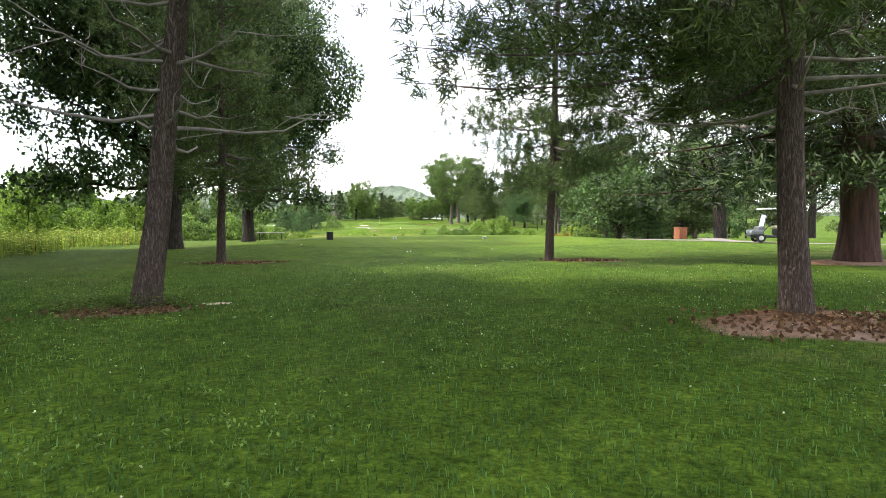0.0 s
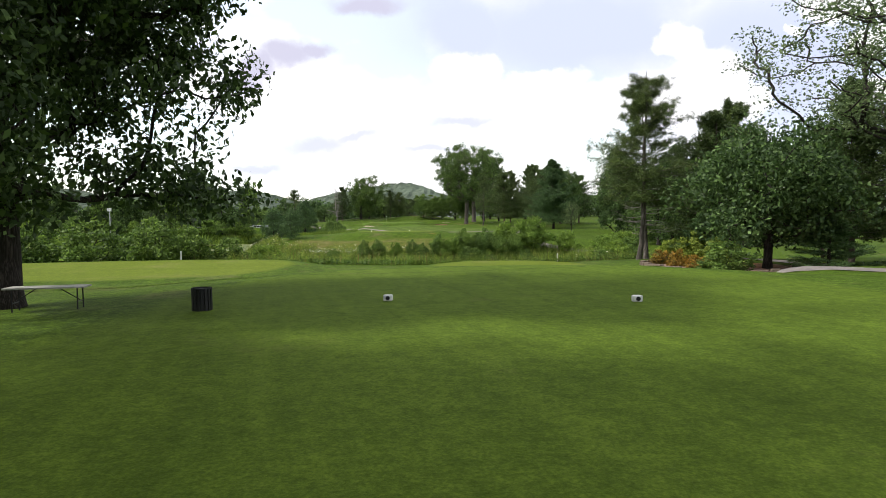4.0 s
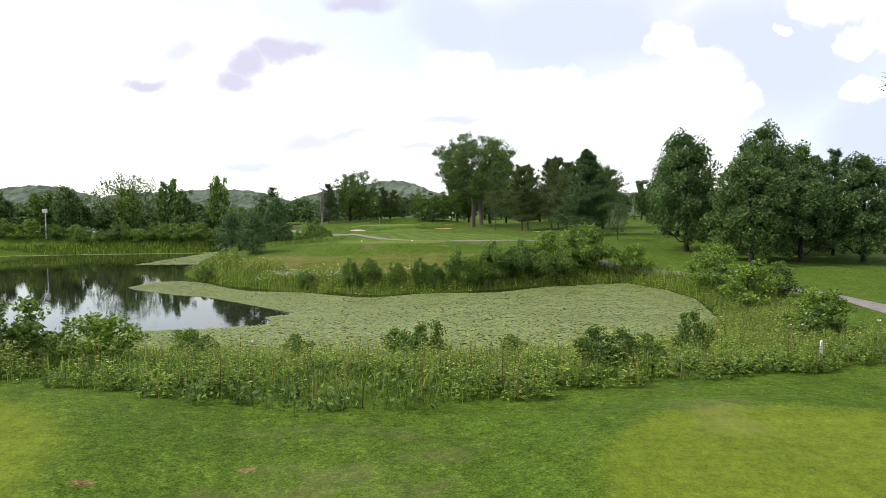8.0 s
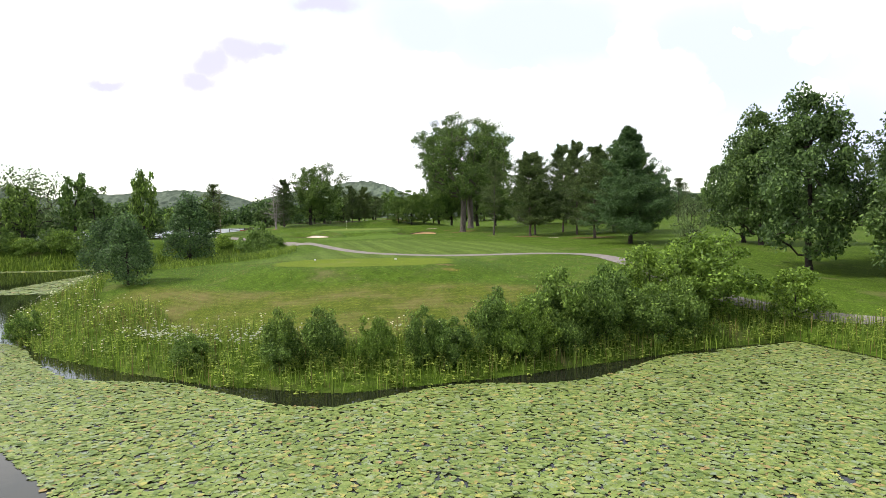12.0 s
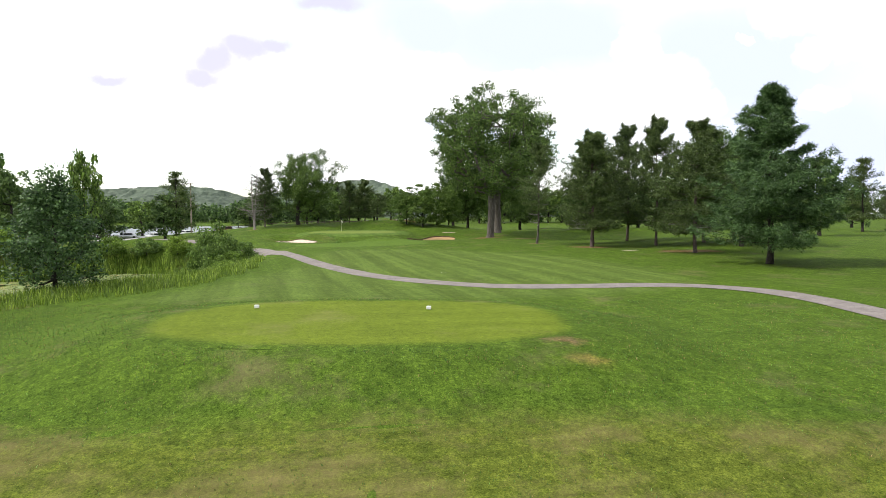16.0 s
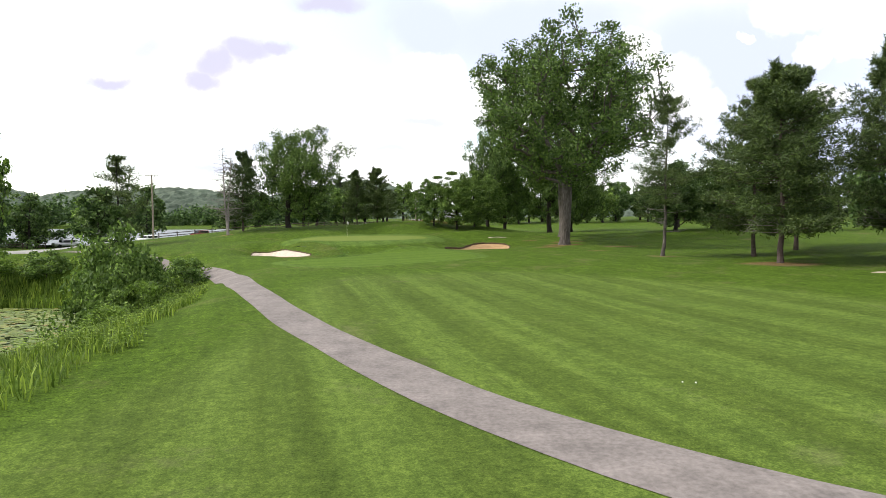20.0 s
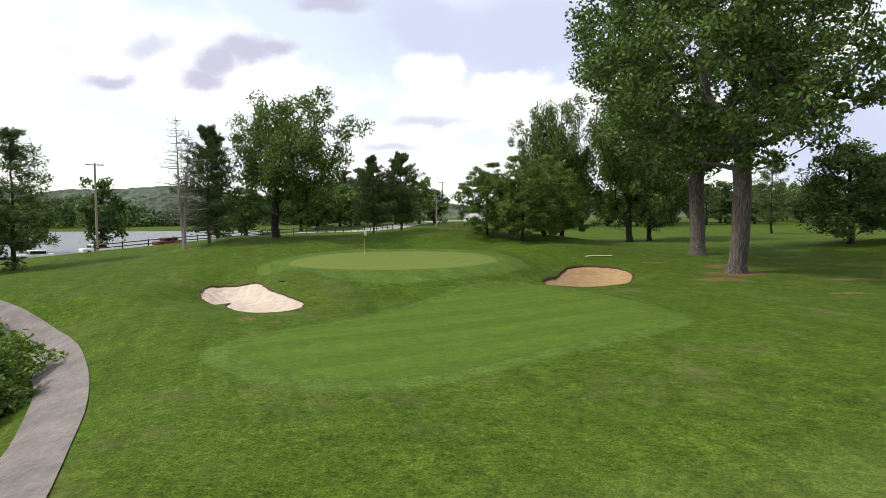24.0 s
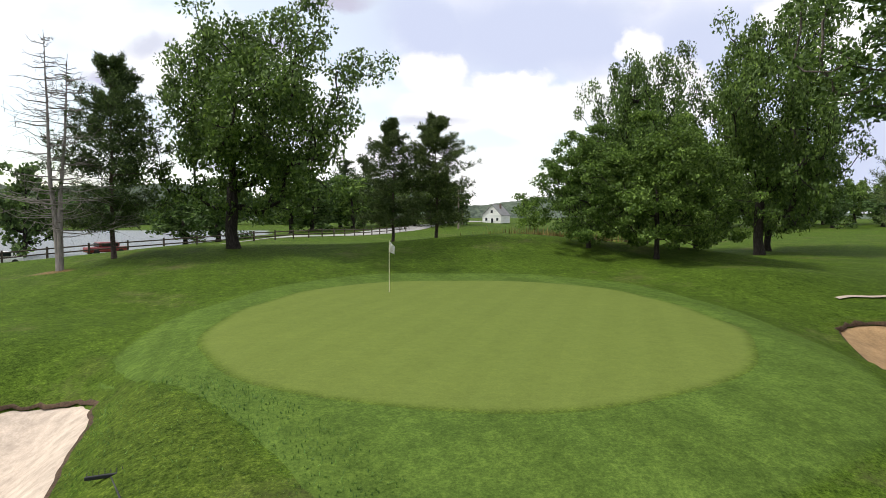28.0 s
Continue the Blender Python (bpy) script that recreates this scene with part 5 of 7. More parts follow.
# rows of trees far off
rr = random.Random(5)
SHORE_TREES = (("tree_far", -62, 220, 17.5, 3.2), ("tree_far_dark", -66, 207, 12, 3.2), ("tree_far", -72, 211, 15, 3.6), ("tree_bare", -84, 214, 17, 9.5), ("tree_far", -79, 205, 12, 3.4), ("tree_far_dark", -95, 205, 13, 4.0), ("tree_far", -104, 210, 12, 4.5), ("tree_far_dark", -112, 204, 12, 4.5), ("tree_far", -121, 210, 13, 5), ("tree_far_dark", -130, 204, 13, 5), ("tree_far", -140, 212, 13, 5), ("tree_far_dark", -88, 222, 12, 4.5), ("tree_far_dark", -50, 224, 9, 3.4),)
ROAD_TREES = (("tree_far", -72, 268, 10, 4.5), ("tree_far_dark", -88, 262, 10, 4.5), ("tree_far_dark", -67, 280, 14, 4.2), ("tree_far_dark", -100, 232, 11, 5), ("tree_far", -115, 238, 11, 5), ("tree_far_dark", -130, 232, 12, 5), ("tree_far_dark", -33, 310, 10, 5), ("tree_far_dark", -30, 316, 11, 5), ("tree_far", -27, 309, 10, 5), ("tree_far_dark", -33, 300, 9, 5), ("tree_far_dark", -44, 286, 10, 5), ("tree_far", -36, 298, 10, 5), ("tree_far_dark", -52, 296, 9, 5),)
for k, x, y, h, r in SHORE_TREES + ROAD_TREES:
    plant(k, x, y, h, r, None, "green tree on the far shore of the lake", "trees on the far shore")
plant("pine_far", -49, 226.7, 12.2, 3.4, None, "dark conical spruce on the far shore")
for i in range(34):
    x = -158 + i * 2.7 + rr.uniform(-1, 1)
    plant(rr.choice(("tree_far", "tree_far_dark")), x, rr.uniform(216, 262) + 0.1 * (x + 60), rr.uniform(7, 12), rr.uniform(3.5, 5), None, "leafy tree in the belt behind the far shore", "belt behind the far shore")
for i in range(34):
    x = -150 + i * 3.0 + rr.uniform(-0.8, 0.8)
    plant(rr.choice(("shrub", "shrub", "shrub_bright")), x, 190.0 + rr.uniform(-1, 1.5) - 0.06 * max(0, -x - 76), rr.uniform(2.4, 4.6), rr.uniform(2.0, 2.8), None, "shrub in the hedge along the far shore", "hedge along the far shore")
for i in range(62):
    x = -30 + i * 3.9 + rr.uniform(-1.5, 1.5)
    if -4 < x < 18:
        continue
    y = 322 + max(0, x) * 0.25 + rr.uniform(-12, 14)
    plant(rr.choice(("tree_far", "tree_far_dark", "tree_far_dark", "pine_far")), x, y, rr.uniform(9, 14), rr.uniform(4.2, 5.8), None, "tree in the far row beyond the course", "far row of trees")
for x, y, h, r in ((27.5, 227, 10.6, 4.6), (35, 231, 11, 4.6), (42, 236, 11, 5)):
    plant("copse", x, y, h, r, None, "dark round-crowned tree on the lawn beyond the oaks", "trees beyond the oaks")
for x, y, h in ((52, 280, 15), (43, 223, 13), (58, 230, 13), (72, 250, 12), (60, 205, 14), (75, 215, 13), (88, 235, 12), (62, 180, 13), (80, 190, 13), (60, 150, 13), (75, 160, 14), (50, 130, 14), (62, 118, 14), (48, 96, 13), (58, 82, 13), (46, 60, 13), (58, 48, 13), (52, 30, 13), (40, 24, 13)):
    plant(rr.choice(("pine_far", "tree_far_dark", "spruce_far")), x, y, h, 3.6, None, "dark tree along the neighbouring fairway", "trees along the next fairway")
for x, y, h in ((-26, 46, 6), (-32, 50, 7), (-38, 46, 8), (-44, 52, 8), (-36, 58, 5), (-52, 46, 9), (-62, 58, 10), (-74, 60, 11)):
    plant("tree_far", x, y, h, h * 0.4, None, "young leafy tree in the thicket", "thicket beside the side tee")
for x, y, h, r in ((-20.5, 32, 3.2, 1.6), (-23, 35, 3.6, 1.8), (-17.6, 38, 2.6, 1.4), (-26, 31, 3.4, 1.7), (-21, 41, 3.0, 1.7), (-29, 37, 4.0, 2.0), (-24.5, 44, 2.8, 1.8), (-33, 33, 3.8, 2.0), (-18.4, 45, 2.2, 1.4)):
    plant("shrub_bright", x, y, h, r, None, "yellow-green young bush in the rank meadow", "bushes in the meadow")


# ---- hills and far woods ----
def hill(name, cx, cy, rx, ry, h, label, seed):
    rng = np.random.default_rng(seed)
    gx, gy = np.meshgrid(np.linspace(-1.3, 1.3, 160), np.linspace(-1.3, 1.3, 60))
    ph = rng.random(8) * 6.28
    k = np.exp(-(gx ** 2 + gy ** 2) * 2.2) * (1 + 0.25 * np.sin(4 * gx + ph[0]) * np.cos(3 * gy + ph[1]) + 0.12 * np.sin(9 * gx + ph[2]))
    z = h * k - h * 0.10 + rng.random(gx.shape) * 7.0
    v = np.stack([cx + gx * rx, cy + gy * ry, z], -1).reshape(-1, 3)
    return tagged(new(name, mesh_of(name, v, grid_faces(160, 60), M_HILL)), label, "hill", kind="structure")


M_HILL = speckled("wooded_hill", (0.045, 0.07, 0.045), (0.12, 0.15, 0.105), 0.09, 0.9, 1.0, 4.0, kind="world")
hill("hill", -95, 1600, 420, 300, 92, "low wooded hill on the horizon", 1)
hill("hill", -520, 1400, 420, 300, 72, "low wooded hill on the horizon", 2)
hill("hill", -1000, 1500, 520, 300, 84, "low wooded hill on the horizon", 3)
hill("hill", 700, 1900, 900, 300, 70, "low wooded hill on the horizon", 4)


# the wooded far side of the lake
rng_w = np.random.default_rng(9)
wx = rng_w.uniform(-460, -30, 1500)
wy = 522 + rng_w.uniform(0, 60, 1500) + 0.05 * np.abs(wx + 200)
wz = ground(wx, wy) + rng_w.random(1500) ** 0.6 * (11 + 4 * np.sin(wx * 0.05) + 3 * np.sin(wx * 0.17 + 1))
n_w = 1500 * 30
pw = np.repeat(np.column_stack([wx, wy, wz]), 30, 0) + rng_w.normal(size=(n_w, 3)) * (2.2, 1.5, 1.4)
aw = rng_w.normal(size=(n_w, 3))
aw /= np.linalg.norm(aw, axis=1)[:, None]
bw = np.cross(aw, rng_w.normal(size=(n_w, 3)))
bw /= np.linalg.norm(bw, axis=1)[:, None]
vw = np.stack([pw - aw, pw + bw * 0.7, pw + aw, pw - bw * 0.7], 1).reshape(-1, 3)
tagged(new("far_wood", mesh_of("far_wood", vw, np.arange(4 * n_w).reshape(-1, 4), M_LEAF_DARK)), "dark wood along the far side of the lake", "wood", kind="stuff")


# ---- small plants and surfaces of many pieces ----
def blades(rng, xy, height, width, bend=0.35):
    """Upright grass blades, each one bent triangle pair."""
    n = len(xy)
    z = ground(xy[:, 0], xy[:, 1])
    a = rng.random(n) * 6.28
    h = height * (0.6 + 0.7 * rng.random(n))
    dx, dy = np.cos(a), np.sin(a)
    w = width * (0.7 + 0.6 * rng.random(n))
    b0 = np.stack([xy[:, 0] - dy * w, xy[:, 1] + dx * w, z - 0.01], 1)
    b1 = np.stack([xy[:, 0] + dy * w, xy[:, 1] - dx * w, z - 0.01], 1)
    lean = bend * h * rng.random(n)
    m0 = np.stack([xy[:, 0] - dy * w * 0.7 + dx * lean * 0.35, xy[:, 1] + dx * w * 0.7 + dy * lean * 0.35, z + h * 0.6], 1)
    m1 = np.stack([xy[:, 0] + dy * w * 0.7 + dx * lean * 0.35, xy[:, 1] - dx * w * 0.7 + dy * lean * 0.35, z + h * 0.6], 1)
    t = np.stack([xy[:, 0] + dx * lean, xy[:, 1] + dy * lean, z + h], 1)
    v = np.stack([b0, b1, m1, m0, t], 1).reshape(-1, 3)
    i = np.arange(n)[:, None] * 5
    f = [tuple(r) for r in (i + [0, 1, 2, 3]).tolist()] + [tuple(r) for r in (i + [3, 2, 4]).tolist()]
    return v, f


def stuff(name, v, f, material, label, category):
    return tagged(new(name, mesh_of(name, v, f, material)), label, category, kind="stuff")


def strewn(rng, n, x0, x1, y0, y1, keep):
    p = np.column_stack([rng.uniform(x0, x1, n), rng.uniform(y0, y1, n)])
    return p[keep(p[:, 0], p[:, 1])]


rng = np.random.default_rng(77)
near = strewn(rng, 150000, -9, 10, -0.8, 14, lambda x, y: (np.abs(x - 1) < 1.5 + 0.72 * (y + 2)) & (rng.random(len(x)) < 1.1 - 0.07 * y))
near = near[~((((near[:, 0] - 5.6) / 1.5) ** 2 + ((near[:, 1] - 4.7) / 1.0) ** 2 < 1) | (((near[:, 0] + 2.7) / 0.7) ** 2 + ((near[:, 1] - 6.3) / 0.42) ** 2 < 1))]
v, f = blades(rng, near, 0.042, 0.004, 0.9)
stuff("lawn_blades", v, f, M_BLADE, "short green lawn blades and clover", "grass")

turf_at = strewn(rng, 120000, -26, 16, 104, 141, lambda x, y: (poly_sd(LAKE, x, y) > 1.0) & (TEE_FAR(x, y) > 1.02) & (rng.random(len(x)) < 0.25 + 0.75 * (np.abs(x + 8) < 0.75 * (y - 100))))
turf_at = turf_at[(np.sin(turf_at[:, 0] * 0.9 + 2 * np.sin(turf_at[:, 1] * 0.5)) * np.sin(turf_at[:, 1] * 1.3 + 1) + rng.normal(size=len(turf_at)) * 0.6) > -0.2]
v, f = blades(rng, turf_at[::2], 0.05, 0.009, 1.2)
stuff("rough_tufts", v, f, M_BLADE, "uneven tufts of mown rough on the mound above the pond", "grass")
v, f = blades(rng, turf_at[1::4], 0.05, 0.008, 1.4)
stuff("dry_tufts", v, f, M_REED_DRY, "dry straw-coloured blades in the mown rough", "grass")

# reeds and weeds on the banks
def bank(x, y):
    sd = poly_sd(LAKE, x, y)
    near_side = (y < 100) & (sd > -0.3) & (y > np.interp(x, (-48, -24, -14.4, -10, -7, -5, -3, -1, 1, 3.6, 6, 8, 18), (64, 66.4, 64.9, 62.8, 61.8, 61.5, 61.7, 62.4, 63.7, 64.7, 65.1, 65.3, 68)) + 0.25 * np.sin(x * 2.3)) & (x < 17) | (y < 100) & (x >= 11) & (sd > -0.3) & (sd < 4.5)
    rim_x = np.interp(y, (138, 142, 148, 159, 175, 190), (-27, -23.5, -19.8, -18.9, -21.6, -26.2)) + 0.3 * np.sin(y * 1.1)
    far_side = (y >= 100) & (sd > -0.4) & (x > -38) & np.where((y > 138) & (x < -15), x < rim_x, sd < 5.0 + 1.0 * np.sin(x * 0.8))
    return near_side | far_side


def spikes(rng, xy, height, per, leaf, girth):
    """Upright weeds: leaves set all the way up a stem."""
    n = len(xy)
    h = height * (0.55 + 0.7 * rng.random(n))
    z = ground(xy[:, 0], xy[:, 1])
    t = rng.random((n, per))
    lean = rng.normal(size=(n, 2)) * 0.10
    c = np.stack([xy[:, :1] + lean[:, :1] * h[:, None] * t, xy[:, 1:] + lean[:, 1:] * h[:, None] * t, z[:, None] + h[:, None] * (0.06 + 0.94 * t)], -1)
    a = rng.random((n, per)) * 6.28
    out = np.stack([np.cos(a), np.sin(a), 0.25 + 0 * a], -1)
    side = np.stack([-np.sin(a), np.cos(a), 0 * a], -1)
    s = (leaf * (1.1 - 0.6 * t) * (0.7 + 0.6 * rng.random((n, per))))[..., None]
    c = c + out * girth * rng.random((n, per, 1))
    v_ = np.stack([c, c + out * s * 0.5 + side * s * 0.26, c + out * s - np.array([0, 0, 0.3]) * s, c + out * s * 0.5 - side * s * 0.26], 2).reshape(-1, 3)
    return v_, np.arange(4 * n * per).reshape(-1, 4)


p1 = strewn(rng, 170000, -48, 26, 61, 100, bank)
patch = np.sin(p1[:, 0] * 0.55 + 1.7 * np.sin(p1[:, 1] * 0.31)) * np.sin(p1[:, 1] * 0.63 + 0.8 * np.sin(p1[:, 0] * 0.4)) + rng.normal(size=len(p1)) * 0.28
dryer = smooth(5, 15, p1[:, 0]) * 0.9 + rng.normal(size=len(p1)) * 0.3
rank, leafy_, brown_ = p1[patch < 0.35], p1[patch > -0.25], p1[(dryer > 0.45) | (patch > 0.95)]
v, f = blades(rng, rank[::2], 0.62, 0.010, 0.7)
stuff("bank_weeds", v, f, M_REED, "tall rank grass on the near pond bank", "reeds")
v, f = blades(rng, brown_[::3], 0.5, 0.009, 0.9)
stuff("brown_grass", v, f, M_REED_DRY, "browned thin grass among the weeds of the near bank", "grass")
q1 = leafy_[::6]
q1 = q1[q1[:, 1] > 62.6]
v, f = spikes(rng, q1[::2], 0.8, 24, 0.135, 0.06)
stuff("leafy_weeds", v, f, M_LEAF_WEED, "yellow-green goldenrod on the near bank", "weeds")
v, f = spikes(rng, q1[1::2], 0.62, 22, 0.15, 0.09)
stuff("leafy_weeds", v, f, M_LEAF_BRIGHT, "green broad-leaved weeds on the near bank", "weeds")
q2 = p1[3::20]
v, f = leaves(rng, np.column_stack([q2, ground(q2[:, 0], q2[:, 1]) + 0.2]), np.full(len(q2), 0.4), 22, 0.075, 0.5)
stuff("low_weeds", v, f, M_LEAF, "low leafy weeds along the mown edge", "weeds")
p2 = strewn(rng, 190000, -38, 24, 100, 200, bank)
low_ = p2[(p2[:, 1] < 187) & (p2[:, 1] > 138) & (p2[:, 0] < -15)]
v, f = blades(rng, low_, 0.42, 0.02, 0.8)
stuff("bank_weeds", v, f, M_REED, "knee-high reeds along the mown edge of the inlet", "reeds")
weed_ = low_[low_[:, 1] > 160][::8]
v, f = spikes(rng, weed_, 0.7, 18, 0.17, 0.12)
stuff("leafy_weeds", v, f, M_LEAF_BRIGHT, "leafy green weeds between the inlet and the path", "weeds")
p2 = p2[(p2[:, 1] <= 138) | (p2[:, 0] >= -15)]
v, f = blades(rng, p2[::2], 0.9, 0.02, 0.5)
stuff("bank_weeds", v, f, M_REED, "tall reeds round the far pond bank", "reeds")
q3 = p2[1::11]
v, f = spikes(rng, q3, 1.0, 15, 0.24, 0.08)
stuff("leafy_weeds", v, f, M_LEAF_WEED, "leafy weeds on the far pond bank", "weeds")
p3 = np.concatenate([p1[5::40], p2[5::12]])
v, f = blades(rng, p3, 1.0, 0.014, 0.4)
stuff("dry_stalks", v, f, M_REED_DRY, "brown dry stalks among the reeds", "reeds")
p4 = np.concatenate([p1[::5200], p2[(p2[:, 0] < 0) & (p2[:, 1] > 112)][::26]])
c4 = np.column_stack([p4, ground(p4[:, 0], p4[:, 1]) + 1.05])
v, f = leaves(rng, c4, np.full(len(c4), 0.06), 12, 0.03, 0.35)
stuff("wild_blooms", v, f, M_BLOOM, "white wild carrot blooms among the reeds", "flowers")
q5 = p1[7::130]
v, f = spikes(rng, q5[q5[:, 1] > 65], 1.45, 46, 0.17, 0.10)
stuff("tall_weeds", v, f, M_LEAF_WEED, "single tall leafy stems above the bank weeds", "weeds")
# reeds along the far shores
p7 = strewn(rng, 60000, -150, -30, 184, 204, lambda x, y: (poly_sd(LAKE, x, y) > -0.6) & (poly_sd(LAKE, x, y) < 2.5))
v, f = blades(rng, p7, 0.9, 0.05, 0.5)
stuff("bank_weeds", v, f, M_REED, "reeds along the far shore of the inlet", "reeds")
# wild carrot along the top of the peninsula's bank
p12 = np.column_stack([rng.uniform(-22, 8, 900), np.zeros(900)])
p12[:, 1] = np.interp(p12[:, 0], (-22, -14, -4, 4, 8), (116.5, 112.6, 111.6, 114.2, 116.6)) + rng.normal(size=900) * 0.45
p12 = p12[np.sin(p12[:, 0] * 0.9) + np.sin(p12[:, 0] * 0.37 + 1) + rng.normal(size=900) * 0.5 > 0.1]
v, f = leaves(rng, np.column_stack([p12, ground(p12[:, 0], p12[:, 1]) + rng.uniform(0.6, 1.0, len(p12))]), np.full(len(p12), 0.06), 10, 0.036, 0.3)
stuff("wild_blooms", v, f, M_BLOOM, "white wild carrot blooms along the top of the bank", "flowers")


# rank meadow beside the first lawn
def meadow(x, y):
    return (x < -13.2 - 0.36 * np.maximum(0, y - 30) + 0.5 * np.sin(y * 0.7)) & (y > 18 + 0.2 * (x + 13))


p13 = strewn(rng, 40000, -48, -12, 17, 46, meadow)
v, f = blades(rng, p13[::2], 0.6, 0.014, 0.7)
stuff("meadow_grass", v, f, M_REED, "tall rank meadow grass beside the lawn", "grass")
v, f = spikes(rng, p13[1::14], 0.85, 13, 0.22, 0.07)
stuff("meadow_weeds", v, f, M_LEAF_WEED, "yellow-green weeds in the meadow beside the lawn", "weeds")
v, f = blades(rng, p13[3::12], 0.7, 0.012, 0.5)
stuff("dry_stalks", v, f, M_REED_DRY, "dry brown stalks in the meadow beside the lawn", "weeds")
# bark chips in the mulch rings
chips = np.concatenate([np.column_stack([rng.normal(cx, rx, k), rng.normal(cy, ry, k)]) for cx, cy, rx, ry, k in ((5.6, 4.7, 0.75, 0.48, 700), (-2.7, 6.3, 0.4, 0.25, 350), (5.3, 15.5, 0.55, 0.3, 500), (-4.2, 16.0, 0.55, 0.28, 450))])
v, f = leaves(rng, np.column_stack([chips, ground(chips[:, 0], chips[:, 1]) + 0.03]), np.full(len(chips), 0.02), 2, 0.035, 0.5)
stuff("bark_chips", v, f, M_RUST, "brown bark chips strewn in the mulch rings", "mulch")
# clover blooms on the first lawn
p8 = strewn(rng, 420, -8, 10, 0.5, 16, lambda x, y: np.abs(x - 1) < 1.5 + 0.7 * (y + 1))
c8 = np.column_stack([p8, ground(p8[:, 0], p8[:, 1]) + 0.05])
v, f = leaves(rng, c8, np.full(len(c8), 0.007), 8, 0.006, 0.8)
stuff("clover_blooms", v, f, M_BLOOM, "white clover blooms in the lawn", "flowers")
# weeds at a pine's foot and clover leaves
p9 = np.column_stack([rng.normal(-3.0, 0.45, 260), rng.normal(6.75, 0.3, 260)])
v, f = spikes(rng, p9, 0.22, 14, 0.06, 0.02)
stuff("foot_weeds", v, f, M_LEAF, "weeds growing round a pine's foot", "weeds")
p10 = strewn(rng, 5200, -8, 9, 0.3, 9, lambda x, y: (np.abs(x - 1) < 1.5 + 0.7 * (y + 2)) & (np.sin(x * 1.3 + 2) * np.sin(y * 1.1) > 0.05))
v, f = leaves(rng, np.column_stack([p10, ground(p10[:, 0], p10[:, 1]) + 0.045]), np.full(len(p10), 0.05), 7, 0.013, 0.3)
stuff("clover", v, f, M_LEAF, "patches of clover in the lawn", "clover")
# long grass on the mound by the bunker and ragged lips
lipL = strewn(rng, 60000, -29, -16, 196, 215, lambda x, y: ((poly_sd(BUNKER_L[::2], x, y) > 0.03) & (poly_sd(BUNKER_L[::2], x, y) < 0.22)) | ((rng.random(len(x)) < 0.55) & (np.exp(-(((x + 19.4 + 0.55 * (y - 203)) / 2.6) ** 2 + ((y - 203) / 6.5) ** 2)) > 0.4) & (poly_sd(BUNKER_L[::2], x, y) > 0.05)))
v, f = blades(rng, lipL, 0.06, 0.008, 1.5)
stuff("mound_grass", v, f, M_BLADE, "shaggy grass on the mound and bunker lip", "grass")
lipR = strewn(rng, 30000, -6.5, 5, 207, 223, lambda x, y: (poly_sd(BUNKER_R[::2], x, y) > 0.03) & (poly_sd(BUNKER_R[::2], x, y) < 0.2))
v, f = blades(rng, lipR, 0.11, 0.012, 0.9)
stuff("lip_grass", v, f, M_BLADE, "ragged grass lip round the brown bunker", "grass")

# lily pads
OPEN_WATER = closed_curve([(-60, 124), (-42, 122), (-34.6, 114.0), (-27.7, 108.5), (-24.2, 106.4), (-20.9, 103.4), (-17.9, 100.4), (-15.6, 98.0), (-13.6, 95.8), (-14.8, 94.9), (-15.4, 94.0), (-14.4, 92.3), (-14.8, 91.0), (-16.8, 90.2), (-24, 89.2), (-60, 88)])


def pads_here(x, y):
    lane = np.abs(y - 80.9 - 0.02 * x - 0.035 * np.maximum(0, x) ** 1.7) < 1.1 + 0.3 * np.sin(x)
    open_ = poly_sd(OPEN_WATER[::2], x, y) < 0
    rim = (y > 100) & (y < 128) & (poly_sd(LAKE, x, y) > -1.4 - 0.8 * np.sin(x * 0.5)) & (x < 12)
    strait = (x < -33) & (y > 122) & (y < 150)
    return (poly_sd(LAKE, x, y) < -0.5) & ~open_ & ~rim & ~strait & (~lane | (rng.random(np.shape(x)) < 0.06))


def pad_mesh(pts, size):
    n = len(pts)
    k = 5
    a = np.linspace(0.25, 6.03, k)[None] + rng.random((n, 1)) * 6.28
    s = size * (0.55 + 0.75 * rng.random((n, 1)))
    tilt = rng.normal(size=(n, 2)) * 0.02
    lift_ = np.where(rng.random(n) < 0.12, rng.random(n) * 0.045, 0.0) + 0.008 + rng.random(n) * 0.012
    x, y = np.cos(a) * s, np.sin(a) * s
    z = WATER_Z + lift_[:, None] + x * tilt[:, :1] + y * tilt[:, 1:] + 0.006
    rim_v = np.stack([pts[:, :1] + x, pts[:, 1:] + y, z], -1)
    mid = np.stack([pts[:, 0], pts[:, 1], WATER_Z + lift_], -1)[:, None]
    v_ = np.concatenate([mid, rim_v], 1).reshape(-1, 3)
    base = (np.arange(n) * (k + 1))[:, None]
    f_ = np.concatenate([base + [[0, i + 1, i + 2]] for i in range(k - 1)], 0)
    return v_, f_


pp = strewn(rng, 270000, -36, 21, 79, 132, pads_here)
v, f = pad_mesh(pp, 0.112)
stuff("lily_pads", v, f, M_PAD, "crowded pale green lily pads floating on the pond", "lily pads")
pp = strewn(rng, 16000, -52, -30, 140, 199, pads_here)
v, f = pad_mesh(pp, 0.26)
stuff("lily_pads", v, f, M_PAD, "pale green lily pads in the inlet", "lily pads")
pp = strewn(rng, 9000, -150, -44, 172, 190, lambda x, y: (poly_sd(LAKE, x, y) < -0.4) & (poly_sd(LAKE, x, y) > -4.0))
v, f = pad_mesh(pp, 0.4)
stuff("lily_pads", v, f, M_PAD, "lily pads along the far shore", "lily pads")

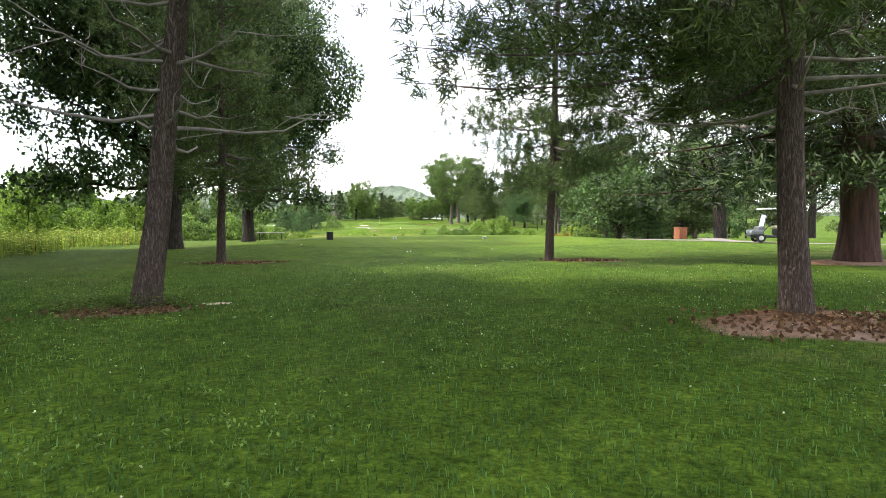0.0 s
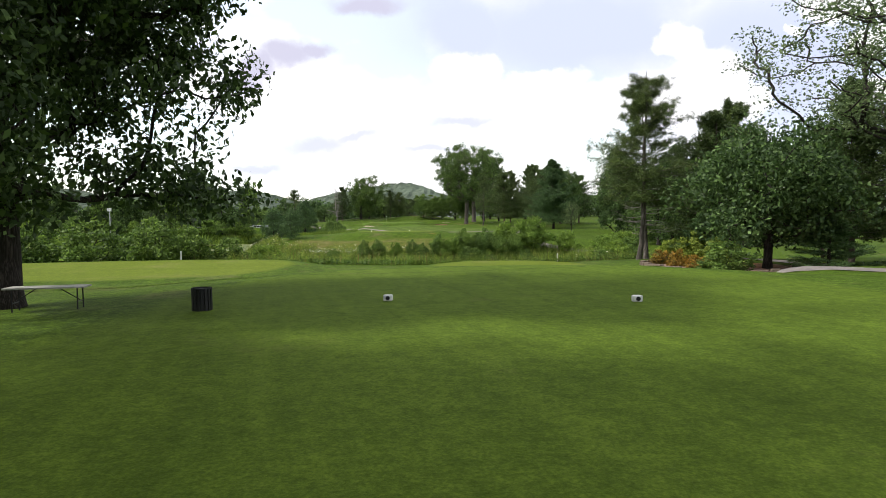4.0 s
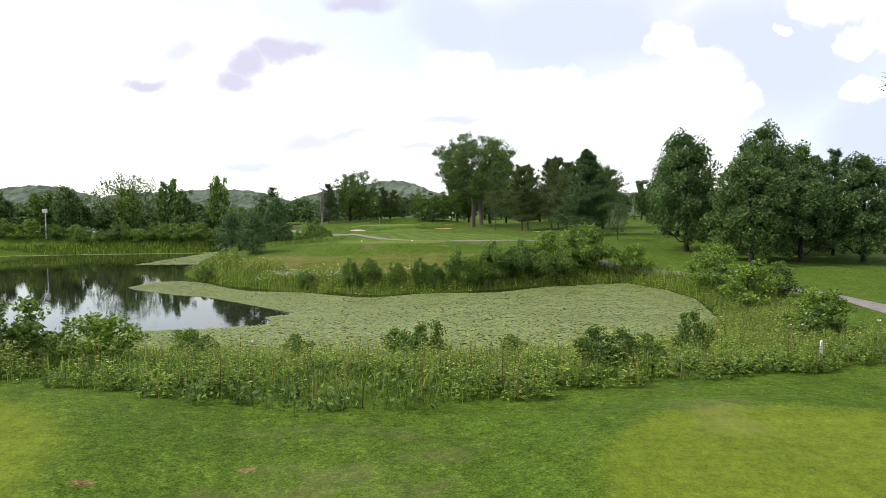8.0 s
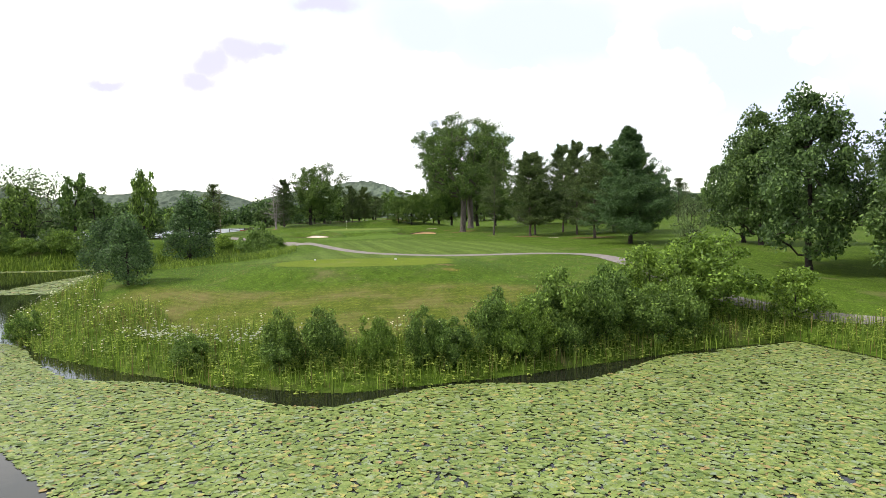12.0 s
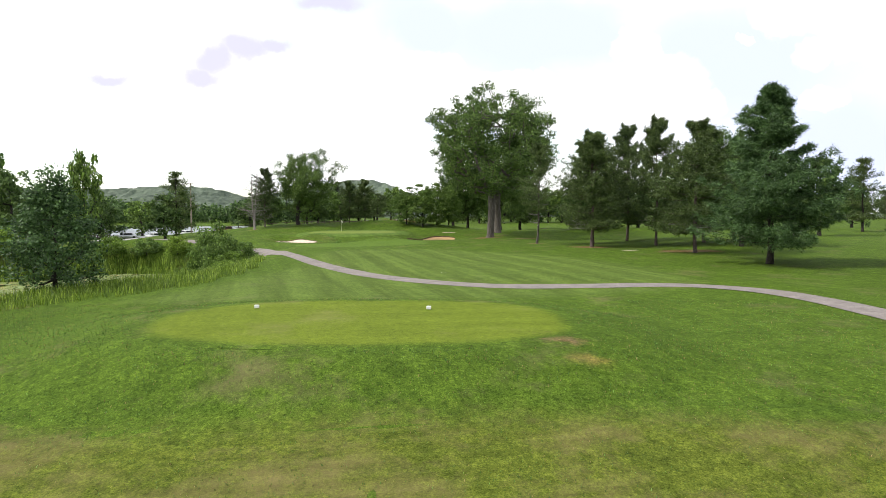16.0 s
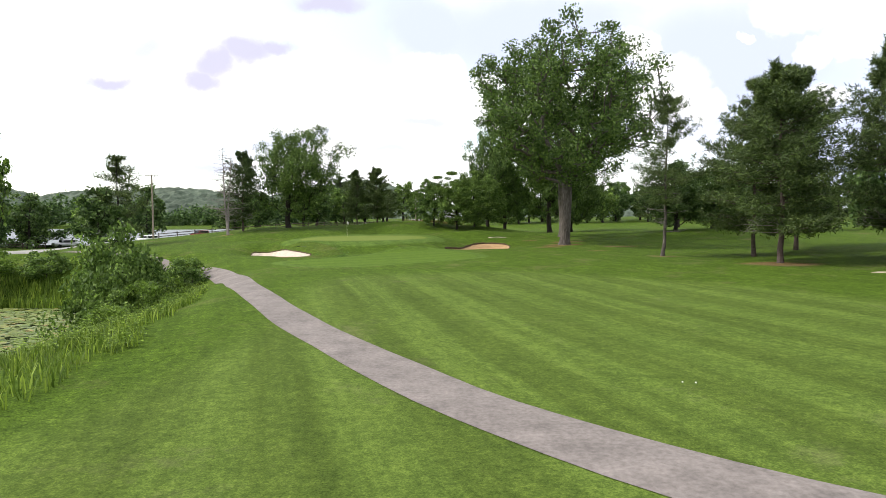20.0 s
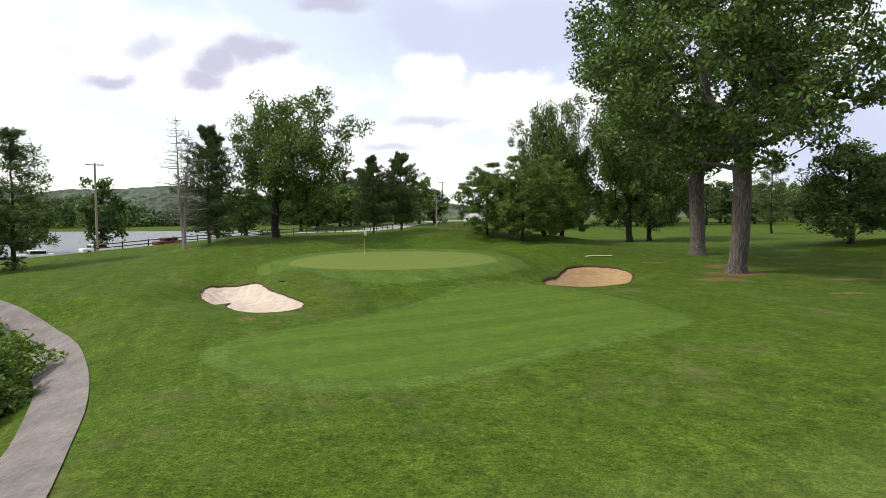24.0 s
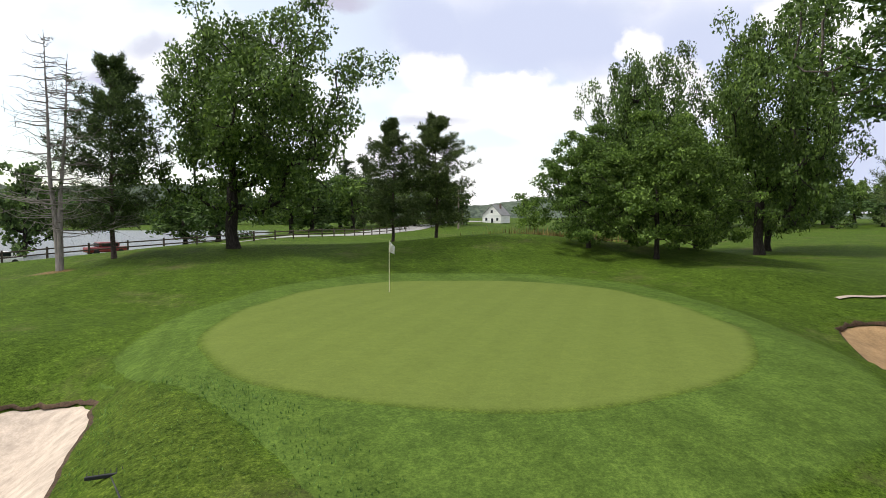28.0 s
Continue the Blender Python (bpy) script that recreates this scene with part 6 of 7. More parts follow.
pf = np.column_stack([rng.normal(-7.0, 2.0, 5000), rng.normal(241.5, 1.8, 5000)])
v, f = blades(rng, pf, 0.5, 0.02, 0.5)
stuff("dry_stalks", v, f, M_REED_DRY, "tall dry grass standing behind the green", "grass")


# ---- things ----
def box(bm, sx, sy, sz, at=(0, 0, 0), bevel=0.0, rot=None):
    """A block with its base centre at a place, edges rounded."""
    m = Matrix.Translation((at[0], at[1], at[2] + sz / 2))
    if rot is not None:
        m = m @ rot
    r = bmesh.ops.create_cube(bm, size=1.0, matrix=m @ Matrix.Diagonal((sx, sy, sz, 1)))
    if bevel:
        es = list({e for v in r["verts"] for e in v.link_edges})
        bmesh.ops.bevel(bm, geom=es, offset=bevel, segments=2, affect="EDGES", profile=0.5)


def rod(bm, r1, r2, length, m, sides=12):
    """A round bar along z from its base at the pose m."""
    bmesh.ops.create_cone(bm, cap_ends=True, segments=sides, radius1=r1, radius2=r2, depth=length, matrix=m @ Matrix.Translation((0, 0, length / 2)))


def bar(bm, a, b, r, sides=8, r2=None):
    """A round bar between two points."""
    a, b = Vector(a), Vector(b)
    rod(bm, r, r if r2 is None else r2, (b - a).length, Matrix.Translation(a) @ (b - a).to_track_quat("Z", "Y").to_matrix().to_4x4(), sides)


def bm_new():
    return bmesh.new()


def shape(name, maker, material, parent, label="", **kw):
    bm = bmesh.new()
    maker(bm, **kw)
    return part(name, bm, material, parent, label)


def put(ob, x, y, turn=0.0, up=0.0):
    ob.matrix_basis = Matrix.Translation((x, y, gz(x, y) + up)) @ Matrix.Rotation(radians(turn), 4, "Z")
    return ob


P_WHITE = plain("white_paint", (0.78, 0.78, 0.76), 0.5)
P_BLACK = plain("black_plastic", (0.018, 0.019, 0.022), 0.5)
P_DARK = plain("dark_iron", (0.035, 0.035, 0.037), 0.5, 0.6)
P_GREYWOOD = speckled("weathered_plank", (0.30, 0.29, 0.27), (0.52, 0.50, 0.47), 12.0, 0.85, 0.4, 0.01, (0.2, 1, 1))
P_REDWOOD = speckled("red_stained_wood", (0.17, 0.058, 0.028), (0.3, 0.112, 0.058), 12.0, 0.8, 0.4, 0.01, (1, 1, 0.2))
P_FENCE = speckled("fence_wood", (0.035, 0.028, 0.022), (0.11, 0.085, 0.065), 10.0, 0.9, 0.6, 0.01, (0.3, 1, 1))
P_POLE = speckled("pole_wood", (0.20, 0.16, 0.12), (0.36, 0.30, 0.24), 10.0, 0.9, 0.5, 0.01, (1, 1, 0.1))
P_STONE = speckled("edging_stone", (0.095, 0.068, 0.05), (0.2, 0.155, 0.12), 10.0, 0.9, 0.6, 0.02)
P_ROOF = speckled("grey_shingle", (0.20, 0.20, 0.20), (0.34, 0.33, 0.32), 6.0, 0.9, 0.4, 0.02)
P_SIDING = speckled("white_siding", (0.68, 0.68, 0.66), (0.8, 0.8, 0.78), 3.0, 0.7, 0.2, 0.01, (0.2, 0.2, 6))
P_GLASS = plain("dark_window_glass", (0.02, 0.025, 0.03), 0.06)
P_SEAT = plain("cream_vinyl", (0.62, 0.54, 0.42), 0.5)
P_RUBBER = plain("tyre_rubber", (0.02, 0.02, 0.02), 0.8)
P_STEEL = plain("painted_steel", (0.5, 0.5, 0.52), 0.4, 0.7)
P_SCREEN = plain("pale_windscreen", (0.42, 0.47, 0.52), 0.12)


# tee markers: white blocks, those of the back tee with a dark round emblem
def tee_marker(x, y, label, emblem):
    m = tagged(new("tee_marker"), label, "tee marker", "tee markers")
    shape("block", lambda bm: box(bm, 0.19, 0.15, 0.13, (0, 0, 0), 0.022), P_WHITE, m)
    if emblem:
        shape("emblem", lambda bm: rod(bm, 0.045, 0.045, 0.006, Matrix.Translation((0, -0.074, 0.066)) @ Matrix.Rotation(radians(90), 4, "X"), 18), P_BLACK, m, "small dark round emblem")
    shape("spike", lambda bm: rod(bm, 0.006, 0.002, 0.12, Matrix.Translation((0, 0, 0.004)) @ Matrix.Rotation(radians(180), 4, "X"), 8), P_STEEL, m)
    return put(m, x, y, (x * 37) % 14 - 7, 0.03)


for x, y, w in ((-1.0, 33.85, "back"), (4.06, 33.3, "back"), (1.09, 52.95, "forward"), (6.1, 53.8, "forward"), (-12.95, 134.7, "raised"), (-5.92, 133.95, "raised")):
    tee_marker(x, y, f"white block tee marker{' with dark emblem' if w == 'back' else ''} on the {w} tee", w == "back")

# the black litter bin with ribbed sides
b_ = tagged(new("litter_bin"), "low black ribbed litter bin standing on the tee", "litter bin")
shape("liner", lambda bm: rod(bm, 0.165, 0.165, 0.42, Matrix.Identity(4), 24), P_BLACK, b_)
for i in range(16):
    a = i * math.pi / 8
    shape("slat", lambda bm: box(bm, 0.05, 0.022, 0.43, (0.178 * math.cos(a), 0.178 * math.sin(a), 0), 0.005, Matrix.Rotation(a + math.pi / 2, 4, "Z")), P_DARK, b_)
shape("rim", lambda bm: bmesh.ops.create_cone(bm, cap_ends=False, segments=24, radius1=0.195, radius2=0.195, depth=0.03, matrix=Matrix.Translation((0, 0, 0.43))), P_BLACK, b_)
put(b_, -4.5, 32.8, 0, 0.02)

# the bench under the maple
b_ = tagged(new("bench"), "grey plank bench on black folding legs under the maple", "bench")
for i in range(4):
    shape("plank", lambda bm: box(bm, 1.5, 0.105, 0.035, (0, -0.18 + 0.12 * i, 0.46), 0.006), P_GREYWOOD, b_)
for sx in (-0.6, 0.6):
    for sy in (-0.17, 0.17):
        shape("leg", lambda bm: bar(bm, (sx, sy, 0), (sx, sy * 0.9, 0.46), 0.014), P_DARK, b_)
    shape("brace", lambda bm: bar(bm, (sx, 0, 0.2), (sx * 0.35, 0, 0.455), 0.01), P_DARK, b_)
    shape("crossbar", lambda bm: bar(bm, (sx, -0.17, 0.18), (sx, 0.17, 0.18), 0.01), P_DARK, b_)
put(b_, -7.95, 33.55, 12)

# the red slatted litter box beside the path
b_ = tagged(new("litter_box"), "red-brown slatted wooden litter box beside the cart path", "litter box")
for i in range(6):
    for sx, sy, t in ((0, -0.38, 0), (0, 0.38, 0), (-0.38, 0, 90), (0.38, 0, 90)):
        o = -0.3 + 0.12 * i
        shape("slat", lambda bm: box(bm, 0.11, 0.03, 0.88, (sx + (o if t == 0 else 0), sy + (o if t else 0), 0.02), 0.006, Matrix.Rotation(radians(t), 4, "Z")), P_REDWOOD, b_)
for sx in (-0.36, 0.36):
    for sy in (-0.36, 0.36):
        shape("corner_post", lambda bm: box(bm, 0.07, 0.07, 0.92, (sx, sy, 0), 0.008), P_REDWOOD, b_)
shape("lid", lambda bm: box(bm, 0.86, 0.86, 0.05, (0, 0, 0.92), 0.012), P_REDWOOD, b_)
shape("opening", lambda bm: box(bm, 0.34, 0.34, 0.012, (0, 0, 0.968), 0.003), P_BLACK, b_)
put(b_, 20.4, 46.4, 14)
b_.scale = (0.88, 0.88, 0.92)


# white marker posts
def post(x, y, h):
    p = tagged(new("marker_post"), "short white hazard post at the edge of the bank", "post", "hazard posts")
    shape("shaft", lambda bm: box(bm, 0.07, 0.07, h, (0, 0, -0.1), 0.012), P_WHITE, p)
    shape("cap", lambda bm: rod(bm, 0.04, 0.012, 0.05, Matrix.Translation((0, 0, h - 0.102)), 4), P_WHITE, p)
    return put(p, x, y)


post(-17.5, 62.6, 0.75)
post(8.6, 66.6, 0.8)
post(-31, 62.0, 0.75)


# the golf cart
def golf_cart():
    c = tagged(new("golf_cart"), "golf cart with a dark body, pale windscreen and flat white roof", "golf cart")
    pw = P_WHITE
    shape("chassis", lambda bm: box(bm, 2.1, 1.0, 0.14, (0, 0, 0.24), 0.04), P_BLACK, c)
    shape("front_cowl", lambda bm: (box(bm, 0.62, 1.08, 0.30, (-0.86, 0, 0.36), 0.09), box(bm, 0.34, 1.0, 0.26, (-0.66, 0, 0.58), 0.08)), plain("dark_cowl", (0.10, 0.105, 0.115), 0.35), c, "dark rounded front cowl")
    shape("bumper", lambda bm: box(bm, 0.10, 1.02, 0.12, (-1.18, 0, 0.3), 0.03), P_BLACK, c)
    for sy in (-0.36, 0.36):
        shape("headlight", lambda bm: rod(bm, 0.06, 0.07, 0.05, Matrix.Translation((-1.16, sy, 0.55)) @ Matrix.Rotation(radians(-90), 4, "Y"), 14), P_SCREEN, c, "pale round headlight")
        for sx in (-0.72, 0.74):
            w = shape("wheel", lambda bm: None, P_RUBBER, c)
            bm = bmesh.new()
            rod(bm, 0.23, 0.23, 0.17, Matrix.Translation((sx, sy * 1.35 - 0.085, 0.23)) @ Matrix.Rotation(radians(-90), 4, "X"), 22)
            bmesh.ops.bevel(bm, geom=[e for e in bm.edges if len(e.link_faces) == 2 and any(len(q.verts) > 4 for q in e.link_faces)], offset=0.035, segments=2, affect="EDGES")
            bm.to_mesh(w.data)
            bm.free()
            shape("rim", lambda bm: rod(bm, 0.12, 0.12, 0.184, Matrix.Translation((sx, sy * 1.35 - 0.092, 0.23)) @ Matrix.Rotation(radians(-90), 4, "X"), 16), P_STEEL, w)
    shape("rear_body", lambda bm: box(bm, 0.95, 1.06, 0.34, (0.55, 0, 0.38), 0.08), plain("dark_blue_body", (0.02, 0.024, 0.035), 0.35), c)
    shape("bag_rack", lambda bm: (bar(bm, (1.02, -0.4, 0.6), (1.02, -0.4, 1.05), 0.02), bar(bm, (1.02, 0.4, 0.6), (1.02, 0.4, 1.05), 0.02), bar(bm, (1.02, -0.4, 1.03), (1.02, 0.4, 1.03), 0.02), box(bm, 0.3, 0.9, 0.05, (1.0, 0, 0.5), 0.01)), P_BLACK, c)
    shape("seat", lambda bm: box(bm, 0.5, 1.0, 0.14, (0.26, 0, 0.72), 0.05), P_SEAT, c, "tan padded seat")
    shape("backrest", lambda bm: box(bm, 0.12, 1.0, 0.38, (0.56, 0, 0.86), 0.05, Matrix.Rotation(radians(12), 4, "Y")), P_SEAT, c, "tan padded backrest")
    shape("windscreen", lambda bm: box(bm, 0.012, 0.96, 0.62, (-0.5, 0, 0.84), 0.004, Matrix.Rotation(radians(14), 4, "Y")), P_SCREEN, c, "pale windscreen")
    shape("roof", lambda bm: box(bm, 1.62, 1.12, 0.07, (0.12, 0, 1.72), 0.03), pw, c, "flat white roof")
    for sy in (-0.48, 0.48):
        shape("front_strut", lambda bm: bar(bm, (-0.6, sy, 0.72), (-0.42, sy, 1.74), 0.018), P_BLACK, c)
        shape("rear_strut", lambda bm: bar(bm, (0.78, sy, 0.66), (0.72, sy, 1.74), 0.018), P_BLACK, c)
    shape("steering_wheel", lambda bm: rod(bm, 0.16, 0.16, 0.02, Matrix.Translation((-0.2, -0.24, 0.94)) @ Matrix.Rotation(radians(-50), 4, "Y"), 18), P_BLACK, c)
    shape("steering_column", lambda bm: bar(bm, (-0.45, -0.24, 0.66), (-0.2, -0.24, 0.94), 0.02), P_BLACK, c)
    for sy, col in ((-0.24, plain("red_bag", (0.35, 0.09, 0.07))), (0.22, P_BLACK)):
        shape("golf_bag", lambda bm: rod(bm, 0.12, 0.15, 0.85, Matrix.Translation((1.06, sy, 0.55)) @ Matrix.Rotation(radians(8), 4, "Y"), 14), col, c)
    return c


cart_ = put(golf_cart(), 20.9, 34.2, -12, 0.06)
cart_.scale = (1.1, 1.1, 1.1)

# the stone-edged flower bed
disc_sheet("flower_bed", closed_curve([(13.4, 60.0), (12.2, 57.6), (12.5, 53), (14.0, 49.8), (17, 48.8), (21, 50), (22, 55), (19, 60), (15, 62)]), M_MULCHBED, 0.10, "brown mulch flower bed inside a stone edge", "flower bed", 10, 0.15)
edge_line = open_curve([(13.4, 59.8), (12.3, 58.6), (12.0, 57), (12.3, 53.2), (13.8, 49.7), (16.9, 48.6), (20.5, 49.6)], 0.42)
wall_ = tagged(new("bed_edging"), "low curved edging of pale stones round the bed", "edging")
stone_meshes = []
for k in range(4):
    bm = bmesh.new()
    box(bm, 0.40, 0.24, 0.24 + 0.02 * k, (0, 0, 0), 0.03)
    for q in bm.verts:
        q.co += Vector(noise.noise_vector(q.co * 7 + Vector((k, 0, 0)))) * 0.016
    me_ = bpy.data.meshes.new("stone")
    bm.to_mesh(me_)
    bm.free()
    me_.materials.append(P_STONE)
    stone_meshes.append(me_)
for i in range(len(edge_line) - 1):
    p, q = edge_line[i], edge_line[i + 1]
    st = part("stone", stone_meshes[i % 4], P_STONE, wall_)
    c = (p + q) / 2
    st.matrix_basis = Matrix.Translation((c[0], c[1], gz(c[0], c[1]) - 0.05)) @ Matrix.Rotation(math.atan2(q[1] - p[1], q[0] - p[0]), 4, "Z")
proto("bed_orange", broadleaf("flowering_shrub", "low orange and yellow flowering shrub in the bed", 51, 1.0, 0.75, 0.05, 40, 60, 0.05, 0.03, M_ORANGE, M_BARK_DARK, 0.3, category="shrub"), 1.0, 0.75)
proto("bed_grass", broadleaf("tall_perennial", "tall light green perennial in the bed", 52, 2.2, 1.1, 0.05, 60, 80, 0.08, 0.03, M_LEAF_WEED, M_BARK_DARK, 0.3, 0.3, category="plant"), 2.2, 1.1)
for x, y, h in ((13.1, 57.6, 1.0), (13.4, 55.8, 1.1), (13.7, 53.8, 0.9), (13.9, 58.9, 0.8)):
    plant("bed_orange", x, y, h, 0.8, group="flowers in the bed")
for x, y, h in ((14.8, 56.8, 2.2), (15.2, 54.6, 2.0), (14.4, 59.4, 1.6)):
    plant("bed_grass", x, y, h, 1.1, group="flowers in the bed")
plant("shrub", 14.2, 51.6, 1.7, 1.5, None, "dark clipped shrub in the flower bed")

# the flag
fl = tagged(new("flagstick"), "slim pale flagstick with a hanging white flag in the hole", "flagstick")
shape("pole", lambda bm: rod(bm, 0.016, 0.011, 2.2, Matrix.Translation((0, 0, -0.1)), 10), plain("pale_yellow_pole", (0.75, 0.72, 0.5), 0.4), fl)
bm = bmesh.new()
cols = 7
vs = [[bm.verts.new((0.012 + 0.20 * i / cols, 0.035 * math.sin(i * 1.3 + j), 2.06 - 0.42 * j / 6 * (1 - 0.25 * i / cols) - 0.20 * i / cols)) for i in range(cols + 1)] for j in range(7)]
for j in range(6):
    for i in range(cols):
        bm.faces.new((vs[j][i], vs[j][i + 1], vs[j + 1][i + 1], vs[j + 1][i]))
bmesh.ops.solidify(bm, geom=bm.faces[:], thickness=0.004)
part("flag", bm, P_WHITE, fl, "white cloth flag")
shape("cup", lambda bm: bmesh.ops.create_cone(bm, cap_ends=True, segments=20, radius1=0.054, radius2=0.054, depth=0.004, matrix=Matrix.Translation((0, 0, 0.042))), P_BLACK, fl)
put(fl, -18.1, 221.3)

# rail fence along the road
def fence(line, group, label, high=1.0, step=3.0):
    f_ = tagged(new("rail_fence"), label, "fence", group)
    c = open_curve(line, 0.5)
    d = np.concatenate([[0], np.cumsum(np.linalg.norm(np.diff(c, axis=0), axis=1))])
    n = int(d[-1] / step)
    pts = [(float(np.interp(i * step, d, c[:, 0])), float(np.interp(i * step, d, c[:, 1]))) for i in range(n + 1)]
    pbm = bmesh.new()
    box(pbm, 0.13, 0.13, high + 0.3, (0, 0, -0.3), 0.015)
    pme = bpy.data.meshes.new("post")
    pbm.to_mesh(pme)
    pbm.free()
    pme.materials.append(P_FENCE)
    for i, (x, y) in enumerate(pts):
        o = part("post", pme, P_FENCE, f_)
        o.matrix_basis = Matrix.Translation((x, y, gz(x, y))) @ Matrix.Rotation(0.3 * math.sin(i * 2.1), 4, "Z")
        if i < n:
            x2, y2 = pts[i + 1]
            for h in (0.42, 0.82):
                shape("rail", lambda bm: bar(bm, (x, y, gz(x, y) + h), (x2, y2, gz(x2, y2) + h + 0.02 * math.sin(i * 3.0)), 0.055, 6), P_FENCE, f_)
    return f_


fence([(-50, 243), (-45, 248), (-41, 251.5), (-37, 255), (-33.6, 258), (-29.5, 265), (-25.5, 275), (-21, 288), (-17, 300)], "road fences", "dark split-rail fence between the course and the road")
fence([(-86, 233), (-76, 238.5), (-66, 245)], "road fences", "dark split-rail fence beyond the road")


# utility poles
def utility_pole(x, y, h, arms, label):
    p = tagged(new("utility_pole"), label, "utility pole")
    shape("pole", lambda bm: rod(bm, 0.17, 0.11, h + 0.3, Matrix.Translation((0, 0, -0.3)), 12), P_POLE, p)
    for k in range(arms):
        z = h - 0.3 - 1.1 * k
        arm = shape("crossarm", lambda bm: box(bm, 2.2, 0.1, 0.12, (0, -0.15, z), 0.01), P_POLE, p)
        for sx in (-0.95, -0.45, 0.45, 0.95):
            shape("insulator", lambda bm: rod(bm, 0.05, 0.03, 0.16, Matrix.Translation((sx, -0.15, z + 0.12)), 8), P_WHITE, arm)
        for s in (-1, 1):
            shape("brace", lambda bm: bar(bm, (s * 0.6, -0.15, z), (0, -0.14, z - 0.5), 0.02), P_STEEL, p)
    return put(p, x, y, 20)


utility_pole(-56, 256, 12.2, 1, "tall wooden utility pole beside the road")
utility_pole(-7.8, 311, 7.2, 2, "short wooden utility pole with two crossarms")
utility_pole(-5.0, 335, 11.0, 1, "wooden utility pole beyond the dry field")
lp = tagged(new("service_pole"), "grey service pole with white meter boxes on the shore", "pole")
shape("pole", lambda bm: rod(bm, 0.14, 0.10, 7.0, Matrix.Translation((0, 0, -0.3)), 12), P_STEEL, lp)
for sx in (-0.3, 0.3):
    shape("meter_box", lambda bm: box(bm, 0.45, 0.4, 0.8, (sx, -0.2, 5.8), 0.04), P_WHITE, lp)
put(lp, -90, 189)

# the white gabled house
ho = tagged(new("house"), "white gabled house with a grey shingle roof", "house")
hw, hl, hh, rise = 8.0, 11.0, 3.2, 4.2
bm = bmesh.new()
a = [bm.verts.new(p) for p in ((-hw / 2, 0, 0), (hw / 2, 0, 0), (hw / 2, 0, hh), (0, 0, hh + rise), (-hw / 2, 0, hh))]
b = [bm.verts.new((v.co.x, hl, v.co.z)) for v in a]
bm.faces.new(a), bm.faces.new(b[::-1])
for i in range(5):
    if i not in (2, 3):
        bm.faces.new((a[i], b[i], b[(i + 1) % 5], a[(i + 1) % 5]))
part("wall", bm, P_SIDING, ho)
for s in (-1, 1):
    an = math.atan2(rise, hw / 2)
    ln = math.hypot(rise, hw / 2) + 0.5
    shape("roof", lambda bm: box(bm, ln, hl + 0.9, 0.2, (s * (hw / 4 + 0.1), hl / 2, hh + rise / 2 - 0.05), 0.02, Matrix.Rotation(s * an, 4, "Y")), P_ROOF, ho)
for x, z, w_, h_ in ((-2.3, 0.9, 1.1, 1.4), (0.2, 0.0, 1.1, 2.1), (2.4, 0.9, 1.1, 1.4), (0, 4.0, 1.2, 1.4)):
    w = shape("door" if z == 0 else "window", lambda bm: box(bm, w_, 0.1, h_, (x, -0.02, z), 0.01), P_WHITE, ho)
    shape("pane", lambda bm: box(bm, w_ * 0.8, 0.05, h_ * 0.84, (x, -0.07, z + h_ * 0.08), 0.005), P_GLASS, w)
shape("chimney", lambda bm: box(bm, 0.7, 0.7, 2.0, (1.6, 6, 6.0), 0.02), P_STONE, ho)
put(ho, 6.0, 366, -28, -0.1)
ho.scale = (0.68, 0.68, 0.68)
plant("shrub_bright", 9.4, 330, 7.5, 4.0, None, "bright yellow-green tree beside the white house")


# parked cars by the lake
def car(x, y, turn, paint, label):
    c = tagged(new("car"), label, "car", "cars parked by the lake")
    shape("body", lambda bm: (box(bm, 4.3, 1.75, 0.62, (0, 0, 0.28), 0.16)), paint, c)
    cab = shape("cabin", lambda bm: box(bm, 2.3, 1.55, 0.58, (0.15, 0, 0.86), 0.2), paint, c)
    for sy in (-0.78, 0.78):
        shape("side_window", lambda bm: box(bm, 1.8, 0.03, 0.36, (0.15, sy, 0.96), 0.01), P_GLASS, cab)
        for sx in (-1.35, 1.35):
            shape("wheel", lambda bm: rod(bm, 0.32, 0.32, 0.2, Matrix.Translation((sx, sy - 0.1, 0.32)) @ Matrix.Rotation(radians(-90), 4, "X"), 18), P_RUBBER, c)
    for sx in (-1.0, 1.28):
        shape("windscreen", lambda bm: box(bm, 0.05, 1.3, 0.36, (sx, 0, 0.96), 0.01), P_GLASS, cab)
    return put(c, x, y, turn)


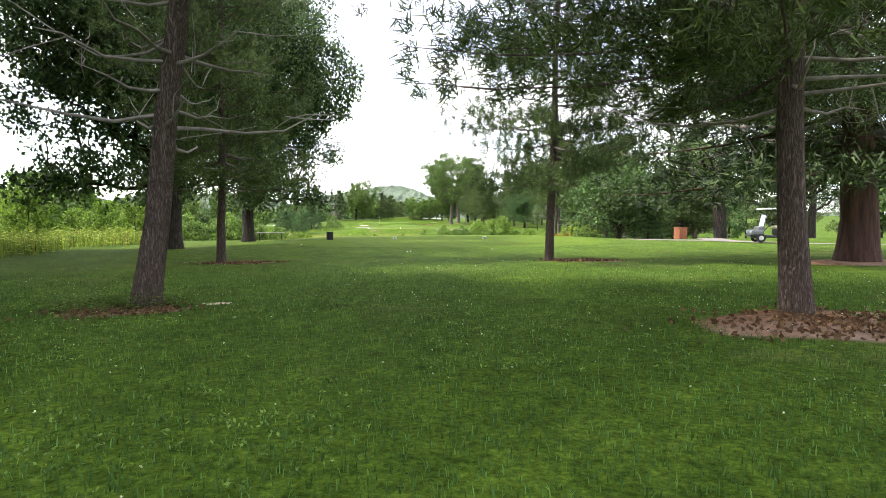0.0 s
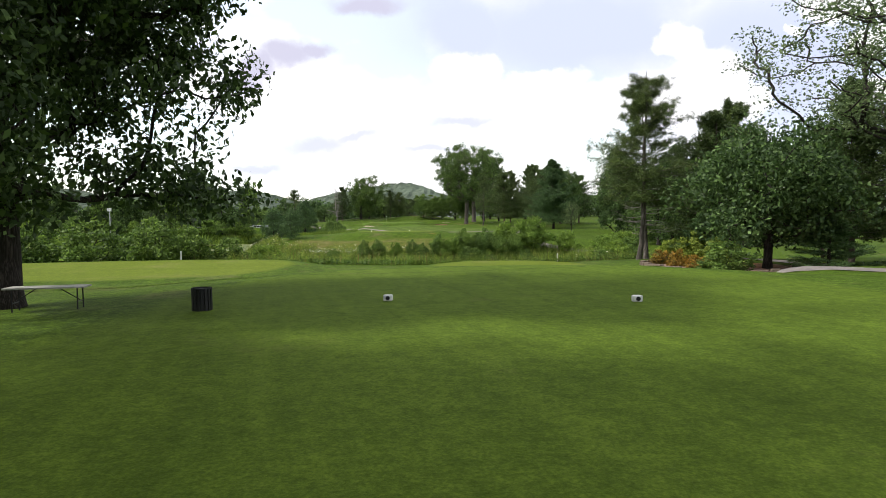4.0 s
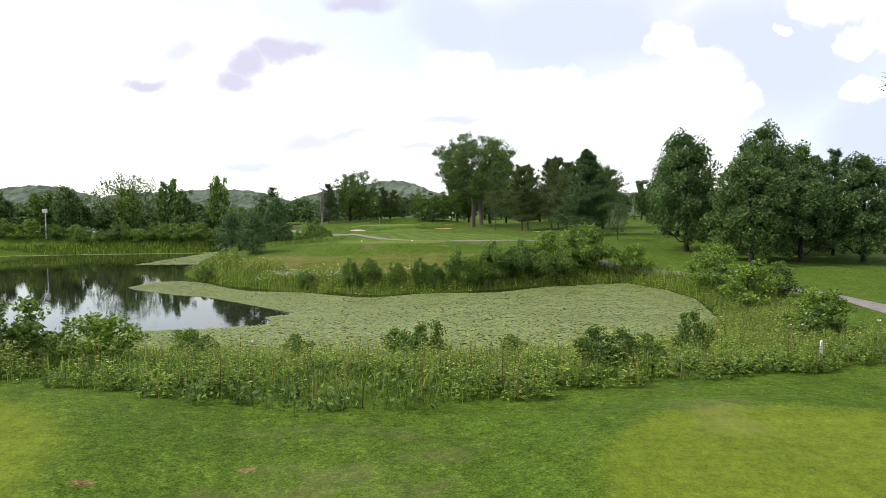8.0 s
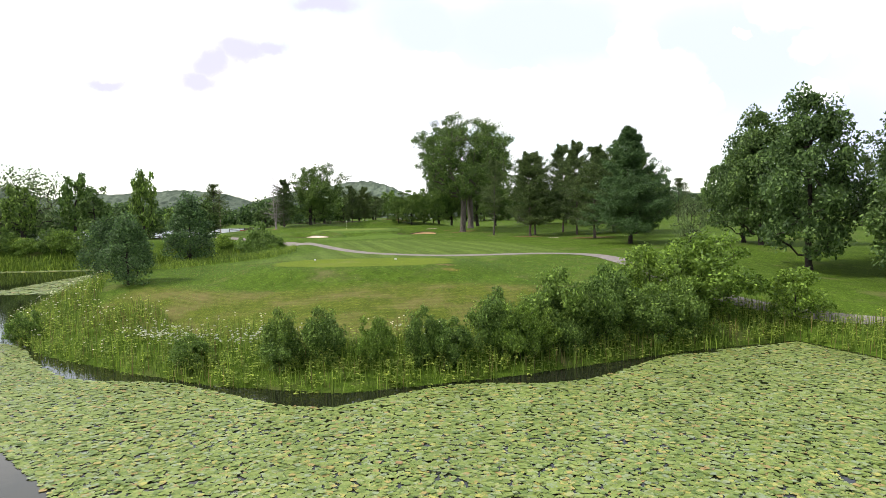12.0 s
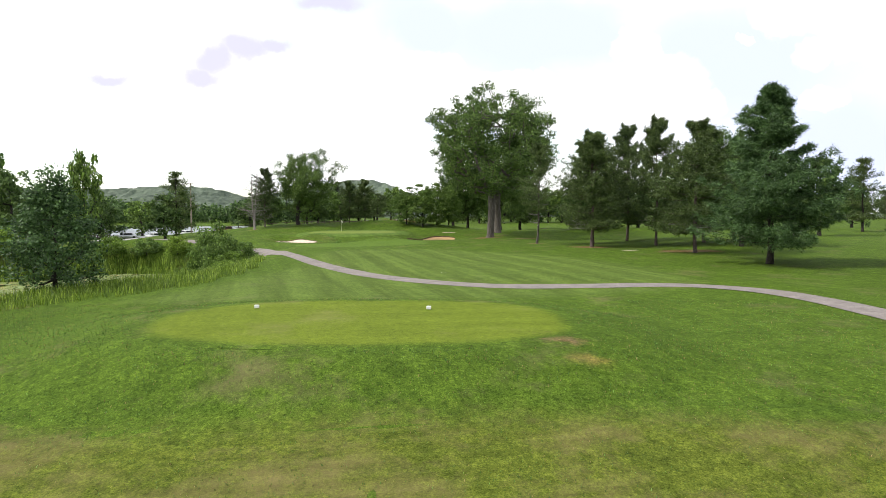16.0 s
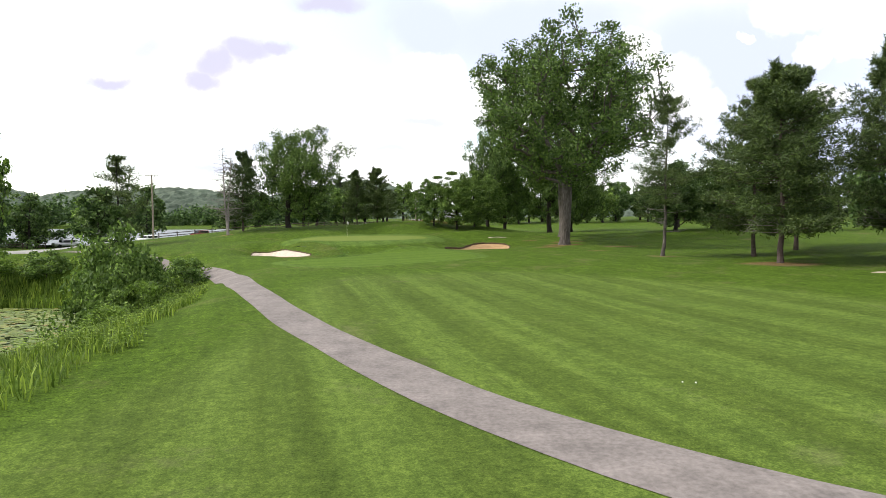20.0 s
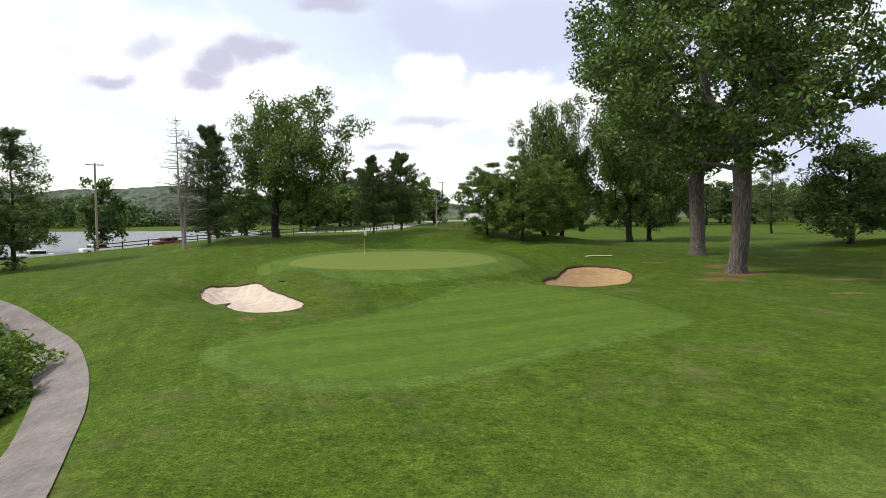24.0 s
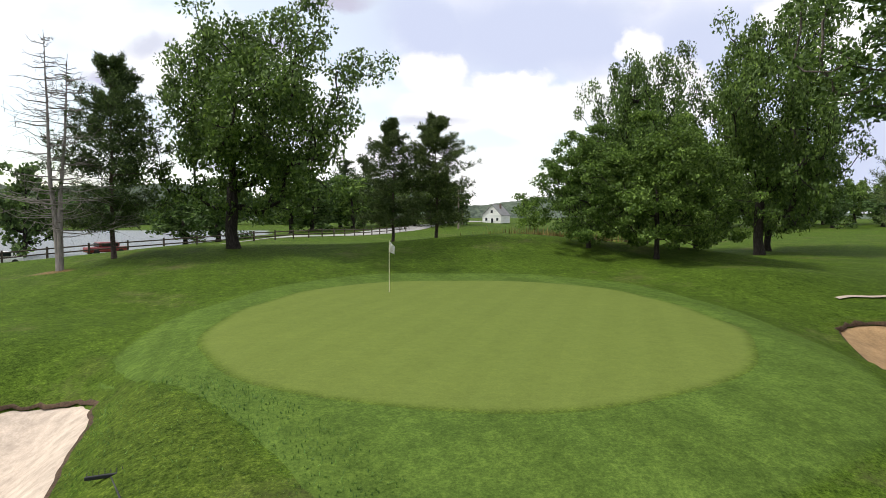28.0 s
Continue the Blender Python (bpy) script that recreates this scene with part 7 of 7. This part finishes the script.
car(-64, 256, 40, P_WHITE, "white car parked by the lake")
car(-69, 252, 44, P_STEEL, "silver car parked by the lake")
car(-59, 262, 48, P_WHITE, "white car parked by the lake")
car(-82, 246, 30, P_BLACK, "dark car parked by the lake")
car(-52, 270, 50, plain("dark_red_paint", (0.22, 0.04, 0.04), 0.3), "dark red car parked by the lake")

# golf balls and scraps on the grass
ball_bm = bmesh.new()
bmesh.ops.create_icosphere(ball_bm, subdivisions=3, radius=0.0214)
ball_me = bpy.data.meshes.new("golf_ball")
ball_bm.to_mesh(ball_me)
ball_bm.free()
ball_me.materials.append(P_WHITE)
for x, y in ((0.41, 20.1), (0.3, 19.9), (-4.43, 25.0), (3.3, 20.7), (-3.82, 155.4), (-4.09, 155.5)):
    b_ = tagged(new("golf_ball", ball_me), "white golf ball lying in the grass", "golf ball", "golf balls")
    b_.matrix_basis = Matrix.Translation((x, y, gz(x, y) + (0.05 if 22 < y < 43 else 0.02))) @ Matrix.Rotation(x, 4, "X")


# a dark log lying in the pond's edge
lg = tagged(new("sunken_log"), "dark wet log lying half sunk at the pond's edge", "log")
shape("trunk", lambda bm: (bar(bm, (-0.9, 0, 0.02), (-0.2, 0.1, 0.07), 0.10, 9, 0.11), bar(bm, (-0.2, 0.1, 0.07), (0.9, 0.05, 0.02), 0.11, 9, 0.07)), P_FENCE, lg)
for sx, sz in ((-0.4, 0.28), (0.25, 0.35), (0.6, 0.22)):
    shape("stub", lambda bm: bar(bm, (sx, 0.07, 0.08), (sx + 0.12, 0.02, sz), 0.03, 6, 0.015), P_FENCE, lg)
lg.matrix_basis = Matrix.Translation((8.0, 82.3, WATER_Z))


# a bunker rake left on the grass
rake = tagged(new("bunker_rake"), "dark bunker rake lying on the shaggy mound", "rake")
shape("handle", lambda bm: bar(bm, (0, 0, 0.03), (0.35, -1.65, 0.05), 0.014), P_DARK, rake)
rake_head = shape("rake_head", lambda bm: box(bm, 0.62, 0.05, 0.05, (0, 0, 0.02), 0.01), P_BLACK, rake)
for k in range(9):
    shape("tine", lambda bm: bar(bm, (-0.28 + 0.07 * k, 0.01, 0.06), (-0.28 + 0.07 * k, 0.05, 0.13), 0.007, 6, 0.004), P_BLACK, rake_head)
put(rake, -21.35, 204.9, 20)
